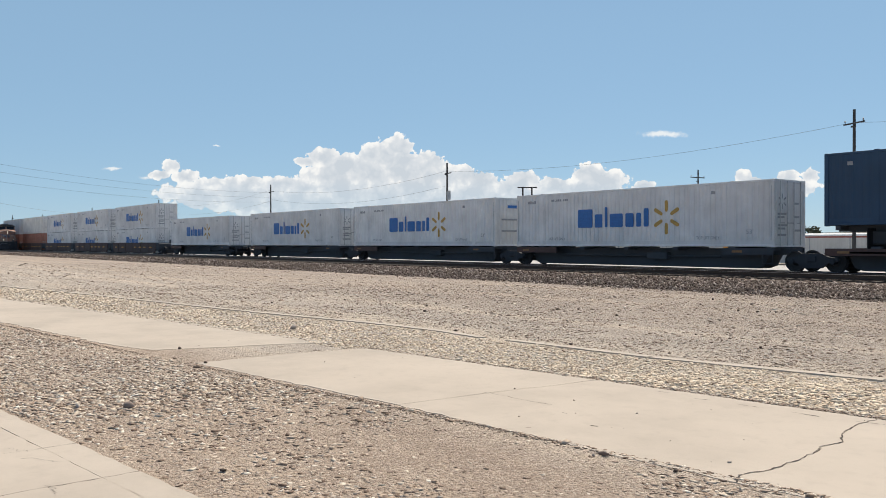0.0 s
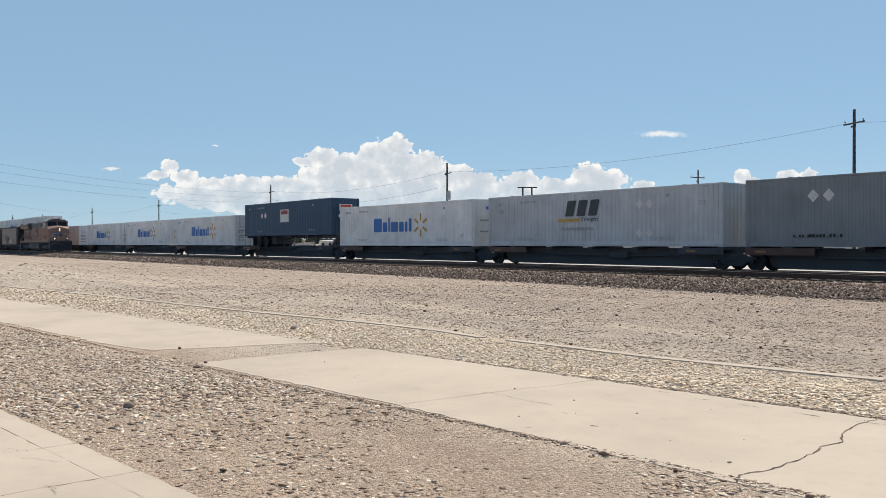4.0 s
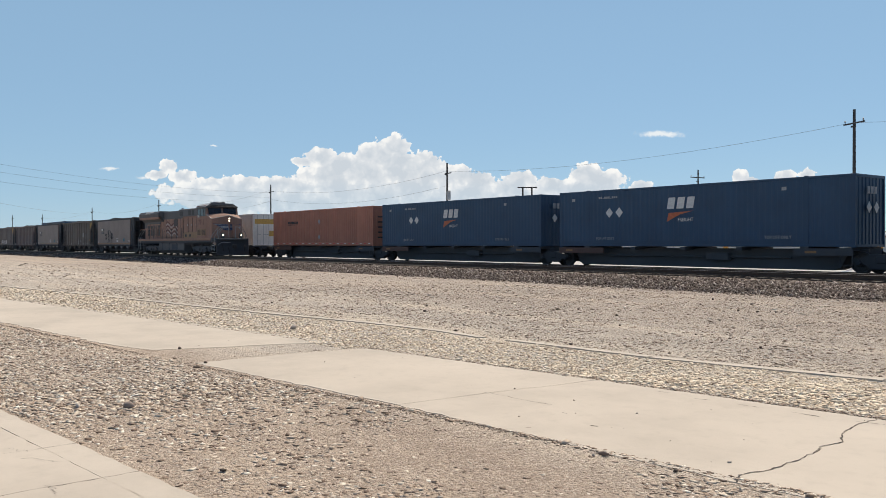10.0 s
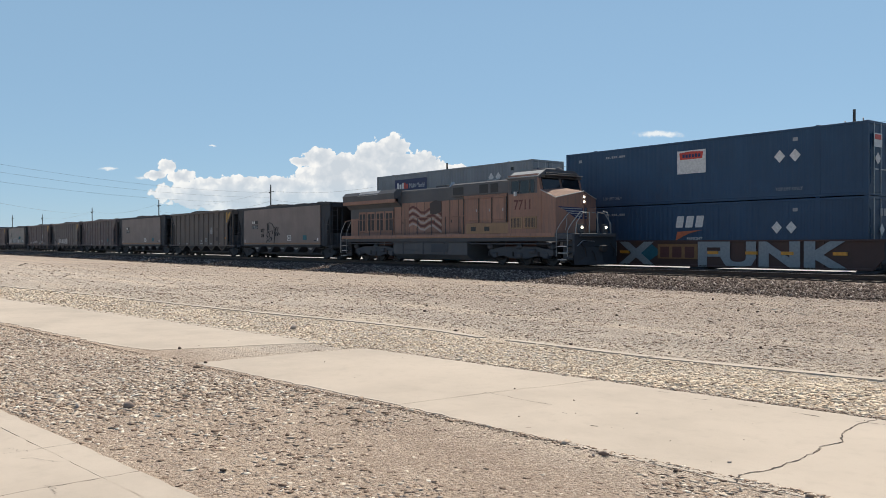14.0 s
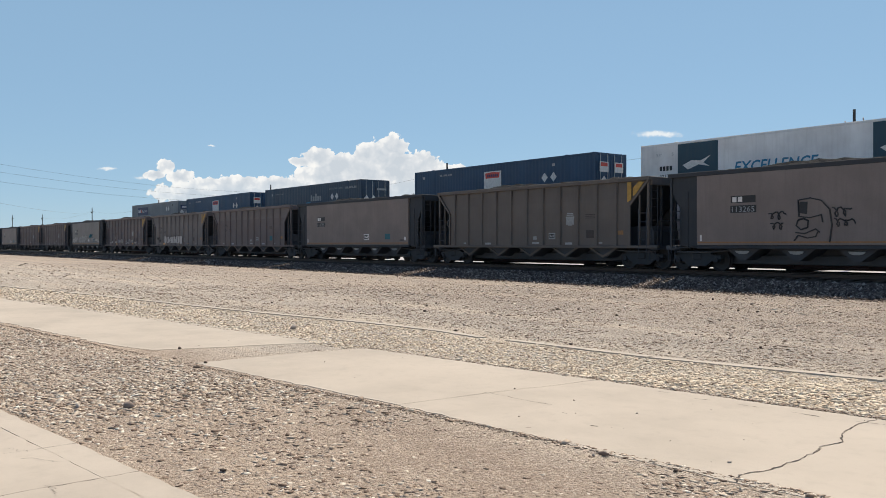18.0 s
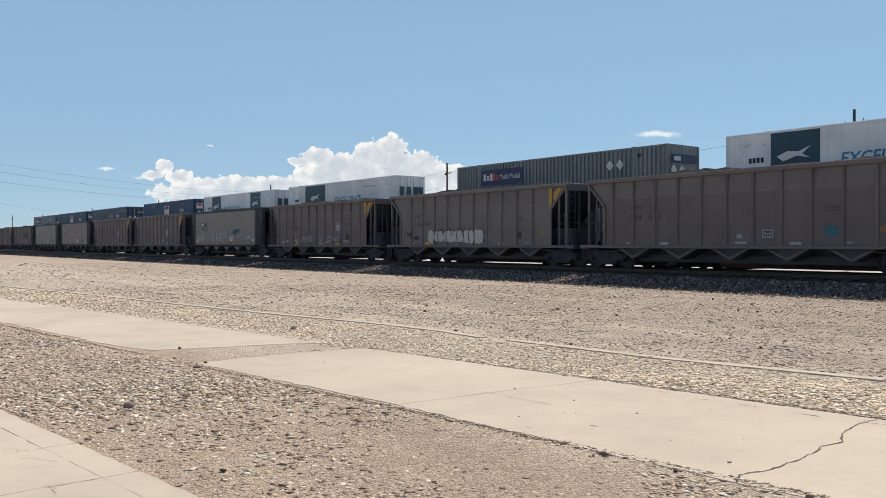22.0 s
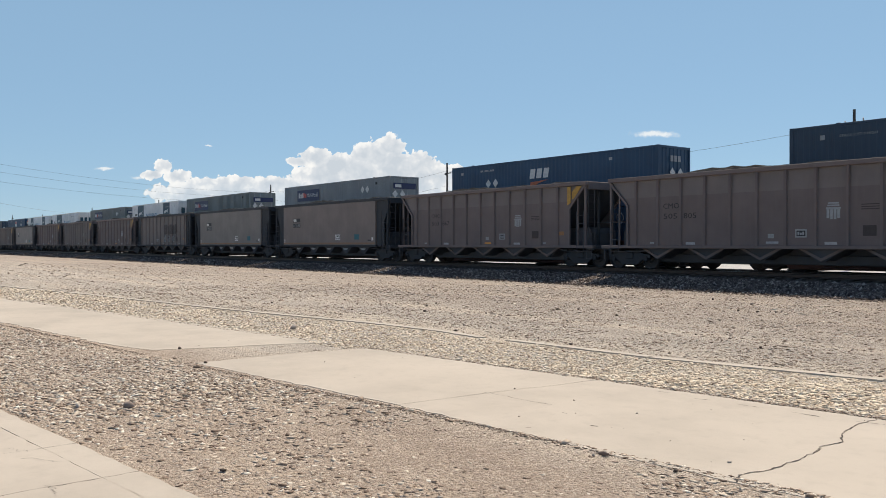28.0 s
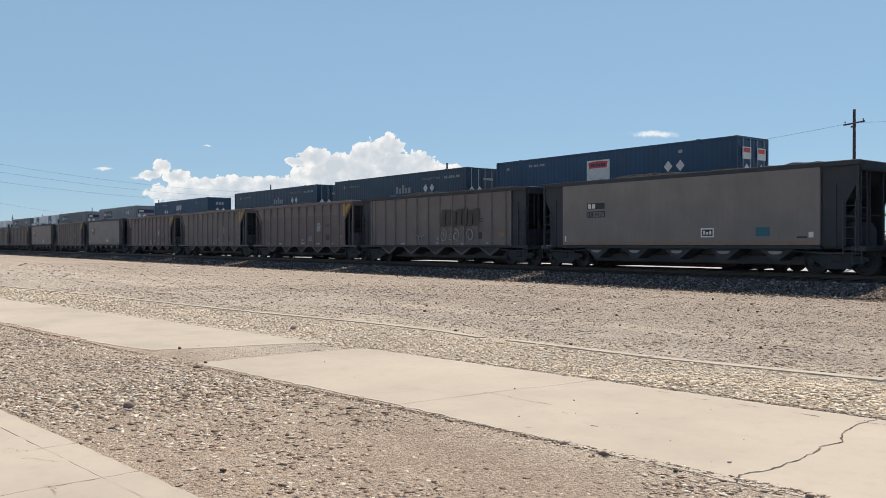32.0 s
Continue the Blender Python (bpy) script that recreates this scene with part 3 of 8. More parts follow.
def pebbles(name, places, sizes, material, seed, tris=20, flat=0.6):
    """Loose stones in one mesh: each a knocked-about solid of 8 or 20 facets."""
    rs = np.random.RandomState(seed)
    if tris == 20:
        p = (1 + 5 ** 0.5) / 2
        base = np.array([(-1, p, 0), (1, p, 0), (-1, -p, 0), (1, -p, 0), (0, -1, p), (0, 1, p), (0, -1, -p), (0, 1, -p), (p, 0, -1), (p, 0, 1), (-p, 0, -1), (-p, 0, 1)]) / 1.9
        tri = np.array([(0, 11, 5), (0, 5, 1), (0, 1, 7), (0, 7, 10), (0, 10, 11), (1, 5, 9), (5, 11, 4), (11, 10, 2), (10, 7, 6), (7, 1, 8),
                        (3, 9, 4), (3, 4, 2), (3, 2, 6), (3, 6, 8), (3, 8, 9), (4, 9, 5), (2, 4, 11), (6, 2, 10), (8, 6, 7), (9, 8, 1)])
    elif tris == 12:
        base = np.array([(x, y, z) for x in (-1, 1) for y in (-1, 1) for z in (-1, 1)]) * 0.66
        tri = np.array([(0, 1, 3), (0, 3, 2), (4, 6, 7), (4, 7, 5), (0, 4, 5), (0, 5, 1), (2, 3, 7), (2, 7, 6), (0, 2, 6), (0, 6, 4), (1, 5, 7), (1, 7, 3)])
    else:
        base = np.array([(1, 0, 0), (-1, 0, 0), (0, 1, 0), (0, -1, 0), (0, 0, 1), (0, 0, -1)], float)
        tri = np.array([(0, 2, 4), (2, 1, 4), (1, 3, 4), (3, 0, 4), (2, 0, 5), (1, 2, 5), (3, 1, 5), (0, 3, 5)])
    n, nv = len(places), len(base)
    pts = base[None] * rs.uniform(0.5, 1.3, (n, nv, 1))
    stretch = np.stack([rs.uniform(0.8, 1.5, n), rs.uniform(0.6, 1.0, n), rs.uniform(flat * 0.55, flat * 1.45, n)], -1)
    pts = pts * stretch[:, None] * (np.asarray(sizes) / 2)[:, None, None]
    a, tilt = rs.uniform(0, 2 * np.pi, n), rs.normal(0, 0.22, n)
    y, z = pts[..., 1].copy(), pts[..., 2].copy()
    pts[..., 1], pts[..., 2] = y * np.cos(tilt)[:, None] - z * np.sin(tilt)[:, None], y * np.sin(tilt)[:, None] + z * np.cos(tilt)[:, None]
    x, y = pts[..., 0].copy(), pts[..., 1].copy()
    pts[..., 0], pts[..., 1] = x * np.cos(a)[:, None] - y * np.sin(a)[:, None], x * np.sin(a)[:, None] + y * np.cos(a)[:, None]
    pts += np.asarray(places)[:, None]
    idx = (tri[None] + (np.arange(n) * nv)[:, None, None]).reshape(-1)
    me = bpy.data.meshes.new(name)
    me.vertices.add(n * nv)
    me.vertices.foreach_set("co", pts.reshape(-1).astype(np.float32))
    me.loops.add(len(idx))
    me.loops.foreach_set("vertex_index", idx.astype(np.int32))
    me.polygons.add(len(idx) // 3)
    me.polygons.foreach_set("loop_start", np.arange(0, len(idx), 3, dtype=np.int32))
    me.update(calc_edges=True)
    me.materials.append(material)
    return new(name, me)


def soft_noise(x, y, k, seed):
    """A cheap smooth field in 0 to 1 for drifts of stones."""
    rs = np.random.RandomState(seed)
    out = np.zeros_like(x)
    for _ in range(7):
        ang, ph, f = rs.uniform(0, 6.28), rs.uniform(0, 6.28), k * rs.uniform(0.5, 2.0)
        out += np.sin((x * np.cos(ang) + y * np.sin(ang)) * f + ph)
    return 0.5 + out / 9


def walk_band(x):
    return 5.68 + 0.135 * x


KERB_X = [-62.0, -35.7, -28.3, -24.15, -18.26, -13.75, -12.1, -10.85, -10.3, -7.5, -4.5, 6.0]
KERB_Y = [2.6, 6.05, 7.2, 7.71, 8.49, 9.28, 9.4, 9.3, 9.42, 9.62, 10.2, 11.6]


def make_stones():
    rs = np.random.RandomState(3)

    # foreground lot, by distance and bearing from the platform
    def lot(n, d0, d1, y1):
        d = np.exp(rs.uniform(np.log(d0), np.log(d1), n))
        b = rs.uniform(radians(4), radians(74), n)
        x, y = -d * np.cos(b), d * np.sin(b)
        on_walk = (np.abs(y - (6.98 + 0.133 * x)) < 1.5) & ((x > -11.05) | (x < -12.2))
        on_platform = y < 2.66 + 0.121 * x
        drift = soft_noise(x, y, 1.1, 5)
        band = y - walk_band(x)
        strip = (band > 2.5) & (y < np.interp(x, KERB_X, KERB_Y))
        beyond = (band > 2.5) & ~strip
        near = band < 0.0
        corner = near & (rs.uniform(0, 1, n) < np.clip((-x - 6.0) / 3.2, 0, 1) ** 1.5)
        heap = np.clip((soft_noise(x, y, 2.4, 31) - 0.6) * 1.8, 0, 0.4)
        for cx, cy, r in ((-4.35, 2.75, 0.7), (-5.7, 3.0, 0.6), (-3.6, 3.3, 0.45), (-6.6, 2.6, 0.7), (-3.3, 4.75, 0.35)):
            heap = np.maximum(heap, 0.55 * np.exp(-((x - cx) ** 2 + (y - cy) ** 2) / r ** 2))
        clump = ~strip & ~beyond & ~corner & (rs.uniform(0, 1, n) < heap)
        fine = ~strip & ~beyond & ~corner & ~clump
        chance = np.select([strip, beyond, corner, clump], [0.55 + 0.3 * drift, 0.6 + 0.3 * drift, 0.5 + 0.35 * drift, 0.5 + 0.3 * drift], 0.3 + 0.4 * drift)
        on_kerb = np.abs(y - np.interp(x, KERB_X, KERB_Y)) < 0.13
        keep = ~on_walk & ~on_platform & ~on_kerb & (y < y1) & (rs.uniform(0, 1, n) < chance)
        x, y, strip, beyond, corner, clump, fine = (each[keep] for each in (x, y, strip, beyond, corner, clump, fine))
        size = np.exp(rs.normal(np.log(0.0135), 0.55, len(x))) * np.select([strip, beyond, corner, clump], [2.8, 1.35, 2.25, 1.8], 0.78) * (0.8 + 0.35 * soft_noise(x, y, 2.0, 9))
        size = np.clip(size * (1 + np.hypot(x, y) * 0.035), 0.006, 0.042 + 0.0035 * np.hypot(x, y))
        flat = np.select([strip, beyond, corner, clump], [0.33, 0.34, 0.32, 0.27], 0.18)
        z = -0.006 - 0.096 * np.clip((y - 9) / 9, 0, 1) + size * 0.04
        brown = (corner & (rs.uniform(0, 1, len(x)) < 0.55)) | fine | (clump & (rs.uniform(0, 1, len(x)) < 0.85)) | (beyond & (rs.uniform(0, 1, len(x)) < 0.7))
        return np.stack([x, y, z], -1), size, flat, np.where(brown, 1, np.where(strip, 2, 0))

    note = "loose tan and grey gravel chips strewn over the lot"
    for n, d0, d1, grow, tris, seed in ((170000, 3.0, 10.5, 1.0, 12, 21), (210000, 10.0, 34.0, 1.1, 8, 22), (60000, 26.0, 80.0, 1.25, 8, 23)):
        p, size, flat, sort = lot(n, d0, d1, 25.5)
        for some, material, k in ((sort == 0, STONES, 0), (sort == 1, CHIPS, 10), (sort == 2, PALE_STONES, 20)):
            tagged(pebbles("gravel", p[some], size[some] * grow, material, seed + k, tris, flat[some]), (note, "brown gravel chips trodden into the dusty lot", "pale crushed stones banked along the walkway")[k // 10], "gravel", "", "stuff")
    # chips banked against the edges of the walkway
    n = 15000
    ex = -np.exp(rs.uniform(np.log(2.6), np.log(28.0), n))
    far_side = rs.uniform(0, 1, n) < 0.45
    ey = np.where(far_side, 8.40 + 0.136 * ex, 5.57 + 0.1265 * ex) + np.where(far_side, 1, -1) * np.abs(rs.normal(-0.012, 0.05, n))
    ok = (ex > -10.9) | (ex < -12.3)
    sz = np.exp(rs.normal(np.log(0.0145), 0.5, n)) * (1 - ex * 0.02)
    p = np.stack([ex, ey, sz * 0.04 - 0.002], -1)[ok]
    tagged(pebbles("gravel", p, sz[ok], CHIPS, 24, 12, 0.34), "brown gravel chips banked against the walkway edges", "gravel", "", "stuff")
    # crumbs that have strayed on to the concrete
    n = 60
    bx = -np.exp(rs.uniform(np.log(3.0), np.log(22), n))
    by = 5.9 + 0.133 * (bx + 8.0) + rs.uniform(-1.35, 1.35, n)
    sz = np.exp(rs.normal(np.log(0.011), 0.5, n))
    tagged(pebbles("stray_pebbles", np.stack([bx, by, 0.001 + sz * 0.16], -1), sz, ROCKS, 4), "small dark pebbles strewn on the concrete walkway", "gravel", "", "stuff")
    # single larger dark stones
    big = np.array([(-4.24, 4.88, 0.085), (-4.28, 4.8, 0.05), (-14.18, 7.4, 0.17), (-8.44, 2.57, 0.10), (-8.76, 2.16, 0.07), (-5.65, 2.38, 0.06), (-3.62, 4.93, 0.05), (-12.65, 4.62, 0.06), (-10.9, 4.35, 0.05)])
    big = np.concatenate([big, np.stack([-rs.uniform(4, 26, 60), rs.uniform(9.5, 22.0, 60), rs.uniform(0.045, 0.09, 60)], -1)])
    lie = -0.096 * np.clip((big[:, 1] - 9) / 9, 0, 1)
    tagged(pebbles("loose_rock", np.stack([big[:, 0], big[:, 1], lie + big[:, 2] * 0.2], -1), big[:, 2], ROCKS, 41, 20, 0.8), "single dark brown rocks lying on the gravel", "rock", "", "stuff")
    # ballast shoulder and crib rock
    n = 64000
    d = np.exp(rs.uniform(np.log(9.0), np.log(150.0), n))
    x = -d
    y = np.minimum(24.6 + 3.8 * np.sqrt(rs.uniform(0, 1, n)) + rs.normal(0, 0.22, n), 28.4 + rs.uniform(-0.35, 0.0, n))
    zz = np.interp(y, [24.9, 26.4, 27.7, 28.3, 31.3], [-0.11, 0.02, 0.20, 0.255, 0.255])
    size = np.clip(np.exp(rs.normal(np.log(0.075), 0.3, n)) * (1 + d * 0.004), 0.03, 0.2)
    tagged(pebbles("ballast_rock", np.stack([x, y, zz + size * 0.15 - 0.06 * np.clip((y - 27.8) / 0.6, 0, 1)], -1), size, ROCKS, 8, 8, 0.75), "crushed grey-brown ballast rock along the near rail", "ballast", "", "stuff")
    n = 9000
    d = np.exp(rs.uniform(np.log(10.0), np.log(110.0), n))
    y = rs.uniform(29.2, 32.6, n)
    zz = np.interp(y, [28.3, 31.3, 32.6], [0.255, 0.255, 0.12])
    size = np.clip(np.exp(rs.normal(np.log(0.08), 0.3, n)), 0.03, 0.2)
    tagged(pebbles("ballast_rock", np.stack([-d, y, zz + size * 0.1], -1), size, ROCKS, 9, 8, 0.75), "ballast rock between the two tracks", "ballast", "", "stuff")


make_ground()
make_slabs()
make_tracks()
make_stones()

# ---- how the trains run ----


def far_run(t):
    """How far the stack train has come along x since 16 s (it leaves to the left)."""
    s = (t - 16.0) / 16.0
    return -227.94 * s - 0.96 * s * s + 0.39 * s ** 3


def near_run(t):
    """The same for the coal train, which comes towards the platform."""
    s = (t - 16.0) / 16.0
    return 171.34 * s + 6.27 * s * s - 1.36 * s ** 3


TIMES = [2.0 * i for i in range(17)]
FAR_THINGS, NEAR_THINGS, WHEELSETS = [], [], []


def on_far(ob, x, z=0.0):
    """Put a thing on the far track at x (as it stands at 16 s), z above the rail."""
    ob.location = (x, FAR_Y, FAR_Z + z)
    FAR_THINGS.append((ob, x, FAR_Z + z))
    return ob


def on_near(ob, x):
    ob.location = (x, NEAR_Y, NEAR_Z)
    NEAR_THINGS.append((ob, x, NEAR_Z))
    return ob


# ---- running gear ----
WR = 0.457


def wheelset_mesh():
    s = Shape()
    for side in (-1, 1):
        o = 0.717 * side
        prof = [(0.09, o - 0.09 * side), (0.17, o - 0.06 * side), (0.2, o - 0.01 * side), (0.38, o - 0.02 * side), (0.40, o - 0.055 * side), (0.478, o - 0.05 * side),
                (0.482, o - 0.02 * side), (WR, o - 0.005 * side), (WR - 0.006, o + 0.085 * side), (0.395, o + 0.088 * side), (0.375, o + 0.035 * side),
                (0.2, o + 0.03 * side), (0.16, o + 0.09 * side), (0.0, o + 0.1 * side)]
        s.lathe(prof, 24)
        # two raised casting marks, so that the turning shows
        for a in (0.4, 3.5):
            x, z = 0.29 * math.cos(a), 0.29 * math.sin(a)
            s.box(x - 0.04, x + 0.04, min(o, o + 0.05 * side), max(o, o + 0.05 * side), z - 0.04, z + 0.04)
    s.rod((0, -1.0, 0), (0, 1.0, 0), 0.085, 10)
    return s.mesh("wheelset", WHEEL)


WHEELSET = wheelset_mesh()


def side_frame_mesh():
    """Cast truck side: arched top, pedestals over the axles, spring pocket."""
    outer = [(-1.12, 0.50), (-1.10, 0.62), (-0.72, 0.66), (-0.42, 0.80), (0.42, 0.80), (0.72, 0.66), (1.10, 0.62), (1.12, 0.50), (0.78, 0.44), (0.62, 0.36), (0.42, 0.20),
             (-0.42, 0.20), (-0.62, 0.36), (-0.78, 0.44)]
    s = Shape().prism(outer, "y", -0.09, 0.09)
    for x in (-0.89, 0.89):
        s.lathe([(0.0, -0.16), (0.11, -0.15), (0.12, 0.0), (0.12, 0.1)], 10)
        k = len(s.v) - 40
        s.v[k:] = [(a + x, b, c + WR) for a, b, c in s.v[k:]]
    return s.mesh("side_frame", DARK)


SIDE_FRAME = side_frame_mesh()
SPRING = Shape().lathe([(0.0, 0.26), (0.06, 0.26), (0.08, 0.30), (0.06, 0.34), (0.08, 0.38), (0.06, 0.42), (0.08, 0.46), (0.06, 0.5), (0.0, 0.5)], 8, "z").mesh("spring", WHEEL)
BOLSTER = Shape().soft(-0.2, 0.2, -1.12, 1.12, 0.44, 0.72, 0.03).mesh("truck", DARK)
COUPLER = Shape().soft(-0.25, 0.42, -0.09, 0.09, -0.1, 0.12, 0.03).soft(0.3, 0.55, -0.17, 0.17, -0.16, 0.16, 0.04).mesh("coupler", WHEEL)


def add_truck(car, x):
    tr = part("truck", BOLSTER, BLACK, car, "black cast freight truck", (x, 0, 0))
    for y in (-0.98, 0.98):
        part("side_frame", SIDE_FRAME, BLACK, tr, at=(0, y, 0))
        part("spring_group", SPRING, WHEEL, tr, at=(0, y, 0))
    for dx in (-0.89, 0.89):
        w = part("wheelset", WHEELSET, WHEEL, tr, at=(dx, 0, WR))
        w["axle"] = "front" if dx > 0 else "rear"
    return tr


# ---- coal hoppers ----


def coal_mesh():
    v, f = [], []
    nx, ny = 44, 10
    for i in range(nx + 1):
        for j in range(ny + 1):
            x, y = -7.0 + 14.0 * i / nx, -1.42 + 2.84 * j / ny
            e = min(1.0, (7.0 - abs(x)) / 0.9) * min(1.0, (1.42 - abs(y)) / 0.5)
            z = 3.66 + e * (0.42 + 0.16 * noise.noise((x * 0.45, y * 0.5, 1.0)) + 0.07 * noise.noise((x * 2.2, y * 2.2, 4.0)))
            v.append((x, y, z))
    for i in range(nx):
        for j in range(ny):
            a = i * (ny + 1) + j
            f.append((a, a + ny + 1, a + ny + 2, a + 1))
    return Shape().add(v, f).mesh("coal_load", COAL)


COAL_LOAD = coal_mesh()


def ladder(x, y, z0, z1, width, axis="x", rungs=8, r=0.016):
    s = Shape()
    for k in (-width / 2, width / 2):
        a = (x + k, y, z0) if axis == "x" else (x, y + k, z0)
        b = (a[0], a[1], z1)
        s.rod(a, b, r * 1.3, 5)
    for i in range(rungs):
        z = z0 + (z1 - z0) * (i + 0.5) / rungs
        a = (x - width / 2, y, z) if axis == "x" else (x, y - width / 2, z)
        b = (x + width / 2, y, z) if axis == "x" else (x, y + width / 2, z)
        s.rod(a, b, r, 5)
    return s


def make_hopper(kind, color, label):
    """kind: ribbed with sloping side corners, smooth, or ribbed with plain ends."""
    car = thing("coal_hopper_car", label, "hopper car", "cars of the coal train")
    sloped = kind == "ribbed"
    half = 6.27 if sloped else (6.21 if kind == "smooth" else 6.45)
    top = 7.26 if sloped else 7.5
    end_paint = DARK if not sloped else color
    for s in (-1, 1):
        y0, y1 = sorted((1.47 * s, 1.50 * s))
        if sloped:
            sh = Shape().prism([(-half, 1.0), (half, 1.0), (half, 2.75), (half + 0.3, 3.06), (-half - 0.3, 3.06), (-half, 2.75)], "y", y0, y1)
            part("side_sheet", sh, color, car)
            # the upper band leans in a little; brown cars have its skylight painted in
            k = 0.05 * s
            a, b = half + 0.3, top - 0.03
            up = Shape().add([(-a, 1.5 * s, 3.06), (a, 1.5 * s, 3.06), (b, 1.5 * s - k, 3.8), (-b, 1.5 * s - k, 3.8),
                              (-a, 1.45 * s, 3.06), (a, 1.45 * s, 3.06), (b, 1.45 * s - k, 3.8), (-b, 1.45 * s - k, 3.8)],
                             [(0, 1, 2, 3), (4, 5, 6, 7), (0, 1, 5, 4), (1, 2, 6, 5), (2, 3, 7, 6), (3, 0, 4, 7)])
            part("upper_side_sheet", up, BROWN_LIT if color is BROWN else color, car)
        elif kind == "smooth":
            sh = Shape().soft(-half, half, min(1.46 * s, 1.58 * s), max(1.46 * s, 1.58 * s), 1.04, 3.93, 0.02)
            part("side_panel", sh, color, car)
            part("side_stripe", Shape().box(-half + 0.05, half - 0.05, min(1.581 * s, 1.586 * s), max(1.581 * s, 1.586 * s), 1.12, 1.18), FADED_AMBER, car, "faded orange stripe along the sill")
        else:
            part("side_sheet", Shape().box(-half, half, y0, y1, 1.0, 3.8), color, car)
        if kind != "smooth":
            ya, yb = sorted((1.50 * s, 1.575 * s))
            n = (10 if color is BROWN_GREY else 11) if sloped else 12
            rib = Shape().prism([(-0.075, ya), (0.075, ya), (0.045, yb), (-0.045, yb)] if s > 0 else [(-0.045, ya), (0.045, ya), (0.075, yb), (-0.075, yb)], "z", 1.02, 3.8).mesh("rib", color)
            places = [(-5.22 if color is BROWN_GREY else -5.83) + 1.135 * i if sloped else -6.05 + 1.1 * i for i in range(n)]
            if s < 0:
                for x in places:
                    part("rib", rib, color, car, at=(x, 0, 0))
            else:
                row = Shape()
                for x in places:
                    row.box(x - 0.06, x + 0.06, ya, yb, 1.02, 3.8)
                part("rib_row", row, color, car)
            for e in (-1, 1):
                part("corner_rib", Shape().box(e * half - 0.05, e * half + 0.05, ya, yb, 1.0, 2.75 if sloped else 3.8), color, car)
                if sloped:
                    part("corner_rib", Shape().prism([(e * half, 2.68), (e * half, 2.82), (e * top, 3.86), (e * (top + 0.02), 3.74)], "y", ya, yb), color, car)
        ca, cb = sorted((1.40 * s, 1.60 * s))
        part("top_chord", Shape().soft(-top - 0.1, top + 0.1, ca, cb, 3.79, 3.97, 0.02), color if sloped else end_paint, car)
        part("side_sill", Shape().soft(-half if kind == "smooth" else -7.75, half if kind == "smooth" else 7.75, min(1.36 * s, 1.57 * s), max(1.36 * s, 1.57 * s), 0.90, 1.035, 0.02), color if sloped else DARK, car)
    for e in (-1, 1):
        # end bulkhead: the floor slopes down from the top of the end to the bays
        x0, x1 = e * (top + 0.04), e * 4.7
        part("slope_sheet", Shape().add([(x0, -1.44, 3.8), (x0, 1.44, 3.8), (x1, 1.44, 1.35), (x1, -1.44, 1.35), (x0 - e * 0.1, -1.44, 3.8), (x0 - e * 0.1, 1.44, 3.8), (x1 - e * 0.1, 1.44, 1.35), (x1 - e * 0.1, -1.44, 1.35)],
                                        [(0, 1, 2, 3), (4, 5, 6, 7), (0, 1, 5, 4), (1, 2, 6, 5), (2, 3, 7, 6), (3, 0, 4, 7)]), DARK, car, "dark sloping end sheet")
        part("end_chord", Shape().soft(min(e * top - 0.05, e * top + 0.11 * e), max(e * top - 0.05, e * top + 0.11 * e), -1.4, 1.4, 3.6, 3.96, 0.02), end_paint, car)
        if not sloped:
            # dark end bay beside the panel, cut away below the slope
            for s in (-1, 1):
                ya, yb = sorted((1.42 * s, 1.47 * s))
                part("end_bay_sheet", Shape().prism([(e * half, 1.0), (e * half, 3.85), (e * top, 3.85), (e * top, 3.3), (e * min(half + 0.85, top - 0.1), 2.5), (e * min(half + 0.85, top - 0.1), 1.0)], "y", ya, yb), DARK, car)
        for y in (-1.47, 1.47):
            part("end_post", Shape().box(e * (top - 0.02) - 0.05, e * (top - 0.02) + 0.05, y - 0.05, y + 0.05, 0.95, 3.8), color if sloped else DARK, car)
            part("end_post", Shape().box(e * (half + 0.5) - 0.03, e * (half + 0.5) + 0.03, y - 0.03, y + 0.03, 0.95, 3.2), color if sloped else DARK, car)
        for y in (-0.5, 0.5):
            part("end_post", Shape().box(e * (top - 0.1) - 0.045, e * (top - 0.1) + 0.045, y - 0.045, y + 0.045, 0.95, 3.75), DARK, car)
        part("end_sill", Shape().soft(min(e * 7.25, e * 7.75), max(e * 7.25, e * 7.75), -1.5, 1.5, 0.84, 1.02, 0.02), BLACK, car)
        part("end_platform", Shape().box(min(e * 5.4, e * 7.3), max(e * 5.4, e * 7.3), -1.35, 1.35, 0.93, 0.97), BLACK, car)
        part("end_ladder", ladder(e * (top + 0.03), -1.15 * e, 0.75, 3.9, 0.42, "y", 9), BLACK, car)
        part("side_ladder", ladder(e * (top - 0.28), -1.56, 0.72, 2.6, 0.42, "x", 5), BLACK, car)
        part("grab_rail", Shape().rod((e * 7.3, -1.4, 2.1), (e * 7.3, 1.4, 2.1), 0.02, 5), BLACK, car)
        part("coupler", COUPLER, WHEEL, car, at=(e * 7.72, 0, 0.84), turn=0 if e > 0 else math.pi)
        add_truck(car, e * 6.55)
    part("brake_wheel", Shape().lathe([(0.24, -0.02), (0.27, 0.0), (0.24, 0.02), (0.22, 0.0), (0.24, -0.02)], 14, "x"), STEEL, car, at=(7.55, 0.55, 2.3))
    part("brake_reservoir", Shape().lathe([(0.0, -0.5), (0.18, -0.46), (0.2, -0.3), (0.2, 0.3), (0.18, 0.46), (0.0, 0.5)], 12, "x"), BLACK, car, at=(-6.2, 0.3, 1.3))
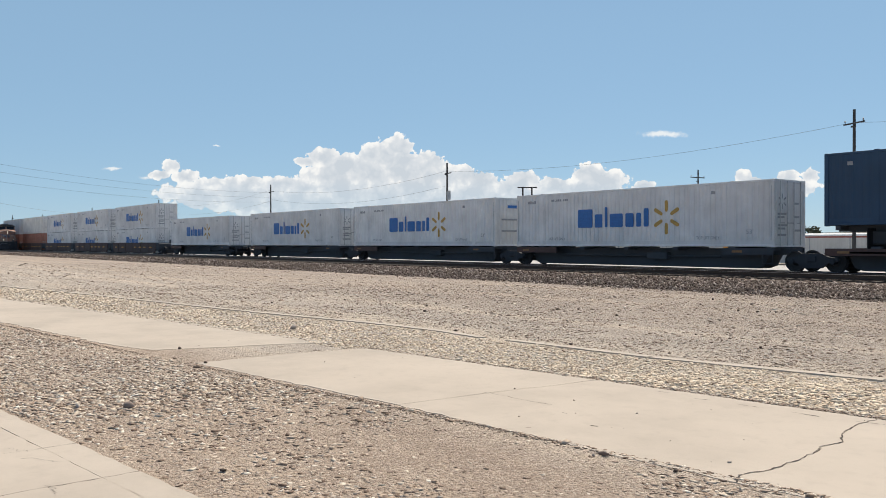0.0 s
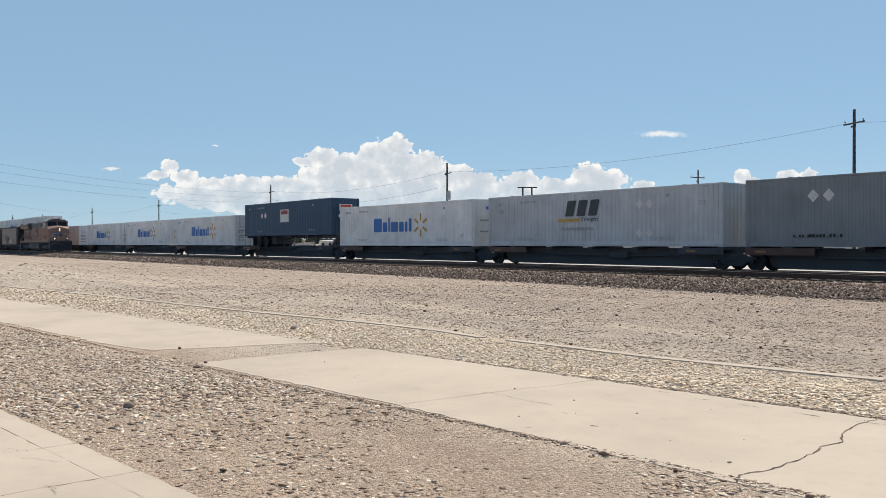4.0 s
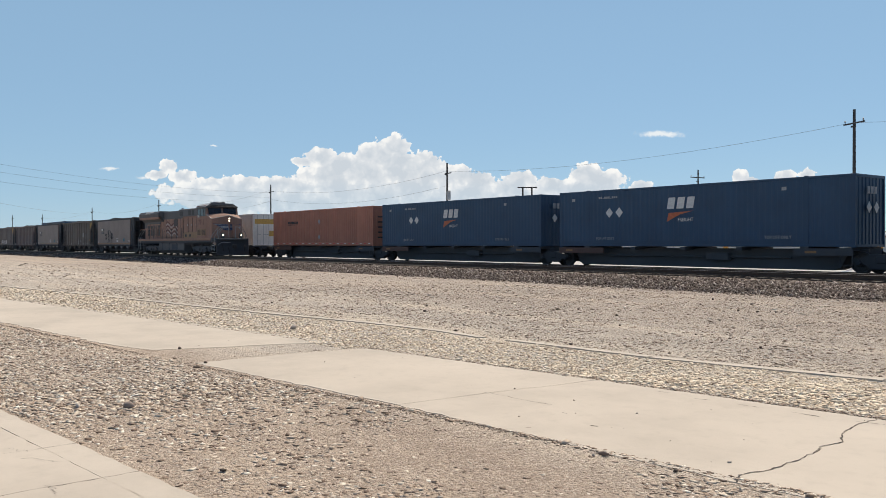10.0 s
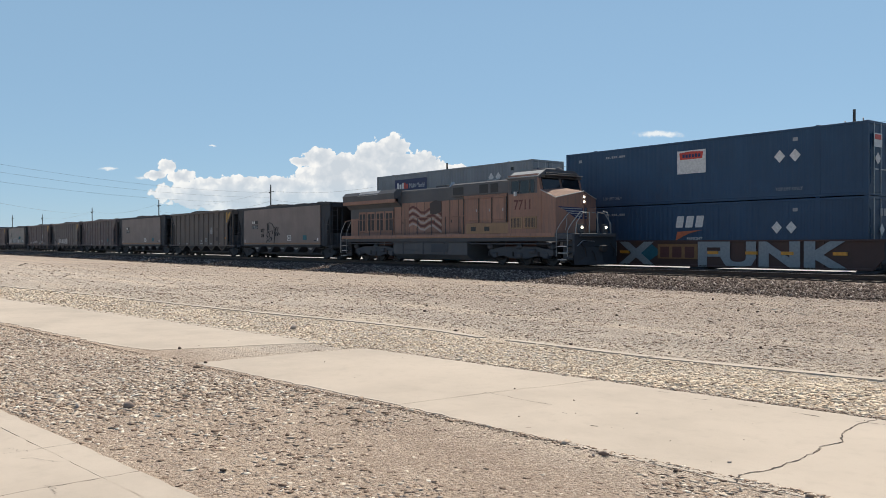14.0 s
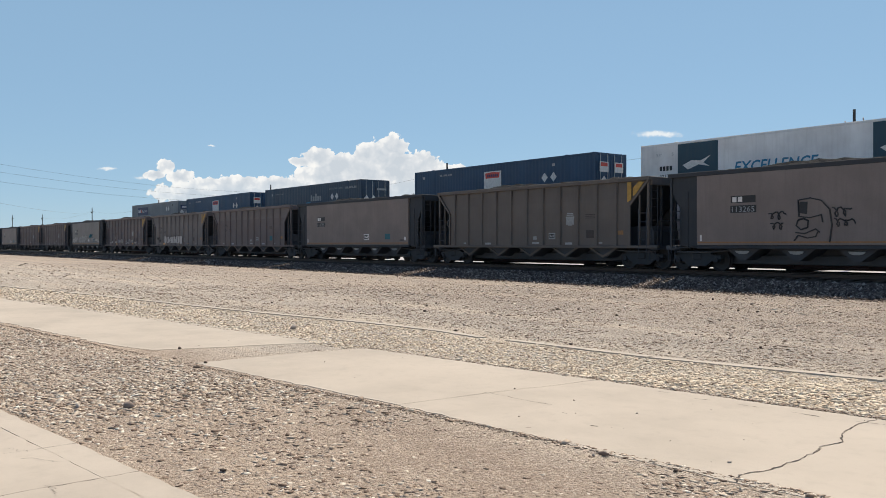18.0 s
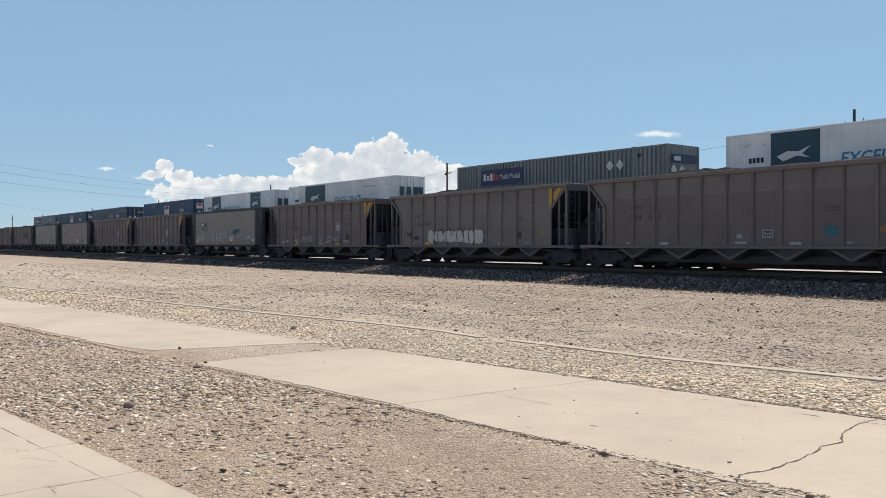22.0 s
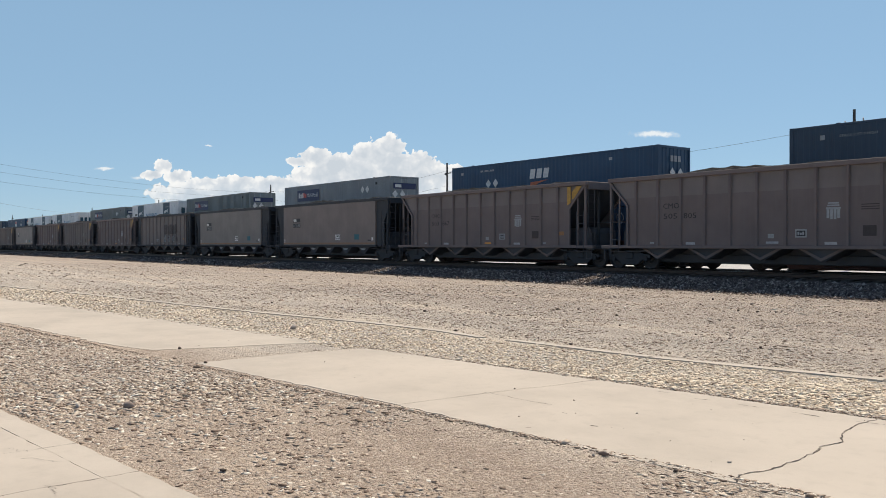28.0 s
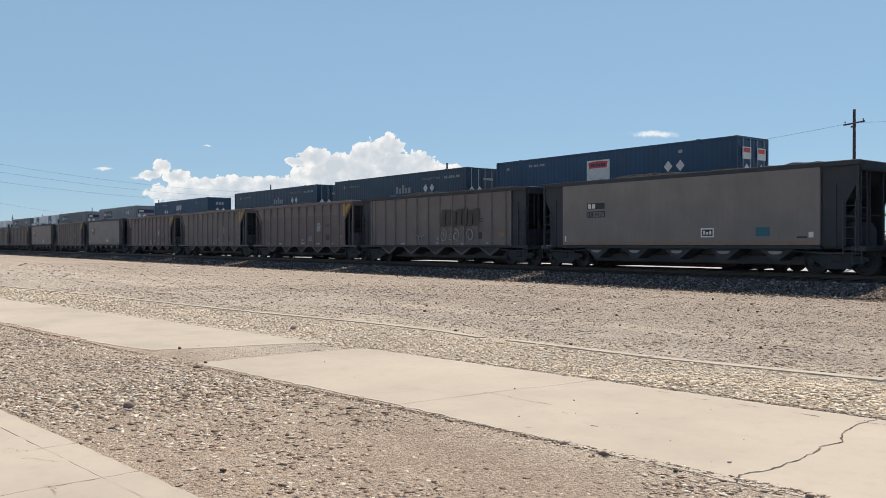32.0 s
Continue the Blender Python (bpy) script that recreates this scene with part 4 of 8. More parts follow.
    part("centre_sill", Shape().soft(-7.7, 7.7, -0.32, 0.32, 0.62, 0.93, 0.03), BLACK, car)
    part("bay_crossbeam", Shape().soft(-5.75, 5.75, -0.5, 0.5, 0.30, 0.66, 0.04), BLACK, car)
    for e in (-1, 1):
        part("brake_gear", Shape().prism([(e * 5.3, 0.97), (e * 5.3, 1.5), (e * 5.75, 1.86), (e * 6.9, 1.86), (e * 7.05, 1.6), (e * 7.05, 0.97)], "y", -0.85, 0.85), BLACK, car, "dusty black brake gear under the slope")
        part("train_line", Shape().pipe([(e * 4.9, -1.1, 0.84), (e * 6.0, -1.22, 0.76), (e * 7.4, -1.22, 0.76)], 0.035, 6), BLACK, car)
        part("sill_step", Shape().pipe([(e * 7.3, -1.5, 0.92), (e * 7.3, -1.5, 0.42), (e * 7.62, -1.5, 0.42), (e * 7.62, -1.5, 0.92)], 0.02, 5), BLACK, car)
    pitch, first = (2.36, -4.87) if kind != "smooth" else (2.18, -4.36)
    for i in range(5):
        x = first + pitch * i
        w = 1.02 if kind != "smooth" else 0.85
        ch = part("hopper_bay", Shape().prism([(x - w, 1.0), (x + w, 1.0), (x + 0.12, 0.47), (x - 0.12, 0.47)], "y", -1.25, 1.25), BLACK, car)
        for y in (-1.28, 1.28):
            a, b = sorted((y, y + math.copysign(0.04, y)))
            if kind != "smooth":
                part("bay_lip", Shape().prism([(x - w, 0.99), (x - w + 0.16, 0.99), (x, 0.58), (x + w - 0.16, 0.99), (x + w, 0.99), (x, 0.46)], "y", a, b), color, ch)
            else:
                part("bay_latch", Shape().prism([(x - 0.3, 0.82), (x + 0.3, 0.82), (x + 0.24, 0.74), (x + 0.1, 0.70), (x - 0.1, 0.70), (x - 0.24, 0.74)], "y", a, b), MARK_GREY, ch, "pale latch bracket")
    part("coal_load", COAL_LOAD, COAL, car, "heaped black coal load")
    return car


Y_SIDE = -1.592


def tag_line(car, x0, x1, z0, h, y, seed, ink, r=0.02):
    """A looping spray-can signature from x0 to x1."""
    rng = random.Random(seed)
    n = max(16, int((x1 - x0) * 46))
    pts = []
    for i in range(n):
        k = i / (n - 1)
        a = 6.283 * k * max(2.0, (x1 - x0) * 3.6)
        pts.append((x0 + (x1 - x0) * k + 0.1 * math.sin(a) + rng.uniform(-0.02, 0.02), y, z0 + h * (0.5 + 0.45 * math.cos(a + rng.uniform(-0.25, 0.25)) * (0.75 + 0.25 * math.sin(2.3 * a + seed)))))
    part("graffiti", Shape().pipe(pts, r, 4), ink, car, "thin looping spray signature")


def mark_hopper(car, kind, top_text, low_text, seed, graffiti=""):
    """Stencils, small placards and spray paint on the side that is seen."""
    rng = random.Random(seed)
    y = Y_SIDE if kind != "smooth" else -1.588
    sheet = -1.506 if kind != "smooth" else -1.585
    if kind == "smooth":
        plate(-4.67, -3.63, 2.66, 2.93, MARK_BLACK, car, sheet, "number_panel")
        bars(-4.6, 2.69, 0.42, 0.2, MARK_WHITE, car, sheet - 0.006, 2, name="stencil_text")
        plate(-4.69, -3.60, 2.28, 2.56, MARK_BLACK, car, sheet, "number_panel")
        lettering(low_text, -4.62, 2.31, 0.95, 0.21, MARK_PALE, car, sheet - 0.006)
        plate(1.35, 1.95, 1.35, 1.72, MARK_WHITE, car, sheet, "placard", "white framed stencil placard")
        plate(1.41, 1.89, 1.41, 1.66, MARK_BLACK, car, sheet - 0.004, "placard_face")
        bars(1.46, 1.46, 0.38, 0.15, MARK_WHITE, car, sheet - 0.009, 3, (1.0, 0.7))
        plate(3.75, 4.3, 1.38, 1.72, MARK_TEAL, car, sheet, "placard", "faded blue-green placard")
        plate(5.35, 5.75, 1.3, 1.36, MARK_BLACK, car, sheet, "stencil_block")
        plate(5.8, 5.98, 1.32, 1.52, MARK_WHITE, car, sheet, "placard")
        plate(-6.05, -5.97, 1.2, 1.45, MARK_WHITE, car, sheet, "stencil_block")
    else:
        if kind == "ribbed" and seed not in (4, 5):
            # a plain pale shield and cap where the owner's mark stands
            for i in range(4):
                plate(2.5 + 0.125 * i, 2.6 + 0.125 * i, 1.99 if i in (0, 3) else 1.95, 2.3, MARK_PALE, car, sheet, "owner_mark", "pale bar of a shield mark")
            plate(2.48, 3.0, 2.3, 2.37, MARK_PALE, car, sheet, "owner_mark")
            plate(2.53, 2.95, 2.41, 2.46, MARK_PALE, car, sheet, "owner_mark")
            plate(2.55, 2.93, 2.49, 2.54, MARK_PALE, car, sheet, "owner_mark")
        if top_text:
            lettering(top_text, -4.95 if seed in (4, 5) else -4.42, 2.55, 0.78, 0.22, MARK_BLACK, car, sheet - 0.004)
        if low_text:
            a, b = low_text.split()
            lettering(a, -4.9 if seed in (4, 5) else -4.4, 2.13, 0.66, 0.22, MARK_BLACK, car, sheet - 0.004)
            lettering(b, -3.9 if seed in (4, 5) else -3.42, 2.13, 0.6, 0.22, MARK_BLACK, car, sheet - 0.004)
        plate(1.35, 1.78, 1.32, 1.62, MARK_PALE, car, sheet, "placard", "pale framed stencil placard")
        plate(1.40, 1.73, 1.37, 1.57, MARK_BLACK, car, sheet - 0.004, "placard_face")
        bars(1.44, 1.41, 0.25, 0.12, MARK_PALE, car, sheet - 0.009, 3, (1.0, 0.7))
        plate(0.28, 0.52, 1.3, 1.46, MARK_PALE, car, sheet, "stencil_block")
        plate(0.2, 0.7, 1.1, 1.18, AMBER if seed % 2 else MARK_GREY, car, sheet, "reflective_tape")
        for x in (-3.1, 2.65):
            plate(x - 0.22, x + 0.22, 1.06, 1.16, AMBER if seed in (5, 6) else MARK_GREY, car, sheet, "reflective_tape")
        for x in (-5.0, 4.6):
            plate(x - 0.1, x + 0.1, 1.1, 1.17, MARK_PALE, car, sheet, "stencil_block")
        plate(3.75, 4.2, 1.36, 1.72, MARK_TEAL if seed in (4, 7) else FADED_DARK, car, sheet, "placard", "faded placard")
        for i in range(3):
            plate(3.7, 4.3, 2.42 - 0.08 * i, 2.45 - 0.08 * i, FADED_DARK, car, sheet, "stencil_line")
        plate(5.55, 5.9, 1.5, 1.68, FADED_AMBER, car, sheet, "placard")
        if kind == "ribbed" and seed != 4:
            part("end_marking", Shape().prism([(6.2, 2.9), (6.42, 3.0), (6.42, 3.76), (6.2, 3.76)], "y", -1.60, -1.594), YELLOW, car, "dull yellow end panel marking")
            part("end_marking", Shape().prism([(6.5, 3.15), (6.62, 3.2), (7.1, 3.74), (6.8, 3.76), (6.5, 3.5)], "y", -1.60, -1.594), YELLOW, car)
    yg = y - 0.004
    if graffiti == "block":
        for x0, w in ((-3.45, 0.5), (-2.85, 0.85), (-2.0, 0.9), (-1.1, 0.8), (-0.25, 0.85), (0.65, 0.7)):
            h = rng.uniform(0.6, 0.8)
            o = []
            for i in range(12):
                a = 6.283 * i / 12
                o.append((x0 + w / 2 + w * 0.54 * math.copysign(abs(math.cos(a)) ** 0.5, math.cos(a)) * rng.uniform(0.85, 1.05), 1.5 + h * 0.5 * math.copysign(abs(math.sin(a)) ** 0.5, math.sin(a)) * rng.uniform(0.85, 1.05)))
            part("graffiti", Shape().prism(o, "y", yg, yg + 0.003), MARK_DIM, car, "pale block graffiti")
        for x0 in (-2.3, -1.55, -0.6, 0.4):
            pts = [(x0 + 0.26 * math.cos(0.6 * i), yg - 0.006, 1.55 + 0.36 * math.sin(0.6 * i)) for i in range(8)]
            part("graffiti", Shape().pipe(pts, 0.022, 4), MARK_BLACK, car, "black outline of graffiti")
        tag_line(car, -5.6, -5.0, 1.5, 0.3, yg, 3, FADED_DARK)
        tag_line(car, -4.9, -4.4, 1.3, 0.25, yg, 4, MARK_BLACK)
        plate(-3.75, -3.3, 1.06, 1.2, AMBER, car, yg, "reflective_tape")
    elif graffiti == "scrawl" and kind == "ribbed":
        for k, (x0, x1, z0, h) in enumerate(((-5.1, -4.85, 1.12, 0.22), (-4.55, -4.25, 1.15, 0.34), (-3.36, -2.62, 1.16, 0.28), (-2.26, -1.3, 1.15, 0.5), (-1.2, -0.35, 1.15, 0.52), (1.16, 1.85, 1.1, 0.2), (2.2, 3.05, 1.2, 0.42), (3.55, 4.2, 1.12, 0.25))):
            tag_line(car, x0, x1, z0, h, yg, 40 + k, MARK_DIM)
        part("graffiti", Shape().pipe([(-3.4, yg, 2.0), (-3.05, yg, 1.5)], 0.014, 4), MARK_DIM, car)
    elif graffiti == "scrawl":
        for k, (x0, x1, z0, h) in enumerate(((-5.86, -4.9, 1.25, 0.6), (-4.9, -3.7, 1.3, 0.75), (-2.7, -1.5, 1.2, 0.85), (-1.5, 0.1, 1.2, 1.0), (0.1, 1.1, 1.5, 0.7), (3.0, 3.9, 1.5, 0.4), (3.9, 4.5, 1.4, 0.25), (4.6, 5.5, 1.42, 0.35))):
            tag_line(car, x0, x1, z0, h, yg, 60 + k, MARK_DIM, 0.028)
        for k in range(3):
            tag_line(car, 1.9 + 0.25 * k, 2.9 + 0.2 * k, 1.85 + 0.08 * k, 0.35, yg, 80 + k, MARK_TEAL, 0.03)
    elif graffiti == "face":
        # a rounded black line drawing between two scribbles
        lines = [[(-0.8, 1.15), (-0.72, 1.75), (-0.8, 2.3), (-1.1, 2.62), (-1.5, 2.72), (-1.95, 2.66), (-1.92, 2.1)], [(-1.95, 2.08), (-1.5, 2.02), (-1.1, 2.12), (-1.05, 1.85)],
                 [(-1.95, 1.95), (-2.02, 1.75), (-1.85, 1.6), (-1.6, 1.68), (-1.58, 1.92), (-1.75, 2.0), (-1.95, 1.95)], [(-2.1, 1.2), (-1.95, 1.4), (-1.6, 1.3), (-1.3, 1.35), (-1.2, 1.55)], [(-2.05, 1.5), (-1.7, 1.46), (-1.3, 1.62), (-1.15, 1.5)]]
        for line in lines:
            part("graffiti", Shape().pipe([(a, yg, b) for a, b in line], 0.032, 4), MARK_BLACK, car, "black line graffiti")
        part("graffiti", Shape().prism([(-1.92, 2.2), (-1.62, 2.15), (-1.6, 2.6), (-1.9, 2.6)], "y", yg, yg + 0.004), MARK_BLACK, car, "black painted patch")
        for k, (x0, x1, z0, h) in enumerate(((-3.1, -2.5, 1.95, 0.35), (-3.0, -2.5, 1.6, 0.3), (-0.7, -0.1, 2.0, 0.4), (-0.65, 0.0, 1.65, 0.35))):
            tag_line(car, x0, x1, z0, h, yg, 30 + k, MARK_BLACK, 0.026)
    elif graffiti == "large":
        bars(0.75, 2.05, 3.2, 0.95, FADED_DARK, car, yg, 7, (1.0, 1.0, 0.9), "graffiti", "large dark painted strokes", lean=0.08)
        for k, x0 in enumerate((0.95, 2.1, 3.3)):
            ring = [(x0 + (0.1 + 0.022 * i) * math.cos(0.7 * i + k), yg, 1.55 + (0.12 + 0.026 * i) * math.sin(0.7 * i + k)) for i in range(12)]
            part("graffiti", Shape().pipe(ring, 0.035, 4), MARK_PALE, car, "pale looping graffiti")
        tag_line(car, -1.5, -0.9, 1.25, 0.4, yg, 90, MARK_PALE, 0.03)


RIBBED = make_hopper("ribbed", BROWN, "faded brown ribbed steel coal hopper car")
RIBBED_OLIVE = make_hopper("ribbed", OLIVE, "dark olive-brown ribbed steel coal hopper car")
RIBBED_GREY = make_hopper("ribbed", BROWN_GREY, "grey-brown ribbed steel coal hopper car")
SMOOTH = make_hopper("smooth", TAN, "smooth-sided tan coal hopper car with black ends")
SMOOTH_PALE = make_hopper("smooth", TAN_PALE, "smooth-sided pale tan coal hopper car with black ends")
STRAIGHT = make_hopper("straight", BROWN_GREY, "grey-brown ribbed coal hopper car with dark plain ends")
# template, kind, place at 16 s, stencils, spray paint
COAL_CARS = [
    (SMOOTH, "smooth", -35.0, "", "113265", "face", "with black line graffiti"),
    (RIBBED_OLIVE, "ribbed", -50.9, "", "", "", ""),
    (SMOOTH, "smooth", -67.3, "", "113285", "", ""),
    (RIBBED, "ribbed", -83.3, "CMO", "504 021", "", ""),
    (RIBBED_GREY, "ribbed", -99.2, "CMO", "504 303", "block", "with pale block graffiti"),
    (RIBBED, "ribbed", -115.6, "CMO", "501 918", "scrawl", "with thin spray scrawls"),
    (SMOOTH_PALE, "smooth", -131.8, "", "113300", "scrawl", "with pale spray scrawls"),
    (RIBBED, "ribbed", -148.4, "CMO", "505 805", "", ""),
    (RIBBED, "ribbed", -164.4, "CMO", "503 867", "", ""),
    (SMOOTH, "smooth", -180.8, "", "113191", "", ""),
    (SMOOTH_PALE, "smooth", -197.1, "", "113276", "", ""),
    (STRAIGHT, "straight", -213.4, "", "", "large", "with large graffiti"),
    (RIBBED, "ribbed", -229.4, "", "", "", ""),
    (RIBBED_GREY, "ribbed", -245.9, "", "", "", ""),
    (RIBBED, "ribbed", -262.1, "", "", "", ""),
    (SMOOTH_PALE, "smooth", -278.5, "", "113200", "", ""),
    (RIBBED_GREY, "ribbed", -294.8, "", "", "", ""),
    (SMOOTH, "smooth", -311.2, "", "113200", "", ""),
    (RIBBED, "ribbed", -327.4, "", "", "", ""),
    (RIBBED_GREY, "ribbed", -343.6, "", "", "", ""),
    (RIBBED, "ribbed", -359.9, "", "", "", ""),
    (SMOOTH, "smooth", -376.1, "", "113200", "", ""),
]
used = set()
for i, (master, kind, x, head_text, num_text, spray, note) in enumerate(COAL_CARS):
    car = copy_thing(master, Matrix.Identity(4)) if master.name in used else master
    used.add(master.name)
    on_near(car, x)
    if note:
        car["label"] = car["label"].replace(" with black ends", "").replace(" with dark plain ends", "") + " " + note
MARK_JOBS = [(ob, c) for (ob, _, _), c in zip(NEAR_THINGS, COAL_CARS)]
for i, (car, (master, kind, x, head_text, num_text, spray, note)) in enumerate(MARK_JOBS):
    if x > -320:
        mark_hopper(car, kind, head_text, num_text, i + 1, spray)

# ---- containers ----
CL, CH = 8.15, 2.99
POST = 6.07


def corrugated(x0, x1, z0, z1, pitch, depth, y_out, side):
    """A pressed sheet in the x-z plane; depth goes inwards."""
    n = max(1, int(round((x1 - x0) / pitch)))
    w = (x1 - x0) / n
    line = []
    for i in range(n):
        a = x0 + i * w
        if depth > 0.04:
            line += [(a, 0), (a + 0.56 * w, 0), (a + 0.64 * w, depth), (a + 0.92 * w, depth)]
        else:
            line += [(a, 0), (a + 0.36 * w, 0), (a + 0.48 * w, depth), (a + 0.86 * w, depth)]
    line.append((x1, 0))
    v, f = [], []
    for x, d in line:
        y = (y_out - d) * side
        back = y_out - max(0.05, depth + 0.015)
        v += [(x, y, z0), (x, y, z1), (x, back * side, z0), (x, back * side, z1)]
    for i in range(len(line) - 1):
        a = i * 4
        f += [(a, a + 4, a + 5, a + 1), (a + 2, a + 3, a + 7, a + 6)]
    return Shape().add(v, f)


def across(shape):
    """Turn a sheet built in x-z so that it stands in y-z, facing +x."""
    shape.v = [(y, x, z) for x, y, z in shape.v]
    return shape


BOX_CACHE = {}
CASTING = Shape().soft(-0.09, 0.09, -0.085, 0.085, 0, 0.12, 0.012)


def make_container(color, label, doors=1, smooth=False, rail=None, reefer=False):
    """A 53-foot box: pressed sides, lifting posts at 40 feet, castings, a door end and a blind end."""
    key = (color.name, doors, smooth, reefer)
    if key in BOX_CACHE:
        # the same bare box again, without the marks that the first one has been given
        first, bare = BOX_CACHE[key]
        c = thing("shipping_container", label, "container", "containers on the stack train")
        made = {first: c}
        for o in bare:
            made[o] = o.copy()
            scene.collection.objects.link(made[o])
            made[o].parent = made[o.parent]
        return c
    rail = rail or color
    box = thing("shipping_container", label, "container", "containers on the stack train")
    for s in (-1, 1):
        name = "side_panel"
        for a, b in ((-CL + 0.1, -POST - 0.12), (-POST + 0.12, POST - 0.12), (POST + 0.12, CL - 0.1)):
            if smooth:
                sh = Shape().box(a, b, min(1.22 * s, 1.275 * s), max(1.22 * s, 1.275 * s), 0.16, CH - 0.1)
            else:
                sh = corrugated(a, b, 0.30, CH - 0.1, 0.285, 0.012 if color in (NAVY, DEEP) else (0.022 if color is GREY else 0.07 if color in (CREAM, GREY_OLIVE) else 0.036), 1.28, s)
            part(name, sh, color, box)
        if not smooth:
            part("kick_panel", Shape().box(-CL + 0.1, CL - 0.1, min(1.23 * s, 1.27 * s), max(1.23 * s, 1.27 * s), 0.14, 0.31), color, box)
        ya, yb = sorted((1.20 * s, 1.296 * s))
        part("bottom_rail", Shape().soft(-CL + 0.05, CL - 0.05, ya, yb, 0.03, 0.15, 0.012), rail, box)
        part("top_rail", Shape().soft(-CL + 0.05, CL - 0.05, ya, yb, CH - 0.11, CH - 0.01, 0.012), rail, box)
        for x in (-POST, POST):
            part("lifting_post", Shape().box(x - 0.12, x + 0.12, min(1.22 * s, 1.29 * s), max(1.22 * s, 1.29 * s), 0.12, CH - 0.08), color, box)
            part("corner_casting", CASTING.mesh("corner_casting", rail), rail, box, at=(x, 1.21 * s, CH - 0.1))
        for x in (-CL + 0.09, CL - 0.09):
            part("corner_post", Shape().box(x - 0.085, x + 0.085, ya, yb, 0.1, CH - 0.1), color, box)
            part("corner_casting", CASTING.mesh("corner_casting", rail), rail, box, at=(x, 1.21 * s, CH - 0.12))
            part("corner_casting", CASTING.mesh("corner_casting", rail), rail, box, at=(x, 1.21 * s, 0.0))
    part("roof", Shape().box(-CL + 0.06, CL - 0.06, -1.24, 1.24, CH - 0.06, CH - 0.03), color, box)
    part("underframe", Shape().box(-CL + 0.12, CL - 0.12, -1.2, 1.2, 0.05, 0.13), BLACK, box)
    # blind end
    e = -doors
    if reefer:
        part("front_panel", Shape().box(min(e * (CL - 0.75), e * (CL - 0.8)), max(e * (CL - 0.75), e * (CL - 0.8)), -1.2, 1.2, 0.1, CH - 0.1), color, box)
        part("cooling_unit", Shape().soft(min(e * (CL - 0.72), e * (CL - 0.15)), max(e * (CL - 0.72), e * (CL - 0.15)), -1.05, 1.05, 0.5, 2.4, 0.06), GREY, box, "grey cooling unit in an open frame")
    else:
        sh = across(corrugated(-1.21, 1.21, 0.12, CH - 0.1, 0.30, 0.03, CL - 0.04, e))
        part("front_panel", sh, color, box)
    for z0, z1 in ((0.02, 0.13), (CH - 0.13, CH - 0.01)):
        part("end_rail", Shape().box(min(e * (CL - 0.1), e * CL), max(e * (CL - 0.1), e * CL), -1.2, 1.2, z0, z1), rail, box)
        part("end_rail", Shape().box(min(-e * (CL - 0.1), -e * CL), max(-e * (CL - 0.1), -e * CL), -1.2, 1.2, z0, z1), rail, box)
    # door end
    d = doors
    for s in (-1, 1):
        a, b = sorted((0.012 * s, 1.205 * s))
        door = part("door", Shape().soft(min(d * (CL - 0.07), d * (CL - 0.02)), max(d * (CL - 0.07), d * (CL - 0.02)), a, b, 0.14, CH - 0.14, 0.01), color, box)
        for y in (0.28 * s, 0.86 * s):
            part("locking_rod", Shape().rod((d * (CL + 0.02), y, 0.08), (d * (CL + 0.02), y, CH - 0.08), 0.018, 6), STEEL, door)
            part("door_handle", Shape().box(min(d * (CL + 0.01), d * (CL + 0.04)), max(d * (CL + 0.01), d * (CL + 0.04)), min(y, y - 0.34 * s), max(y, y - 0.34 * s), 1.05, 1.09), STEEL, door)
        # one hinge strip with four knuckles
        yc, side_a, side_b = 1.12 * s, [], []
        for z in (0.4, 1.05, 1.75, 2.45):
            side_a += [(yc - 0.012, z), (yc - 0.07, z), (yc - 0.07, z + 0.07), (yc - 0.012, z + 0.07)]
            side_b += [(yc + 0.012, z), (yc + 0.07, z), (yc + 0.07, z + 0.07), (yc + 0.012, z + 0.07)]
        part("hinge_strip", Shape().prism(side_a + side_b[::-1], "x", min(d * (CL - 0.02), d * (CL + 0.012)), max(d * (CL - 0.02), d * (CL + 0.012))), rail, door)
    BOX_CACHE[key] = (box, list(box.children_recursive))
    return box


SIDE = -1.296


def diamond(x, z, r, parent, material=None, y=SIDE):
    s = Shape().prism([(x - r, z), (x, z - r * 1.1), (x + r, z), (x, z + r * 1.1)], "y", y - 0.004, y + 0.004)
    part("placard", s, material or MARK_WHITE, parent, "small diamond placard")


def small_print(box, ink, flip=False, low=True):
    """The height and lift stencils that every box carries."""
    for x in (-5.5, 4.2):
        if low:
            lettering("TOP LIFT ONLY", x, 0.36, 1.25, 0.15, ink, box, SIDE - 0.004)
    bars(-5.3, 2.52, 1.25, 0.11, ink, box, SIDE - 0.004, 10, (1, 1, 0.2, 1))
    plate(5.0, 5.22, 2.45, 2.6, ink, box, SIDE - 0.004, "stencil_block")
    plate(-7.2, -6.98, 2.45, 2.6, ink, box, SIDE - 0.004, "stencil_block")


def big_star(x, z, parent):
    """Six golden strokes round a point."""
    for k in range(6):
        a = math.pi / 2 + k * math.pi / 3
        c, s = math.cos(a), math.sin(a)
        o = []
        for r, w in ((0.28, 0.05), (0.36, 0.085), (0.76, 0.095), (0.83, 0.045)):
            o.append((r, w))
        line = [(x + r * c - w * s, z + r * s + w * c) for r, w in o] + [(x + r * c + w * s, z + r * s - w * c) for r, w in reversed(o)]
        part("spark_mark", Shape().prism(line, "y", SIDE - 0.008, SIDE - 0.002), GOLD, parent, "golden stroke of a round mark")


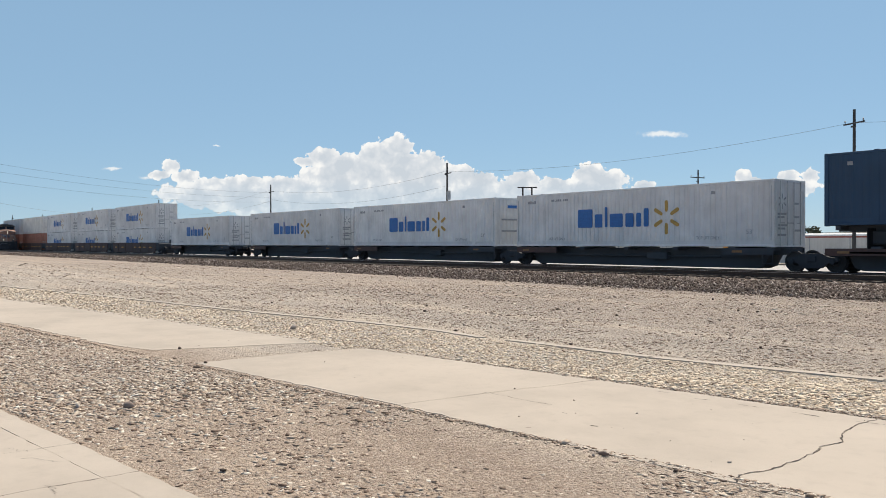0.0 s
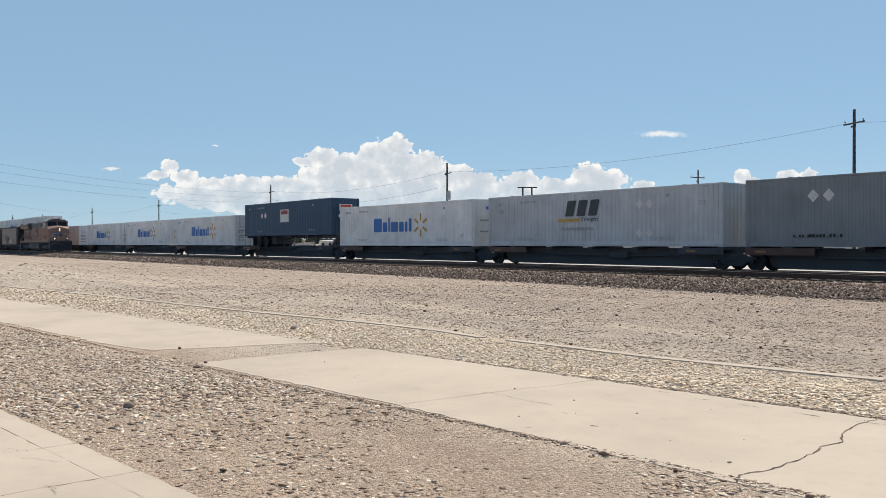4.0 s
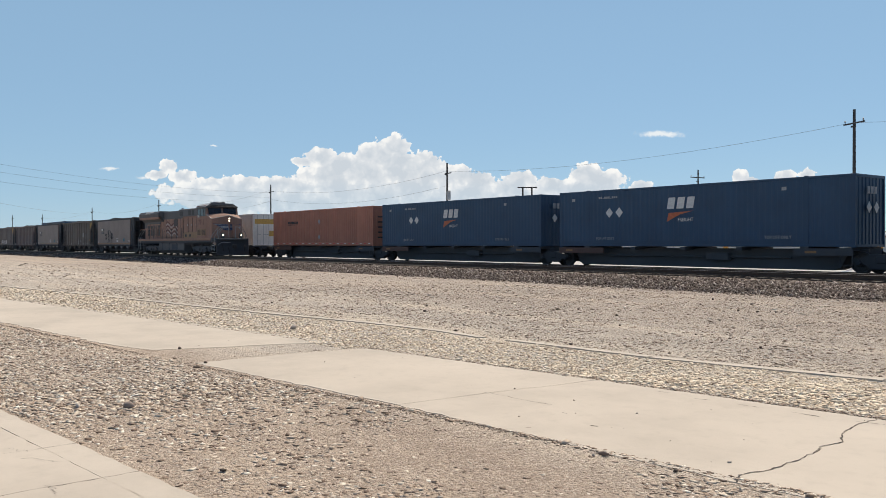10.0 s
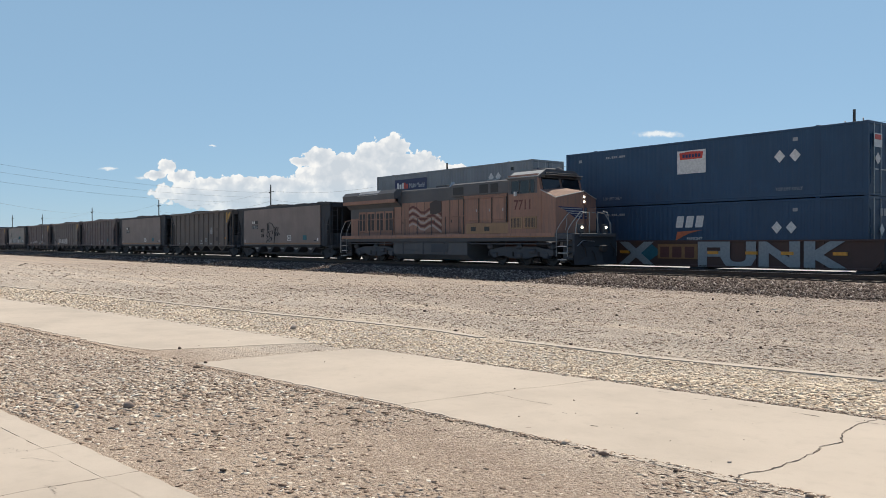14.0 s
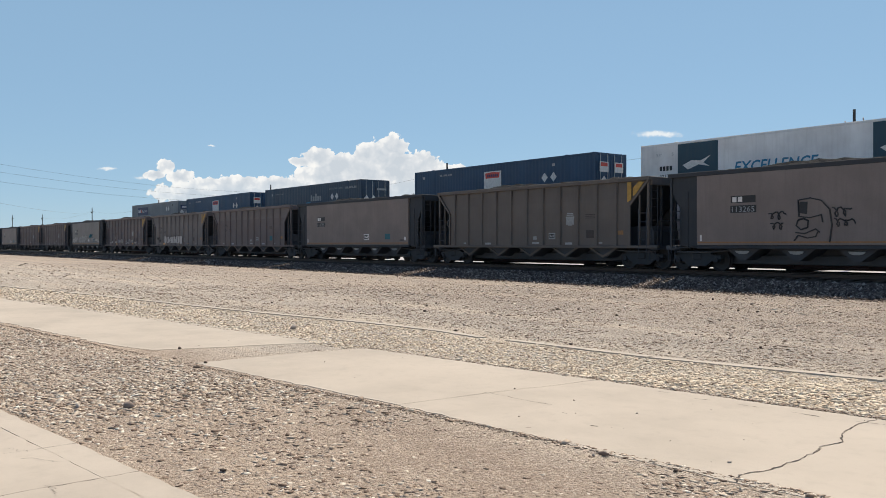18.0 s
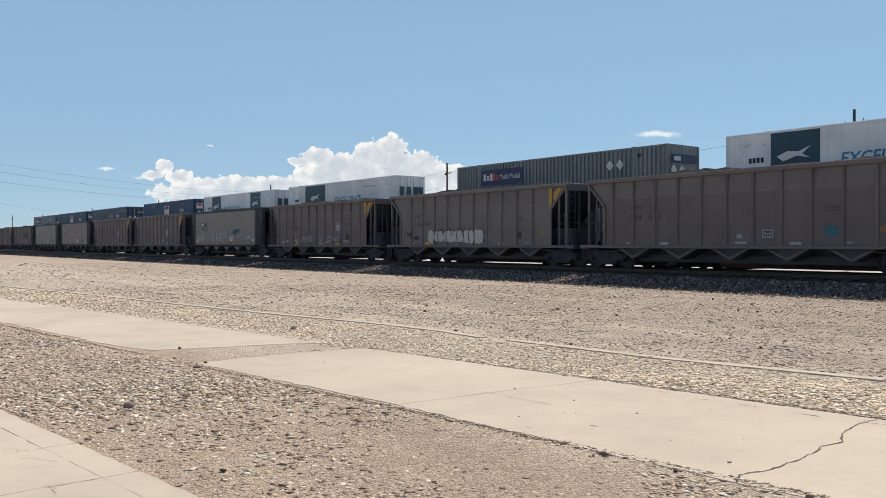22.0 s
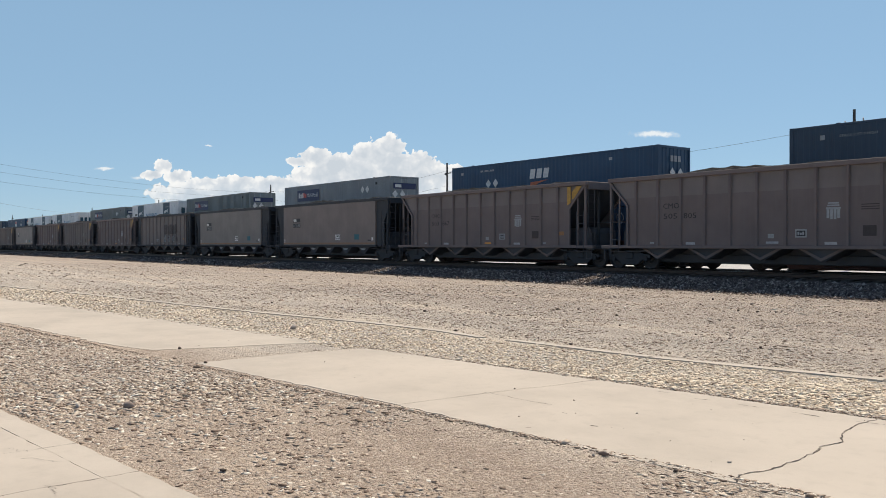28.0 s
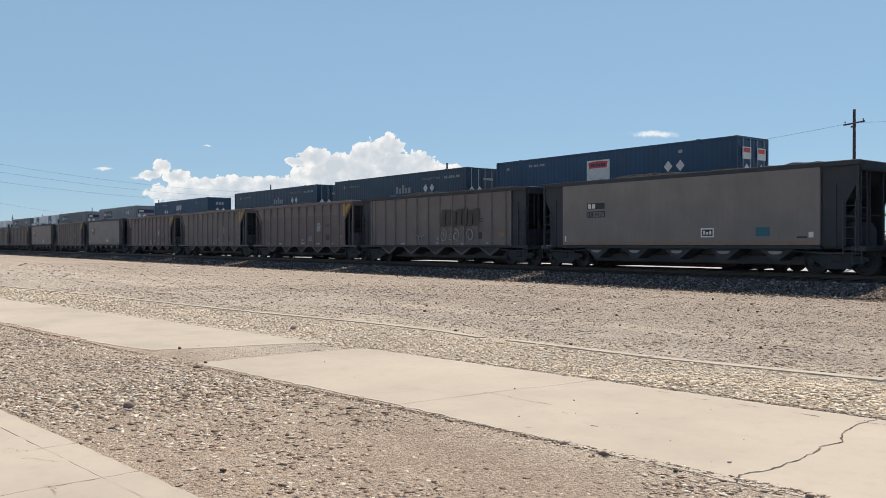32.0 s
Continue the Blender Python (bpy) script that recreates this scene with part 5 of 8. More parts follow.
def store_box(label, doors):
    """White box with a blue bar mark and a golden star."""
    b = make_container(WHITE, label, doors)
    # plain blue blocks of uneven height stand for the owner's mark
    x = -3.3
    for k, (w, h) in enumerate(((1.04, 0.98), (0.52, 0.70), (0.17, 1.06), (0.86, 0.70), (0.52, 0.70), (0.3, 0.70), (0.3, 0.92))):
        key = ("store_mark", k)
        if key not in BAR_CACHE:
            c = 0.05
            BAR_CACHE[key] = Shape().prism([(c, 0), (w - c, 0), (w, c), (w, h - c), (w - c, h), (c, h), (0, h - c), (0, c)], "y", -0.003, 0.003).mesh("owner_mark", MARK_BLUE)
        part("owner_mark", BAR_CACHE[key], MARK_BLUE, b, "plain blue mark", (x, SIDE - 0.005, 1.02))
        x += w + 0.17
    big_star(2.5, 1.45, b)
    small_print(b, MARK_GREY)
    diamond(-6.05, 2.15, 0.24, b, WHITE)
    diamond(-6.05, 0.85, 0.24, b, WHITE)
    bars(-7.0, 2.45, 0.45, 0.16, MARK_GREY, b, SIDE - 0.004, 3, (1, 0.7))
    for xx in (-8.0, 8.0):
        plate(xx - 0.012, xx + 0.012, 0.3, 2.7, MARK_GREY, b, SIDE - 0.003, "panel_edge")
    lettering("53'", 6.8, 0.6, 0.35, 0.2, MARK_GREY, b, SIDE - 0.004)
    if doors < 0:
        ey = CL + 0.012
        for i, z in enumerate((2.35, 1.6, 0.9)):
            part("end_marking", Shape().box(ey, ey + 0.004, -0.8 if i else -0.3, 0.8, z, z + (0.18 if not i else 0.1)), MARK_BLUE if not i else MARK_GREY, b)
    else:
        if ("store_end", 0) not in BAR_CACHE:
            sh = Shape()
            for k in range(6):
                a = math.pi / 2 + k * math.pi / 3
                c, s = math.cos(a), math.sin(a)
                line = [(-0.62 + r * c - w * s, 2.02 + r * s + w * c) for r, w in ((0.12, 0.03), (0.33, 0.04))] + [(-0.62 + r * c + w * s, 2.02 + r * s - w * c) for r, w in ((0.33, 0.04), (0.12, 0.03))]
                sh.prism(line, "x", CL - 0.019, CL - 0.015)
            for z, y0, y1 in ((1.42, -1.0, -0.3), (1.28, -1.0, -0.45), (0.92, -0.95, -0.2), (0.78, -0.95, -0.4), (0.5, -1.0, -0.3), (1.9, 0.4, 0.75), (1.3, 0.35, 0.8), (0.7, 0.4, 0.9)):
                sh.box(CL - 0.019, CL - 0.015, y0, y1, z, z + 0.09)
            BAR_CACHE[("store_end", 0)] = sh.mesh("end_marking", MARK_GREY)
        part("end_marking", BAR_CACHE[("store_end", 0)], MARK_GREY, b)
    return b


def parcel_box(color, label, doors=1, sign_x=-5.8, sign_w=3.75, dia_x=4.85):
    """Grey box with a dark blue sign."""
    b = make_container(color, label, doors)
    plate(sign_x, sign_x + sign_w, 1.66, 2.60, MARK_NAVY, b, SIDE - 0.004, "sign_panel", "dark blue sign panel")
    bars(sign_x + 0.25, 1.95, 0.85, 0.42, MARK_WHITE, b, SIDE - 0.012, 3, (1.0, 0.75, 1.0), "owner_mark")
    bars(sign_x + 1.08, 1.95, 0.5, 0.42, RED, b, SIDE - 0.012, 2, (1.0, 0.75), "owner_mark")
    lettering("Multi Modal", sign_x + 1.75, 1.98, 1.75, 0.32, MARK_WHITE, b, SIDE - 0.012)
    for dx in (-0.33, 0.33):
        diamond(dia_x + dx, 2.16, 0.25, b)
    bars(-5.9, 0.42, 1.1, 0.12, MARK_BLACK, b, SIDE - 0.004, 9, (1, 0.3, 1))
    bars(dia_x - 0.5, 0.42, 1.4, 0.14, MARK_BLACK, b, SIDE - 0.004, 10, (1, 1, 0.2))
    plate(6.3, 6.55, 2.45, 2.65, MARK_BLACK, b, SIDE - 0.004, "stencil_block")
    x = CL + 0.045
    part("end_sign", Shape().box(x, x + 0.005, -1.0, 1.0, 2.08, 2.5), MARK_NAVY, b, "dark blue end sign")
    part("end_mark", Shape().box(x + 0.006, x + 0.01, -0.85, -0.3, 2.18, 2.4), MARK_WHITE, b)
    for y in (-0.85, -0.2):
        part("placard", Shape().prism([(y - 0.25, 1.7), (y, 1.42), (y + 0.25, 1.7), (y, 1.98)], "x", x, x + 0.006), MARK_WHITE, b)
    return b


def freight_box(label, doors=-1, mark=True, upper=True):
    """Navy box with a white bar mark over an orange wedge."""
    b = make_container(NAVY, label, doors)
    x0, z0 = (-0.95, 1.85)
    if mark:
        bars(x0, z0, 1.5, 0.55, MARK_WHITE, b, SIDE - 0.004, 3, (1.0, 1.0, 1.0), "owner_mark", "white bar mark", lean=0.18)
        part("owner_mark", Shape().prism([(x0, z0 - 0.62), (x0 + 0.1, z0 - 0.2), (x0 + 1.5, z0 - 0.12), (x0 + 0.75, z0 - 0.28)], "y", SIDE - 0.008, SIDE - 0.002), ORANGE_RED, b, "orange-red wedge mark")
        lettering("FREIGHT", x0 + 0.65, z0 - 0.62, 0.85, 0.17, MARK_WHITE, b, SIDE - 0.004)
    dia = -4.25 if doors < 0 else 4.6
    for dx in (-0.33, 0.33):
        diamond(dia + dx, 1.78, 0.24, b)
    small_print(b, MARK_GREY)
    x = CL + 0.05
    for i in range(3):
        y0 = -0.4 + 0.3 * i
        part("end_mark", Shape().box(x, x + 0.005, y0, y0 + 0.22, 2.2, 2.5), MARK_GREY, b)
    for y in (-0.25, 0.4):
        part("placard", Shape().prism([(y - 0.22, 1.65), (y, 1.4), (y + 0.22, 1.65), (y, 1.9)], "x", x, x + 0.006), MARK_WHITE, b)
    return b


def sign_marks(b, x=-0.85, z=1.42, dia=4.75):
    """White poster panel with a red badge, on a navy box."""
    plate(x, x + 1.58, z, z + 1.1, MARK_WHITE, b, SIDE - 0.004, "sign_panel", "white sign panel")
    part("sign_badge", Shape().prism([(x + 0.16, z + 0.68), (x + 1.38, z + 0.68), (x + 1.45, z + 1.0), (x + 0.79, z + 1.05), (x + 0.12, z + 1.0)], "y", SIDE - 0.014, SIDE - 0.008), RED, b, "red badge")
    bars(x + 0.3, z + 0.76, 1.0, 0.17, MARK_NAVY, b, SIDE - 0.018, 6, (1, 0.9), "sign_mark")
    for dx in (-0.35, 0.35):
        diamond(dia + dx, 1.85, 0.25, b)


def sign_box(label, doors=1):
    b = make_container(NAVY, label, doors)
    sign_marks(b)
    small_print(b, MARK_GREY)
    x = CL + 0.045
    for y in (-0.95, 0.25):
        part("end_sign", Shape().box(x, x + 0.006, y, y + 0.7, 1.95, 2.5), MARK_WHITE, b)
        part("end_badge", Shape().box(x + 0.007, x + 0.011, y + 0.08, y + 0.62, 2.25, 2.45), RED, b)
        part("placard", Shape().prism([(y + 0.1, 1.5), (y + 0.35, 1.25), (y + 0.6, 1.5), (y + 0.35, 1.75)], "x", x, x + 0.006), MARK_WHITE, b)
    return b


def arrow_box(label):
    """Blue-black box with a pale bar mark and a blue swoosh."""
    b = make_container(DEEP, label, 1)
    bars(0.35, 1.62, 1.75, 0.62, MARK_PALE, b, SIDE - 0.004, 5, (0.8, 0.62, 0.95, 0.62, 0.62), "owner_mark", "pale bar mark")
    arc = [(-3.4 + 0.32 * i, SIDE - 0.006, 1.25 - 0.36 * math.sin(math.pi * i / 11) + 0.02 * i) for i in range(12)]
    part("swoosh_mark", Shape().pipe(arc, 0.06, 5), MARK_CYAN, b, "blue swoosh")
    part("swoosh_mark", Shape().prism([(-0.4, 1.55), (0.3, 1.6), (0.28, 1.0), (0.05, 1.02), (0.05, 1.38), (-0.45, 1.38)], "y", SIDE - 0.01, SIDE - 0.002), MARK_CYAN, b)
    for dx in (-0.36, 0.36):
        diamond(4.2 + dx, 1.85, 0.25, b)
    lettering("STACK JUST 3 HIGH", 3.4, 2.38, 2.0, 0.16, MARK_PALE, b, SIDE - 0.004)
    lettering("STACK JUST 3 HIGH", -6.0, 2.38, 1.5, 0.14, MARK_PALE, b, SIDE - 0.004)
    lettering("TOP LIFT ONLY", -5.5, 0.4, 1.3, 0.16, MARK_PALE, b, SIDE - 0.004)
    bars(5.9, 2.38, 1.6, 0.16, MARK_PALE, b, SIDE - 0.004, 9, (1, 1, 0.3, 1))
    plate(-6.8, -6.6, 2.36, 2.56, MARK_PALE, b, SIDE - 0.004, "stencil_block")
    x = CL + 0.045
    for y in (-0.85, -0.2):
        part("placard", Shape().prism([(y - 0.22, 1.55), (y, 1.3), (y + 0.22, 1.55), (y, 1.8)], "x", x, x + 0.006), MARK_WHITE, b)
    part("end_mark", Shape().box(x, x + 0.005, 0.1, 0.95, 2.2, 2.35), MARK_PALE, b)
    return b


def chill_box(label, two, code):
    """White refrigerated box with dark teal panels and a slogan."""
    b = make_container(WHITE, label, 1, True, MARK_BLACK if not two else None, reefer=True)
    panels = [(-5.15, -1.85)] if not two else [(-6.0, -3.75), (3.2, 5.35)]
    for a, c in panels:
        plate(a, c, 0.15, CH - 0.12, TEAL, b, SIDE + 0.012, "teal_panel", "dark teal panel")
        m = (a + c) / 2
        bars(m - 0.85, 0.95, 1.7, 0.5, MARK_WHITE, b, SIDE + 0.004, 4, (1.0, 1.0), "owner_mark")
        leap = [(m - 0.8, 1.85), (m - 0.3, 2.05), (m + 0.2, 2.0), (m + 0.75, 2.22), (m + 0.35, 1.9), (m + 0.7, 1.7), (m + 0.1, 1.82), (m - 0.5, 1.62)]
        part("leaping_mark", Shape().prism(leap, "y", SIDE + 0.001, SIDE + 0.006), MARK_WHITE, b, "pale leaping mark")
    lettering("EXCELLENCE", -0.3 if not two else -2.9, 1.3, 3.9, 0.5, MARK_CYAN, b, SIDE + 0.008, shear=0.18, bold=0.018)
    bars(-7.0, 1.65, 0.72, 0.22, MARK_BLACK, b, SIDE + 0.008, 4, (1,))
    lettering(code, -7.0, 1.25, 0.85, 0.22, MARK_BLACK, b, SIDE + 0.008)
    for x in (-7.2, -6.3, 5.9, 6.8):
        lettering("53'", x, 2.35, 0.3, 0.16, MARK_GREY, b, SIDE + 0.008)
    bars(4.0, 2.35, 1.5, 0.1, MARK_GREY, b, SIDE + 0.008, 10, (1, 0.5))
    x = CL + 0.045
    for y in (-0.95, -0.35, 0.25, 0.7):
        part("end_panel", Shape().box(x, x + 0.005, y, y + 0.4, 1.55, 2.2), TEAL, b)
    return b


# ---- freight cars of the stack train ----


def make_spine(length, double_left, label, bearers=(-7.9, -6.07, -3.0, 0.0, 3.0, 6.07, 7.9)):
    """A skeleton flat: a deep centre beam with cross-bearers on trucks."""
    h = length / 2
    car = thing("spine_car", label, "flat car", "cars of the stack train")
    part("centre_beam", Shape().prism([(-h + 1.55, 0.22), (-h + 1.3, 0.70), (-h + 0.4, 0.74), (-h + 0.4, 1.0), (h - 0.4, 1.0), (h - 0.4, 0.74), (h - 1.3, 0.70), (h - 1.55, 0.22), (h - 1.9, 0.10), (-h + 1.9, 0.10)], "y", -0.55, 0.55), BLACK, car)
    for x in bearers:
        part("cross_bearer", Shape().prism([(-1.3, 0.92), (1.3, 0.92), (1.3, 1.06), (0.6, 1.09), (-0.6, 1.09), (-1.3, 1.06)], "x", x - 0.14, x + 0.14), BLACK, car)
    for x in (-6.07, 6.07):
        for y in (-1.2, 1.2):
            part("container_pedestal", Shape().soft(x - 0.2, x + 0.2, y - 0.12, y + 0.12, 0.9, 1.1, 0.02), BLACK, car)
    for s in (-1, 1):
        ya, yb = sorted((1.28 * s, 1.33 * s))
        for x0, x1, m in ((-8.1, -4.9, RUST), (5.6, 8.1, BLACK)):
            part("side_board", Shape().box(x0, x1, ya, yb, 0.72, 1.02), m, car)
            part("reflector", Shape().box(x0 + 0.5, x0 + 1.0, ya - 0.004 if s < 0 else yb, ya if s < 0 else yb + 0.004, 0.82, 0.92), FADED_AMBER, car)
        part("side_pipe", Shape().rod((-5.0, 0.75 * s, 0.62), (5.2, 0.75 * s, 0.62), 0.05, 6), BLACK, car)
        part("tool_box", Shape().soft(1.0, 2.2, min(0.56 * s, 0.9 * s), max(0.56 * s, 0.9 * s), 0.45, 0.8, 0.03), BLACK, car)
        part("grab_iron", Shape().pipe([(7.6, 1.34 * s, 0.75), (7.6, 1.34 * s, 0.35), (8.1, 1.34 * s, 0.35), (8.1, 1.34 * s, 0.75)], 0.018, 5), BLACK, car)
    add_truck(car, -h if not double_left else -h + 1.5)
    return car


def make_well(label):
    """One well: deep side girders hung between end platforms."""
    car = thing("well_car", label, "well car", "cars of the stack train")
    for s in (-1, 1):
        near = s < 0
        ya, yb = sorted((1.36 * s, 1.42 * s))
        part("side_girder", Shape().prism([(-8.5, 0.62), (-8.1, 0.16), (8.1, 0.16), (8.5, 0.62), (8.5, 1.36), (-8.5, 1.36)], "y", ya, yb), RUST, car)
        ta, tb = sorted((1.34 * s, 1.5 * s))
        part("top_chord", Shape().soft(-8.55, 8.55, ta, tb, 1.30, 1.39, 0.015), RUST, car)
        part("bottom_chord", Shape().soft(-8.1, 8.1, ta, tb, 0.14, 0.24, 0.015), RUST, car)
        for x in (-6.1, -3.05, 0.0, 3.05, 6.1) if near else ():
            part("side_stiffener", Shape().box(x - 0.05, x + 0.05, min(1.42 * s, 1.47 * s), max(1.42 * s, 1.47 * s), 0.22, 1.32), RUST, car)
        for x in (-7.0, -4.2, 0.95, 2.88, 4.57, 6.82) if near else ():
            ra, rb = sorted((1.42 * s, 1.522 * s))
            part("reflector", Shape().box(x - 0.28, x + 0.28, ra, rb, 0.74, 0.88), AMBER, car, "amber reflective tape")
    for x in (-7.8, 0.0, 7.8):
        part("well_floor", Shape().box(x - 0.4, x + 0.4, -1.36, 1.36, 0.05, 0.13), BLACK, car)
    for e in (-1, 1):
        x0, x1 = sorted((e * 8.4, e * 9.5))
        part("end_platform", Shape().prism([(e * 8.4, 0.44), (e * 9.58, 0.5), (e * 9.58, 1.27), (e * 9.3, 1.34), (e * 8.4, 1.38)], "y", -1.38, 1.38), BLACK, car)
        part("draft_box", Shape().soft(min(e * 8.75, e * 9.55), max(e * 8.75, e * 9.55), -1.05, 1.05, 0.12, 0.5, 0.03), BLACK, car)
        part("end_ladder", ladder(e * 9.1, -1.42, 0.45, 1.3, 0.45, "x", 3), BLACK, car)
        part("brake_stand", Shape().soft(e * 9.0 - 0.12, e * 9.0 + 0.12, 0.1, 0.5, 1.2, 1.75, 0.04), BLACK, car)
        part("hand_rail", Shape().pipe([(e * 8.6, -1.3, 1.35), (e * 8.6, -1.3, 1.7), (e * 9.2, -1.3, 1.7), (e * 9.4, -1.3, 1.1)], 0.018, 5), STEEL, car)
    return car


def spray_word(words, x, z, w, h, parent, y, ink):
    lettering(words, x, z, w, h, ink, parent, y, "graffiti", "large sprayed block letters", bold=0.045)


# spine cars under the single boxes: centre at 16 s, fresh car on its left
SINGLES = [(-311.8, True), (-290.6, True), (-272.2, False), (-254.0, False), (-235.5, False), (-217.8, False), (-200.1, False), (-182.8, False),
           (-165.0, True), (-144.4, True), (-127.0, False), (-109.3, False), (-91.4, False)]
spine_masters = {}
for i, (x, fresh) in enumerate(SINGLES):
    key = fresh if x != -235.5 else "for the trailer"
    if key not in spine_masters:
        spine_masters[key] = make_spine(17.6, fresh, "black skeleton flat car with a deep centre beam", (-7.9, -6.07, -3.0, 0.0, 3.0, 6.07, 7.9) if x != -235.5 else (1.0, 4.0, 7.9))
        car = spine_masters[key]
    else:
        car = copy_thing(spine_masters[key], Matrix.Identity(4))
    car["last"] = 1 if i + 1 == len(SINGLES) or SINGLES[i + 1][1] else 0
    on_far(car, x)
for ob, x, z in FAR_THINGS:
    if ob["last"]:
        add_truck(ob, 7.3)
        part("coupler", COUPLER, WHEEL, ob, at=(8.6, 0, 0.84))
    del ob["last"]

# wells under the stacks: centre at 16 s, fresh car on its left
WELLS = [(-412.0, True), (-392.6, False), (-372.9, False), (-353.1, False), (-333.4, False), (-70.8, True), (-51.6, False), (-32.3, False), (-9.1, True), (10.2, False), (29.3, False),
         (52.6, True), (71.9, False), (91.1, False), (114.3, True), (137.8, True), (160.9, True), (180.1, False), (199.3, False), (222.6, True)]
well_master = make_well("rust-brown well car carrying stacked containers")
wells = []
for i, (x, fresh) in enumerate(WELLS):
    car = copy_thing(well_master, Matrix.Identity(4)) if i else well_master
    wells.append(on_far(car, x))
for i, (car, (x, fresh)) in enumerate(zip(wells, WELLS)):
    add_truck(car, -9.6 if not fresh else -9.0)
    if i + 1 == len(WELLS) or WELLS[i + 1][1]:
        add_truck(car, 9.0)
        part("coupler", COUPLER, WHEEL, car, at=(9.6, 0, 0.84))
# spray paint on the first wells behind the flats
yw = -1.5
w0 = wells[5]
spray_word("DOM", -7.6, 0.45, 1.95, 0.62, w0, yw, MARK_PALE)
for k, (x0, x1, z0, h) in enumerate(((-5.6, -4.6, 0.5, 0.6), (-4.7, -3.6, 0.75, 0.45), (-3.7, -2.4, 0.7, 0.4), (-5.4, -4.0, 0.35, 0.3))):
    tag_line(w0, x0, x1, z0, h, yw - 0.004, 20 + k, MARK_PALE, 0.018)
# one dark teal mass of swelling lobes with a pale rim and pale slits
LOBES = [(0.55, 0.66, 0.62), (1.45, 0.72, 0.70), (2.4, 0.66, 0.58), (3.3, 0.62, 0.55), (4.2, 0.74, 0.72), (5.0, 0.66, 0.56)]
for grow, y, ink, note in ((1.13, yw + 0.004, MARK_PALE, "pale rim of a sprayed piece"), (1.0, yw - 0.004, MARK_TEAL, "dark teal sprayed piece")):
    for k, (cx, rx, rz) in enumerate(LOBES):
        ring = []
        for i in range(20):
            a = 2 * math.pi * i / 20
            r = 1.0 + 0.10 * math.sin(3 * a + k * 1.9) + 0.05 * math.sin(5 * a + k)
            ring.append((cx + rx * grow * r * math.cos(a) + 0.18 * math.sin(a), max(0.15, min(1.34, 0.72 + rz * grow * r * math.sin(a)))))
        part("graffiti", Shape().prism(ring, "y", y - 0.002 - 0.0006 * k, y + 0.002), ink, w0, note)
for k, (cx, rx, rz) in enumerate(LOBES):
    arc = [(cx - 0.30 * rx + 0.42 * rx * math.cos(t) + 0.05 * k % 0.2, yw - 0.012, 0.66 + 0.72 * rz * math.sin(t)) for t in (-1.2 + 0.3 * i for i in range(8))]
    part("graffiti", Shape().pipe(arc, 0.034 + 0.012 * (k % 2), 4), MARK_PALE, w0, "pale slit in a sprayed piece")
w1 = wells[6]
spray_word("PHU", -8.72, 0.16, 4.0, 1.16, w1, yw, MARK_PALE)
part("graffiti", Shape().prism([(-9.4, 0.8), (-8.9, 1.05), (-8.6, 0.7), (-8.8, 0.3)], "y", yw + 0.006, yw + 0.01), MARK_TEAL, w1, "teal sprayed arrow")
spray_word("X", -4.64, 0.14, 2.34, 1.2, w1, yw, MARK_PALE)
part("graffiti", Shape().prism([(-2.7, 0.35), (-1.95, 0.8), (-2.5, 1.2), (-3.2, 0.75)], "y", yw + 0.006, yw + 0.01), MARK_TEAL, w1, "teal sprayed diamond")
plate(-2.15, 0.12, 0.5, 1.2, FADED_AMBER, w1, yw + 0.008, "owner_panel", "faded orange owner panel")
bars(-2.0, 0.56, 1.95, 0.52, FADED_RED, w1, yw, 3, (1,), "owner_mark")
spray_word("FUNK", 0.14, 0.12, 7.1, 1.2, w1, yw, MARK_PALE)

# ---- the load, front to back ----
ON_SPINE, LOW, HIGH = 1.06, 0.14, 3.13
for x, color, label in ((-412.0, ABF_GREY, "light grey shipping container on top of a stack"), (-392.6, CREAM, "pale beige shipping container on top of a stack")):
    on_far(make_container(ORANGE, "faded orange shipping container at the foot of a stack", 1), x, LOW)
    on_far(make_container(color, label, 1), x, HIGH)
for x in (-372.6, -352.8, -333.2):
    on_far(store_box("white container with blue bar mark on a stack", 1), x, LOW)
    on_far(store_box("white container with blue bar mark on a stack", 1), x, HIGH)
for x, doors in ((-311.8, 1), (-290.6, 1), (-272.2, -1), (-254.0, 1), (-217.9, -1)):
    on_far(store_box("white ribbed container with blue bars and golden star", doors), x, ON_SPINE)
box = make_container(ABF_GREY, "light grey ribbed container with dark slanted mark", -1)
bars(-1.72, 1.66, 2.3, 0.86, CHARCOAL, box, SIDE - 0.004, 3, (1,), "owner_mark", "dark slanted bar mark", lean=0.25)
part("owner_mark", Shape().prism([(-2.3, 1.36), (-0.7, 1.36), (-0.6, 1.54), (-2.2, 1.54)], "y", SIDE - 0.008, SIDE - 0.002), GOLD, box, "golden underline")
lettering("Freight", -0.5, 1.3, 1.2, 0.3, CHARCOAL, box, SIDE - 0.004)
bars(-2.0, 0.9, 2.3, 0.17, MARK_GREY, box, SIDE - 0.004, 12, (1, 0.8))
for z in (0.7, 2.15):
    for dx in (-0.3, 0.3):
        diamond(3.7 + dx, z, 0.22, box)
small_print(box, MARK_GREY)
lettering("53'", -7.1, 1.95, 0.4, 0.24, CHARCOAL, box, SIDE - 0.004)
lettering("53'", 6.9, 2.0, 0.4, 0.22, MARK_GREY, box, SIDE - 0.004)
on_far(box, -200.2, ON_SPINE)
on_far(parcel_box(GREY, "mid-grey container with dark blue sign, blind end back", -1, 1.15, 3.66, -4.7), -182.75, ON_SPINE)
box = make_container(CREAM, "pale grey ribbed container with yellow sign", 1)
plate(-5.16, -1.45, 2.07, 2.66, GOLD, box, SIDE - 0.004, "sign_panel", "yellow sign panel")
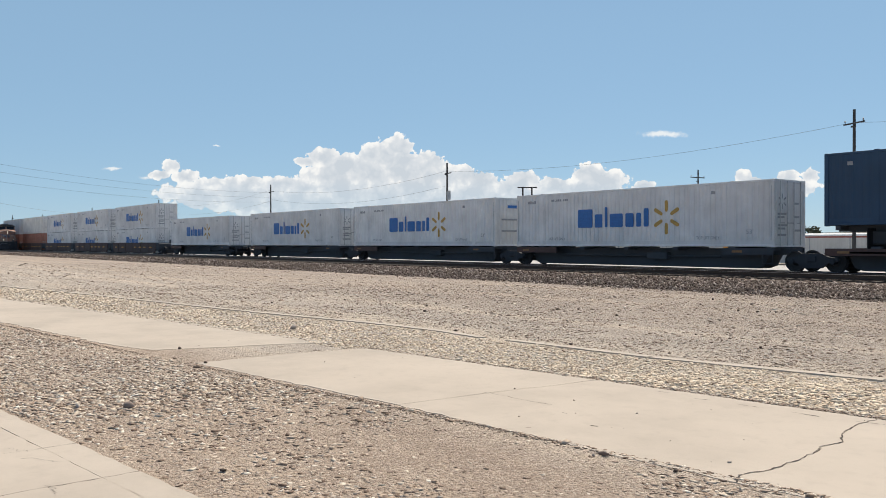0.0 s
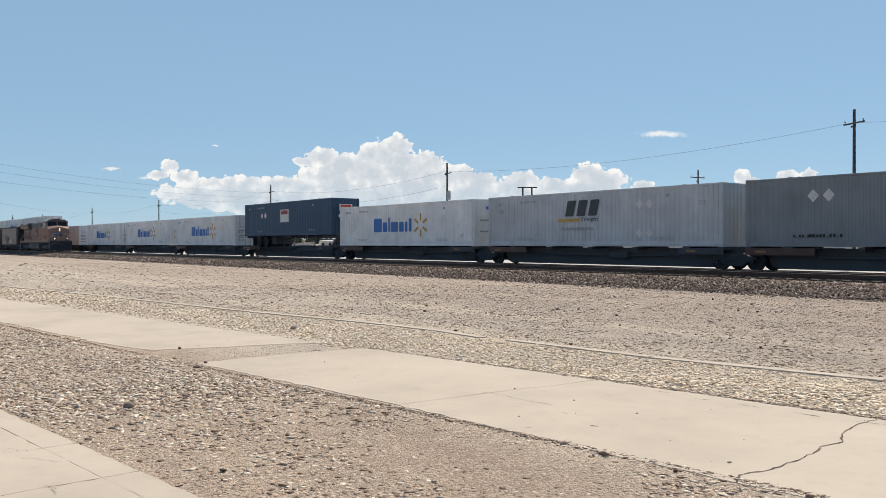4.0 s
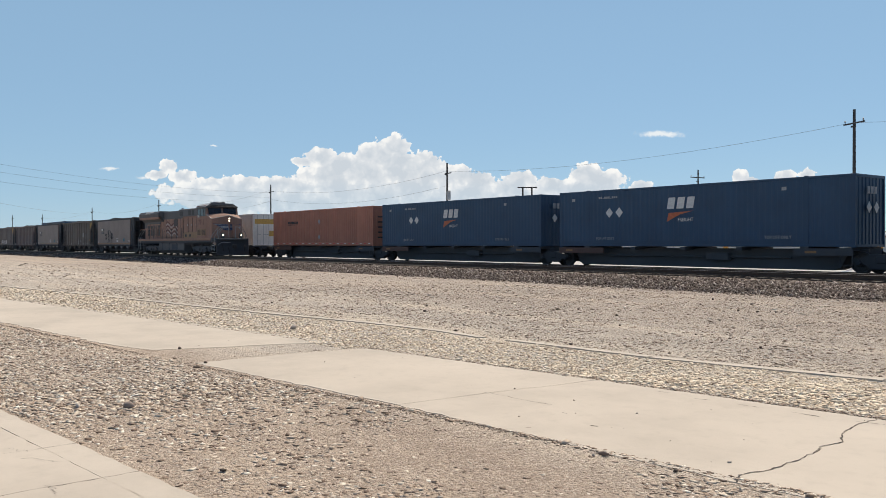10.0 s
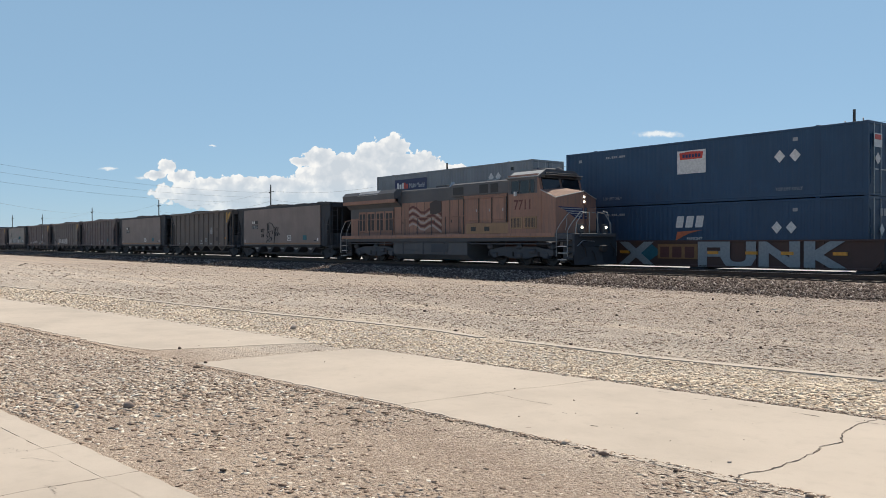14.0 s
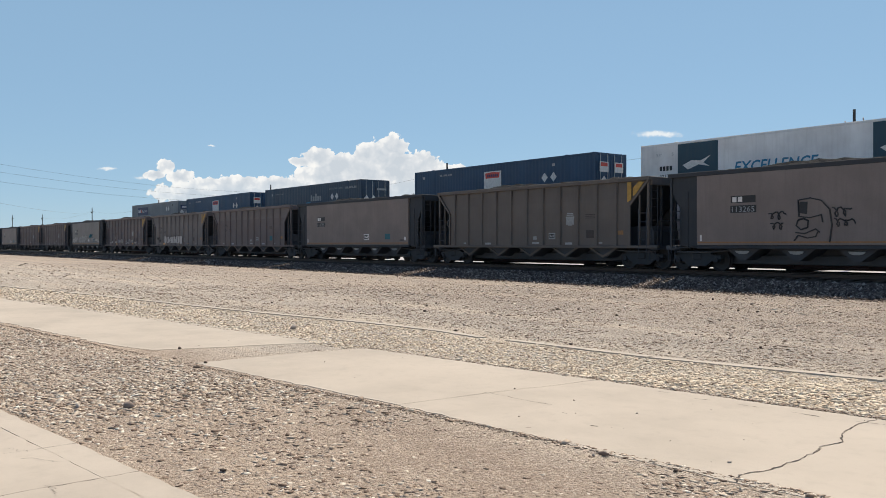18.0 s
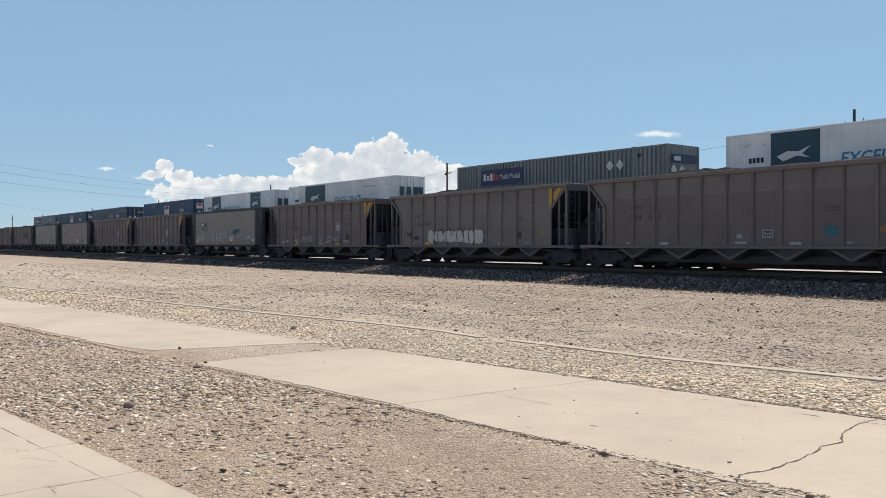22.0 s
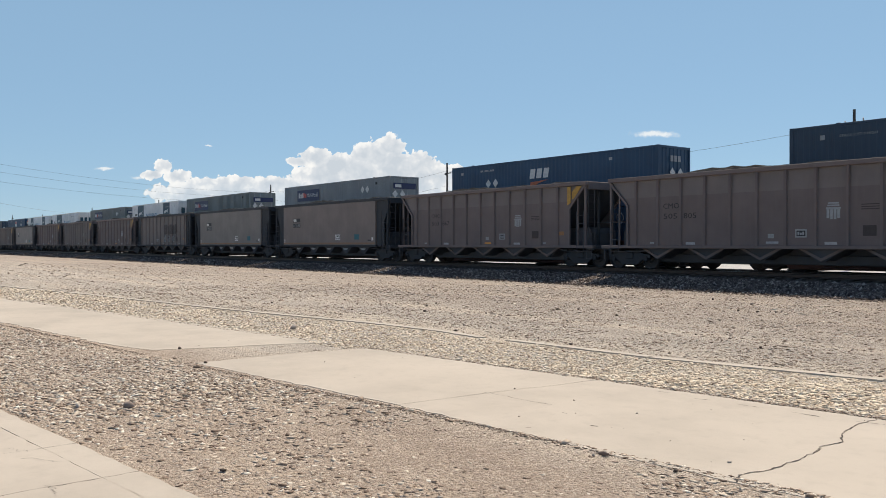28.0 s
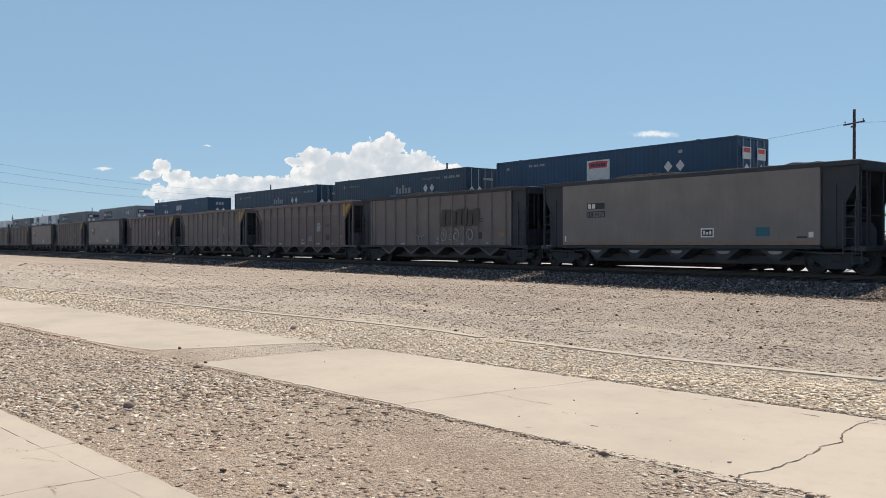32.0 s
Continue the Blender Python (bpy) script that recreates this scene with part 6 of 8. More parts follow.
part("sign_mark", Shape().prism([(-5.0, 2.13), (-4.5, 2.13), (-4.2, 2.38), (-1.9, 2.38), (-1.7, 2.58), (-4.9, 2.58)], "y", SIDE - 0.012, SIDE - 0.008), AMBER, box)
bars(-4.35, 2.18, 2.0, 0.36, MARK_BLACK, box, SIDE - 0.016, 6, (1,), "owner_mark")
lettering("Intermodal", -5.0, 1.46, 3.33, 0.5, MARK_GREEN, box, SIDE - 0.006, bold=0.03)
for z in (0.62, 2.15):
    diamond(0.2, z, 0.28, box, WHITE)
small_print(box, MARK_BLACK)
part("end_sign", Shape().box(CL + 0.045, CL + 0.05, -1.15, 1.15, 2.05, 2.5), GOLD, box, "yellow end sign")
part("end_label", Shape().box(CL + 0.045, CL + 0.05, 0.3, 0.8, 0.9, 1.4), GOLD, box)
on_far(box, -165.05, ON_SPINE)
box = make_container(ORANGE, "faded orange ribbed container on a flat car", -1)
bars(-5.3, 1.85, 1.75, 0.22, MARK_BLACK, box, SIDE - 0.004, 8, (1,), "owner_mark")
plate(-5.3, -3.55, 1.76, 1.80, MARK_BLACK, box, SIDE - 0.004, "stencil_line")
for z in (0.72, 1.98):
    diamond(0.1, z, 0.2, box, MARK_PALE)
for i in range(28):
    plate(-7.9 + 0.57 * i, -7.62 + 0.57 * i, 0.16, 0.21, MARK_WHITE if i % 2 else RED, box, SIDE - 0.004, "reflective_tape")
for i in range(5):
    part("end_mark", Shape().box(CL + 0.045, CL + 0.05, -0.9, 0.3 + 0.1 * i, 0.6 + 0.38 * i, 0.7 + 0.38 * i), FADED_DARK, box)
on_far(box, -144.55, ON_SPINE)
for x in (-127.0, -109.25, -91.4):
    on_far(freight_box("navy ribbed container with white bars and orange wedge", -1), x, ON_SPINE)
# stacks
on_far(parcel_box(GREY, "mid-grey container with dark blue sign on a stack", 1), -70.85, HIGH)
box = make_container(WHITE_DIRTY, "grimy white smooth container at the foot of a stack", 1, True)
bars(-2.0, 1.58, 2.3, 0.82, MARK_BLACK, box, SIDE + 0.008, 5, (1,), "owner_mark", "black block mark", widths=(1, 1, 0.6, 1.2, 1))
bars(0.45, 1.58, 1.3, 0.62, MARK_BLACK, box, SIDE + 0.008, 3, (1, 0.8), "owner_mark")
lettering("INTERMODAL", -2.64, 1.0, 4.9, 0.42, MARK_BLACK, box, SIDE + 0.008, bold=0.02)
lettering("53FT", 6.55, 1.75, 0.72, 0.24, MARK_BLACK, box, SIDE + 0.008)
lettering("XHC", 6.55, 1.35, 0.62, 0.24, MARK_BLACK, box, SIDE + 0.008)
bars(-7.4, 1.6, 0.7, 0.14, MARK_GREY, box, SIDE + 0.008, 8, (1,))
bars(-5.4, 2.55, 1.2, 0.1, MARK_BLACK, box, SIDE + 0.008, 10, (1,))
bars(4.0, 2.55, 1.4, 0.1, MARK_BLACK, box, SIDE + 0.008, 10, (1,))
on_far(box, -70.85, LOW)
on_far(sign_box("navy container with white sign panel on a stack"), -51.9, HIGH)
on_far(freight_box("navy container with white bars at the foot of a stack", 1), -51.9, LOW)
on_far(arrow_box("blue-black container with pale bars on a stack"), -32.35, HIGH)
on_far(make_container(NAVY, "navy container at the foot of a stack", 1), -32.35, LOW)
on_far(sign_box("navy container with white sign panel on a stack"), -9.15, HIGH)
on_far(chill_box("white refrigerated container with two dark teal panels", True, "321360"), 10.2, HIGH)
on_far(chill_box("white refrigerated container with one dark teal panel", False, "342838"), 29.3, HIGH)
on_far(parcel_box(GREY_OLIVE, "weathered grey-green container with dark blue sign", -1), 52.6, HIGH)
on_far(chill_box("white refrigerated container with two dark teal panels", True, "324286"), 72.1, HIGH)
on_far(parcel_box(GREY_OLIVE, "weathered grey-green container with dark blue sign", 1, -5.8, 3.7, 20.0), 91.0, HIGH)
on_far(parcel_box(GREY, "mid-grey container with dark blue sign on a stack", 1, -5.8, 3.75), 114.3, HIGH)
on_far(freight_box("navy container with white bars on top of a stack", -1), 137.8, HIGH)
on_far(arrow_box("blue-black container with pale bars on a stack"), 160.9, HIGH)
on_far(arrow_box("blue-black container with pale bars on a stack"), 180.1, HIGH)
on_far(sign_box("navy container with white sign panel on a stack"), 199.3, HIGH)
LOWER = [(-9.15, GREY), (10.2, WHITE_DIRTY), (29.3, NAVY), (52.6, WHITE_DIRTY), (72.1, GREY), (91.0, WHITE_DIRTY), (114.3, NAVY), (137.8, NAVY), (160.9, GREY), (180.1, WHITE_DIRTY), (199.3, NAVY)]
for x, m in LOWER:
    on_far(make_container(m, {"mid_grey_container_paint": "mid-grey", "grimy_white_paint": "grimy white", "navy_container_paint": "navy"}[m.name] + " container at the foot of a stack", 1), x, LOW)


def make_trailer():
    """A navy container riding on a road chassis, tied down on a flat car."""
    tr = make_container(NAVY, "navy container on a road chassis atop a flat car", -1)
    tr.name = "road_trailer"
    tagged(tr, category="trailer")
    sign_marks(tr, -0.78, 1.2, -4.1)
    small_print(tr, MARK_GREY)
    x = CL + 0.045
    part("end_sign", Shape().box(x, x + 0.006, -0.6, 0.6, 1.95, 2.5), MARK_WHITE, tr)
    part("end_badge", Shape().box(x + 0.007, x + 0.011, -0.5, 0.5, 2.25, 2.45), RED, tr)
    for y in (-0.5, 0.15):
        part("placard", Shape().prism([(y - 0.22, 1.55), (y, 1.3), (y + 0.22, 1.55), (y, 1.8)], "x", x, x + 0.006), MARK_WHITE, tr)
    for y in (-0.5, 0.5):
        part("chassis_rail", Shape().box(-7.9, 7.9, y - 0.08, y + 0.08, -0.22, 0.03), BLACK, tr)
    for xx in (-7.6, -5.0, -2.0, 1.0, 4.0, 7.4):
        part("chassis_bolster", Shape().box(xx - 0.1, xx + 0.1, -1.25, 1.25, -0.16, 0.02), BLACK, tr)
    for ax in (-5.25, -3.85):
        part("axle", Shape().rod((ax, -1.1, -0.52), (ax, 1.1, -0.52), 0.07, 8), BLACK, tr)
        for y in (-1.05, 1.05):
            s = Shape().lathe([(0.0, -0.17), (0.28, -0.16), (0.30, -0.2), (0.47, -0.18), (0.5, -0.12), (0.5, 0.12), (0.47, 0.18), (0.3, 0.2), (0.0, 0.16)], 20)
            part("tyre", s, RUBBER, tr, "black double road tyre", at=(ax, y, -0.52))
    part("suspension_frame", Shape().soft(-6.5, -2.45, -0.85, 0.85, -0.75, -0.2, 0.05), BLACK, tr)
    part("mud_flap", Shape().box(-6.45, -6.4, -1.25, 1.25, -0.95, -0.1), RUBBER, tr)
    for y in (-1.0, 1.0):
        part("landing_leg", Shape().box(5.15, 5.32, y - 0.09, y + 0.09, -0.75, 0.0), BLACK, tr)
        part("leg_brace", Shape().rod((5.24, y, -0.6), (4.3, y * 0.5, -0.12), 0.04, 5), BLACK, tr)
    part("leg_axle", Shape().rod((5.24, -1.0, -0.35), (5.24, 1.0, -0.35), 0.04, 6), BLACK, tr)
    return tr


on_far(make_trailer(), -235.5, 1.93)
stand = FAR_THINGS[4][0]
part("hitch_stand", Shape().prism([(6.3, 1.0), (6.7, 1.0), (7.75, 1.66), (7.75, 1.78), (7.3, 1.78)], "y", -0.35, -0.2).prism([(7.5, 1.0), (7.75, 1.0), (7.85, 1.75), (7.6, 1.75)], "y", -0.4, 0.4), BLACK, stand, "raised trailer hitch")
for y in (-1.0, 1.0):
    part("wheel_deck", Shape().box(-7.6, 1.2, y - 0.33, y + 0.33, 0.82, 0.89), BLACK, stand)

# ---- the locomotive ----


def six_wheel_truck(loco, x):
    frame_side = [(-2.35, 0.55), (-2.35, 0.78), (-1.2, 0.95), (1.2, 0.95), (2.35, 0.78), (2.35, 0.55), (1.9, 0.42), (1.2, 0.5), (0.6, 0.36), (-0.6, 0.36), (-1.2, 0.5), (-1.9, 0.42)]
    tr = part("truck", Shape().soft(-1.6, 1.6, -0.7, 0.7, 0.5, 0.95, 0.04), BLACK, loco, "dusty black six-wheel truck", (x, 0, 0))
    for y in (-1.12, 1.12):
        part("side_frame", Shape().prism(frame_side, "y", y - 0.1, y + 0.1), BLACK, tr)
        for dx in (-1.85, 0.0, 1.85):
            part("journal_box", Shape().soft(dx - 0.19, dx + 0.19, y - 0.19, y + 0.19, 0.36, 0.66, 0.05), BLACK, tr)
            part("spring", SPRING, WHEEL, tr, at=(dx - 0.5, y * 1.08, 0.2))
        part("brake_cylinder", Shape().lathe([(0.0, -0.22), (0.12, -0.2), (0.12, 0.2), (0.0, 0.22)], 10, "x"), BLACK, tr, at=(0.95, y * 1.1, 0.72))
    for dx in (-1.85, 0.0, 1.85):
        part("wheelset", WHEELSET, WHEEL, tr, at=(dx, 0, WR))


def make_loco():
    lo = thing("diesel_locomotive", "dusty orange and grey diesel road locomotive with lit headlights", "locomotive")
    H = 1.42
    # frame, walkway, tank
    part("frame", Shape().soft(-10.4, 10.2, -1.5, 1.5, 1.22, 1.60, 0.03), BLACK, lo)
    for s in (-1, 1):
        part("walkway_edge", Shape().box(-10.3, 9.3, min(1.5 * s, 1.55 * s), max(1.5 * s, 1.55 * s), 1.42, 1.63), LOCO_ORANGE, lo)
        part("sill_stripe", Shape().box(-10.3, 9.3, min(1.551 * s, 1.556 * s), max(1.551 * s, 1.556 * s), 1.45, 1.48), FADED_AMBER, lo, "reflective sill stripe")
        part("air_reservoir", Shape().lathe([(0, -1.4), (0.2, -1.36), (0.22, -1.2), (0.22, 1.2), (0.2, 1.36), (0, 1.4)], 12, "x"), LOCO_GREY, lo, at=(-2.0, 1.15 * s, 1.05))
        part("tank_ridge", Shape().soft(-3.8, 1.0, min(1.3 * s, 1.42 * s), max(1.3 * s, 1.42 * s), 0.72, 1.12, 0.03), LOCO_GREY, lo)
    part("fuel_tank", Shape().prism([(-1.1, 0.22), (1.1, 0.22), (1.4, 0.5), (1.4, 1.22), (-1.4, 1.22), (-1.4, 0.5)], "x", -4.4, 2.6), LOCO_GREY, lo, "dusty grey fuel tank")
    # long hood: radiator end, engine room, equipment cabinet
    part("engine_hood", Shape().prism([(-0.95, 1.6), (0.95, 1.6), (0.95, 4.05), (0.72, 4.3), (-0.72, 4.3), (-0.95, 4.05)], "x", -5.0, 2.2), LOCO_ORANGE, lo)
    part("hood_roof", Shape().prism([(-0.99, 3.70), (0.99, 3.70), (0.99, 4.28), (0.9, 4.35), (-0.9, 4.35), (-0.99, 4.28)], "x", -4.4, 5.6), LOCO_GREY, lo, "dark grey hood roof")
    part("radiator_screen", Shape().box(-10.02, -5.0, -1.012, -1.002, 2.75, 3.36), LOCO_GREY, lo, "dark dusty radiator screen")
    part("blower_cabinet", Shape().prism([(-1.32, 1.6), (1.32, 1.6), (1.32, 3.72), (-1.32, 3.72)], "x", 2.2, 5.7), LOCO_ORANGE, lo)
    part("brake_grid_housing", Shape().prism([(-1.36, 3.7), (1.36, 3.7), (1.38, 3.8), (1.38, 4.34), (1.2, 4.42), (-1.2, 4.42), (-1.38, 4.34), (-1.38, 3.8)], "x", 1.2, 5.95), LOCO_GREY, lo)
    part("radiator_base", Shape().prism([(-1.0, 1.6), (1.0, 1.6), (1.0, 3.6), (-1.0, 3.6)], "x", -10.0, -5.0), LOCO_ORANGE, lo)
    wing = [(-1.0, 3.35), (1.0, 3.35), (1.5, 3.85), (1.55, 4.2), (1.3, 4.42), (-1.3, 4.42), (-1.55, 4.2), (-1.5, 3.85)]
    part("radiator_wing", Shape().prism(wing, "x", -10.2, -4.2), LOCO_GREY, lo, "flared dark radiator wings")
    for s in (-1, 1):
        # the slope is painted pale where the sun strikes it
        part("radiator_panel", Shape().add([(-8.3, 1.56 * s, 4.18), (-6.0, 1.56 * s, 4.18), (-6.0, 1.3 * s, 4.44), (-8.3, 1.3 * s, 4.44), (-8.3, 1.5 * s, 4.12), (-6.0, 1.5 * s, 4.12), (-6.0, 1.26 * s, 4.4), (-8.3, 1.26 * s, 4.4)],
                                               [(0, 1, 2, 3), (4, 5, 6, 7), (0, 1, 5, 4), (1, 2, 6, 5), (2, 3, 7, 6), (3, 0, 4, 7)]), LOCO_PALE, lo, "pale slanting radiator shutter")
        part("wing_stripe", Shape().prism([(-10.2, 3.62), (-4.2, 3.62), (-4.2, 3.84), (-10.2, 3.84)], "y", min(1.24 * s, 1.5 * s), max(1.24 * s, 1.5 * s)), LOCO_ORANGE, lo)
        # louvred doors at the radiator end
        for i in range(4):
            x = -9.0 + 1.02 * i
            door = part("hood_door", Shape().soft(x, x + 0.92, min(1.0 * s, 1.04 * s), max(1.0 * s, 1.04 * s), 1.85, 3.15, 0.015), LOCO_ORANGE, lo)
            part("grille", Shape().box(x + 0.12, x + 0.40, min(1.041 * s, 1.05 * s), max(1.041 * s, 1.05 * s), 1.95, 3.02), MARK_BLACK, door)
            part("grille", Shape().box(x + 0.52, x + 0.80, min(1.041 * s, 1.05 * s), max(1.041 * s, 1.05 * s), 1.95, 3.02), MARK_BLACK, door)
        for i in range(9):
            x = -4.95 + 0.79 * i
            part("hood_door", Shape().soft(x, x + 0.75, min(0.95 * s, 0.985 * s), max(0.95 * s, 0.985 * s), 1.75, 3.68, 0.012), LOCO_ORANGE, lo)
        for x0, x1, z0, z1 in ((1.35, 2.25, 3.78, 4.2), (3.6, 4.3, 3.78, 4.25), (4.5, 5.1, 3.78, 4.25)):
            part("roof_grille", Shape().box(x0, x1, min(1.36 * s, 1.386 * s), max(1.36 * s, 1.386 * s), z0, z1), MARK_BLACK, lo)
        for x0 in (2.5, 3.55, 4.6):
            dr = part("cabinet_door", Shape().soft(x0, x0 + 0.95, min(1.32 * s, 1.35 * s), max(1.32 * s, 1.35 * s), 2.35, 3.5, 0.012), LOCO_ORANGE, lo)
            part("latch", Shape().box(x0 + 0.8, x0 + 0.86, min(1.351 * s, 1.37 * s), max(1.351 * s, 1.37 * s), 2.8, 2.95), STEEL, dr)
        part("battery_box", Shape().soft(2.6, 6.2, min(1.32 * s, 1.47 * s), max(1.32 * s, 1.47 * s), 1.62, 2.2, 0.02), YELLOW_DUST, lo)
        for x0 in (3.0, 4.1):
            part("battery_vent", Shape().box(x0, x0 + 0.4, min(1.471 * s, 1.478 * s), max(1.471 * s, 1.478 * s), 1.78, 2.0), MARK_BLACK, lo)
    part("exhaust_stack", Shape().soft(-1.6, -0.5, -0.35, 0.35, 4.3, 4.52, 0.03), BLACK, lo)
    part("horn", Shape().pipe([(3.0, -0.25, 4.55), (3.45, -0.25, 4.6)], 0.05, 8).pipe([(3.0, 0.1, 4.55), (3.5, 0.1, 4.62)], 0.05, 8).box(2.95, 3.05, -0.3, 0.2, 4.4, 4.55), STEEL, lo)
    part("air_conditioner", Shape().soft(6.3, 7.4, -0.5, 0.5, 4.7, 4.9, 0.05), LOCO_GREY, lo)
    part("antenna_dome", Shape().lathe([(0.0, 4.95), (0.12, 4.92), (0.18, 4.84), (0.18, 4.72)], 12, "z"), LOCO_GREY, lo, at=(7.5, 0.3, 0))
    # cab with windows let into its walls
    cab = part("cab", Shape().prism([(5.7, 1.6), (8.05, 1.6), (8.05, 3.62), (7.8, 4.55), (5.7, 4.55)], "y", -1.48, 1.48), LOCO_ORANGE, lo)
    part("cab_roof", Shape().prism([(-1.52, 4.43), (-1.0, 4.76), (1.0, 4.76), (1.52, 4.43), (1.52, 4.36), (-1.52, 4.36)], "x", 5.65, 7.95), LOCO_GREY, cab, "dark grey cab roof")
    for s in (-1, 1):
        # pale colour stands for sun on the tilted roof edge
        part("roof_panel", Shape().add([(5.7, 1.535 * s, 4.425), (7.9, 1.535 * s, 4.425), (7.9, 1.06 * s, 4.74), (5.7, 1.06 * s, 4.74), (5.7, 1.5 * s, 4.39), (7.9, 1.5 * s, 4.39), (7.9, 1.04 * s, 4.71), (5.7, 1.04 * s, 4.71)],
                                           [(0, 1, 2, 3), (4, 5, 6, 7), (0, 1, 5, 4), (1, 2, 6, 5), (2, 3, 7, 6), (3, 0, 4, 7)]), LOCO_PALE, cab, "sunlit pale roof edge")
        part("cab_upper_band", Shape().box(5.72, 7.8, min(1.481 * s, 1.487 * s), max(1.481 * s, 1.487 * s), 3.6, 4.36), LOCO_GREY, cab)
        for x0, x1 in ((5.95, 6.55), (6.6, 7.25), (7.32, 7.62)):
            w = part("side_window", Shape().box(x0, x1, min(1.49 * s, 1.5 * s), max(1.49 * s, 1.5 * s), 3.62, 4.26), GLASS_DARK, cab, "dark sliding cab window")
            part("window_frame", Shape().pipe([(x0, 1.5 * s, 3.62), (x1, 1.5 * s, 3.62), (x1, 1.5 * s, 4.26), (x0, 1.5 * s, 4.26), (x0, 1.5 * s, 3.62)], 0.018, 4), LOCO_GREY, w)
        part("mirror", Shape().box(6.25, 6.37, min(1.5 * s, 1.62 * s), max(1.5 * s, 1.62 * s), 3.5, 3.72), MARK_WHITE, cab)
    for y0, y1 in ((-1.3, -0.1), (0.1, 1.3)):
        part("windshield", Shape().add([(8.02, y0, 3.72), (8.02, y1, 3.72), (7.86, y1, 4.34), (7.86, y0, 4.34), (8.06, y0, 3.72), (8.06, y1, 3.72), (7.9, y1, 4.34), (7.9, y0, 4.34)],
                                       [(0, 1, 2, 3), (4, 5, 6, 7), (0, 1, 5, 4), (1, 2, 6, 5), (2, 3, 7, 6), (3, 0, 4, 7)]), GLASS_DARK, cab, "dark windshield pane")
    part("number_board", Shape().soft(7.88, 8.0, -1.1, 1.1, 4.38, 4.62, 0.02), MARK_BLACK, cab)
    part("windshield_surround", Shape().prism([(8.045, 3.6), (8.055, 3.6), (7.835, 4.42), (7.825, 4.42)], "y", -1.46, 1.46), LOCO_GREY, cab, "dark grey windshield surround")
    lettering("7711", 6.14, 2.8, 1.18, 0.5, FADED_RED, cab, -1.49, bold=0.015)
    for x in (5.85, 6.85):
        vent = part("cab_vent", Shape().soft(x, x + 0.92, -1.51, -1.483, 1.85, 2.45, 0.01), YELLOW_DUST, cab, "dusty yellow louvred vent")
        for i in range(7):
            part("vent_slat", Shape().box(x + 0.1 + 0.105 * i, x + 0.15 + 0.105 * i, -1.516, -1.511, 1.92, 2.38), FADED_DARK, vent)
    # low nose: upright sides, a front that comes to a shallow ridge, and a lid of two sunlit planes
    v = [(8.0, -1.46, 1.6), (8.97, -1.42, 1.6), (9.47, 0, 1.6), (8.97, 1.42, 1.6), (8.0, 1.46, 1.6), (8.0, -1.46, 3.72), (8.97, -1.42, 3.31), (9.47, 0, 3.62), (8.97, 1.42, 3.31), (8.0, 1.46, 3.72)]
    part("nose", Shape().add(v, [(0, 1, 6, 5), (1, 2, 7, 6), (2, 3, 8, 7), (3, 4, 9, 8), (4, 3, 2, 1, 0), (0, 5, 9, 4), (5, 6, 7, 9), (9, 7, 8)]), LOCO_ORANGE, lo, "dusty orange low nose")
    for side in (-1, 1):
        o = [Vector((8.02, 1.47 * side, 3.735)), Vector((8.99, 1.43 * side, 3.325)), Vector((9.49, 0, 3.635)), Vector((8.02, 0, 3.9))]
        part("nose_lid", Shape().add(o + [p - Vector((0, 0, 0.03)) for p in o], [(0, 1, 2, 3), (4, 5, 6, 7), (0, 1, 5, 4), (1, 2, 6, 5), (2, 3, 7, 6), (3, 0, 4, 7)]), LOCO_ORANGE, lo, "sunlit plane of the nose lid")
    # pale rods imitate the gleam of light along the lid's edges
    part("nose_trim", Shape().pipe([(8.02, -1.475, 3.735), (8.99, -1.435, 3.325), (9.49, 0, 3.64), (8.99, 1.435, 3.325)], 0.028, 5), LOCO_PALE, lo, "painted gleam along the nose edge")
    part("nose_door", Shape().soft(9.1, 9.42, 0.35, 0.95, 1.7, 2.85, 0.01), LOCO_ORANGE, lo)
    # plain wing-shaped mark on each half of the nose
    for s in (-1, 1):
        def on_front(u, z, off=0.012):
            return (9.47 - 0.5 * u / 1.42 + off, u * s, z)
        o = [(0.06, 2.3), (0.4, 2.32), (0.95, 2.72), (1.32, 2.9), (0.06, 2.84)]
        part("wing_mark", Shape().add([on_front(u, z) for u, z in o] + [on_front(u, z, 0.002) for u, z in o], [(0, 1, 2, 3, 4), (5, 6, 7, 8, 9), (0, 1, 6, 5), (1, 2, 7, 6), (2, 3, 8, 7), (3, 4, 9, 8), (4, 0, 5, 9)]), MARK_NAVY, lo, "navy wing mark")
        for i in range(4):
            o = [(0.1, 2.4 + 0.12 * i), (0.42 + 0.24 * i, 2.42 + 0.125 * i), (0.46 + 0.24 * i, 2.46 + 0.125 * i), (0.1, 2.44 + 0.12 * i)]
            part("wing_mark", Shape().add([on_front(u, z, 0.02) for u, z in o] + [on_front(u, z, 0.014) for u, z in o], [(0, 1, 2, 3), (4, 5, 6, 7), (0, 1, 5, 4), (1, 2, 6, 5), (2, 3, 7, 6), (3, 0, 4, 7)]), MARK_PALE, lo, "pale feather stripe")
    lens = Shape().lathe([(0.0, 0.04), (0.05, 0.033), (0.062, 0.0), (0.062, -0.06)], 14, "x").mesh("headlight", LAMP)
    shell = Shape().soft(9.36, 9.5, -0.17, 0.17, 2.98, 3.5, 0.03)
    part("headlight_housing", shell, LOCO_ORANGE, lo)
    for z in (3.13, 3.36):
        part("headlight", lens, LAMP, lo, "lit white headlight", (9.5, 0, z))
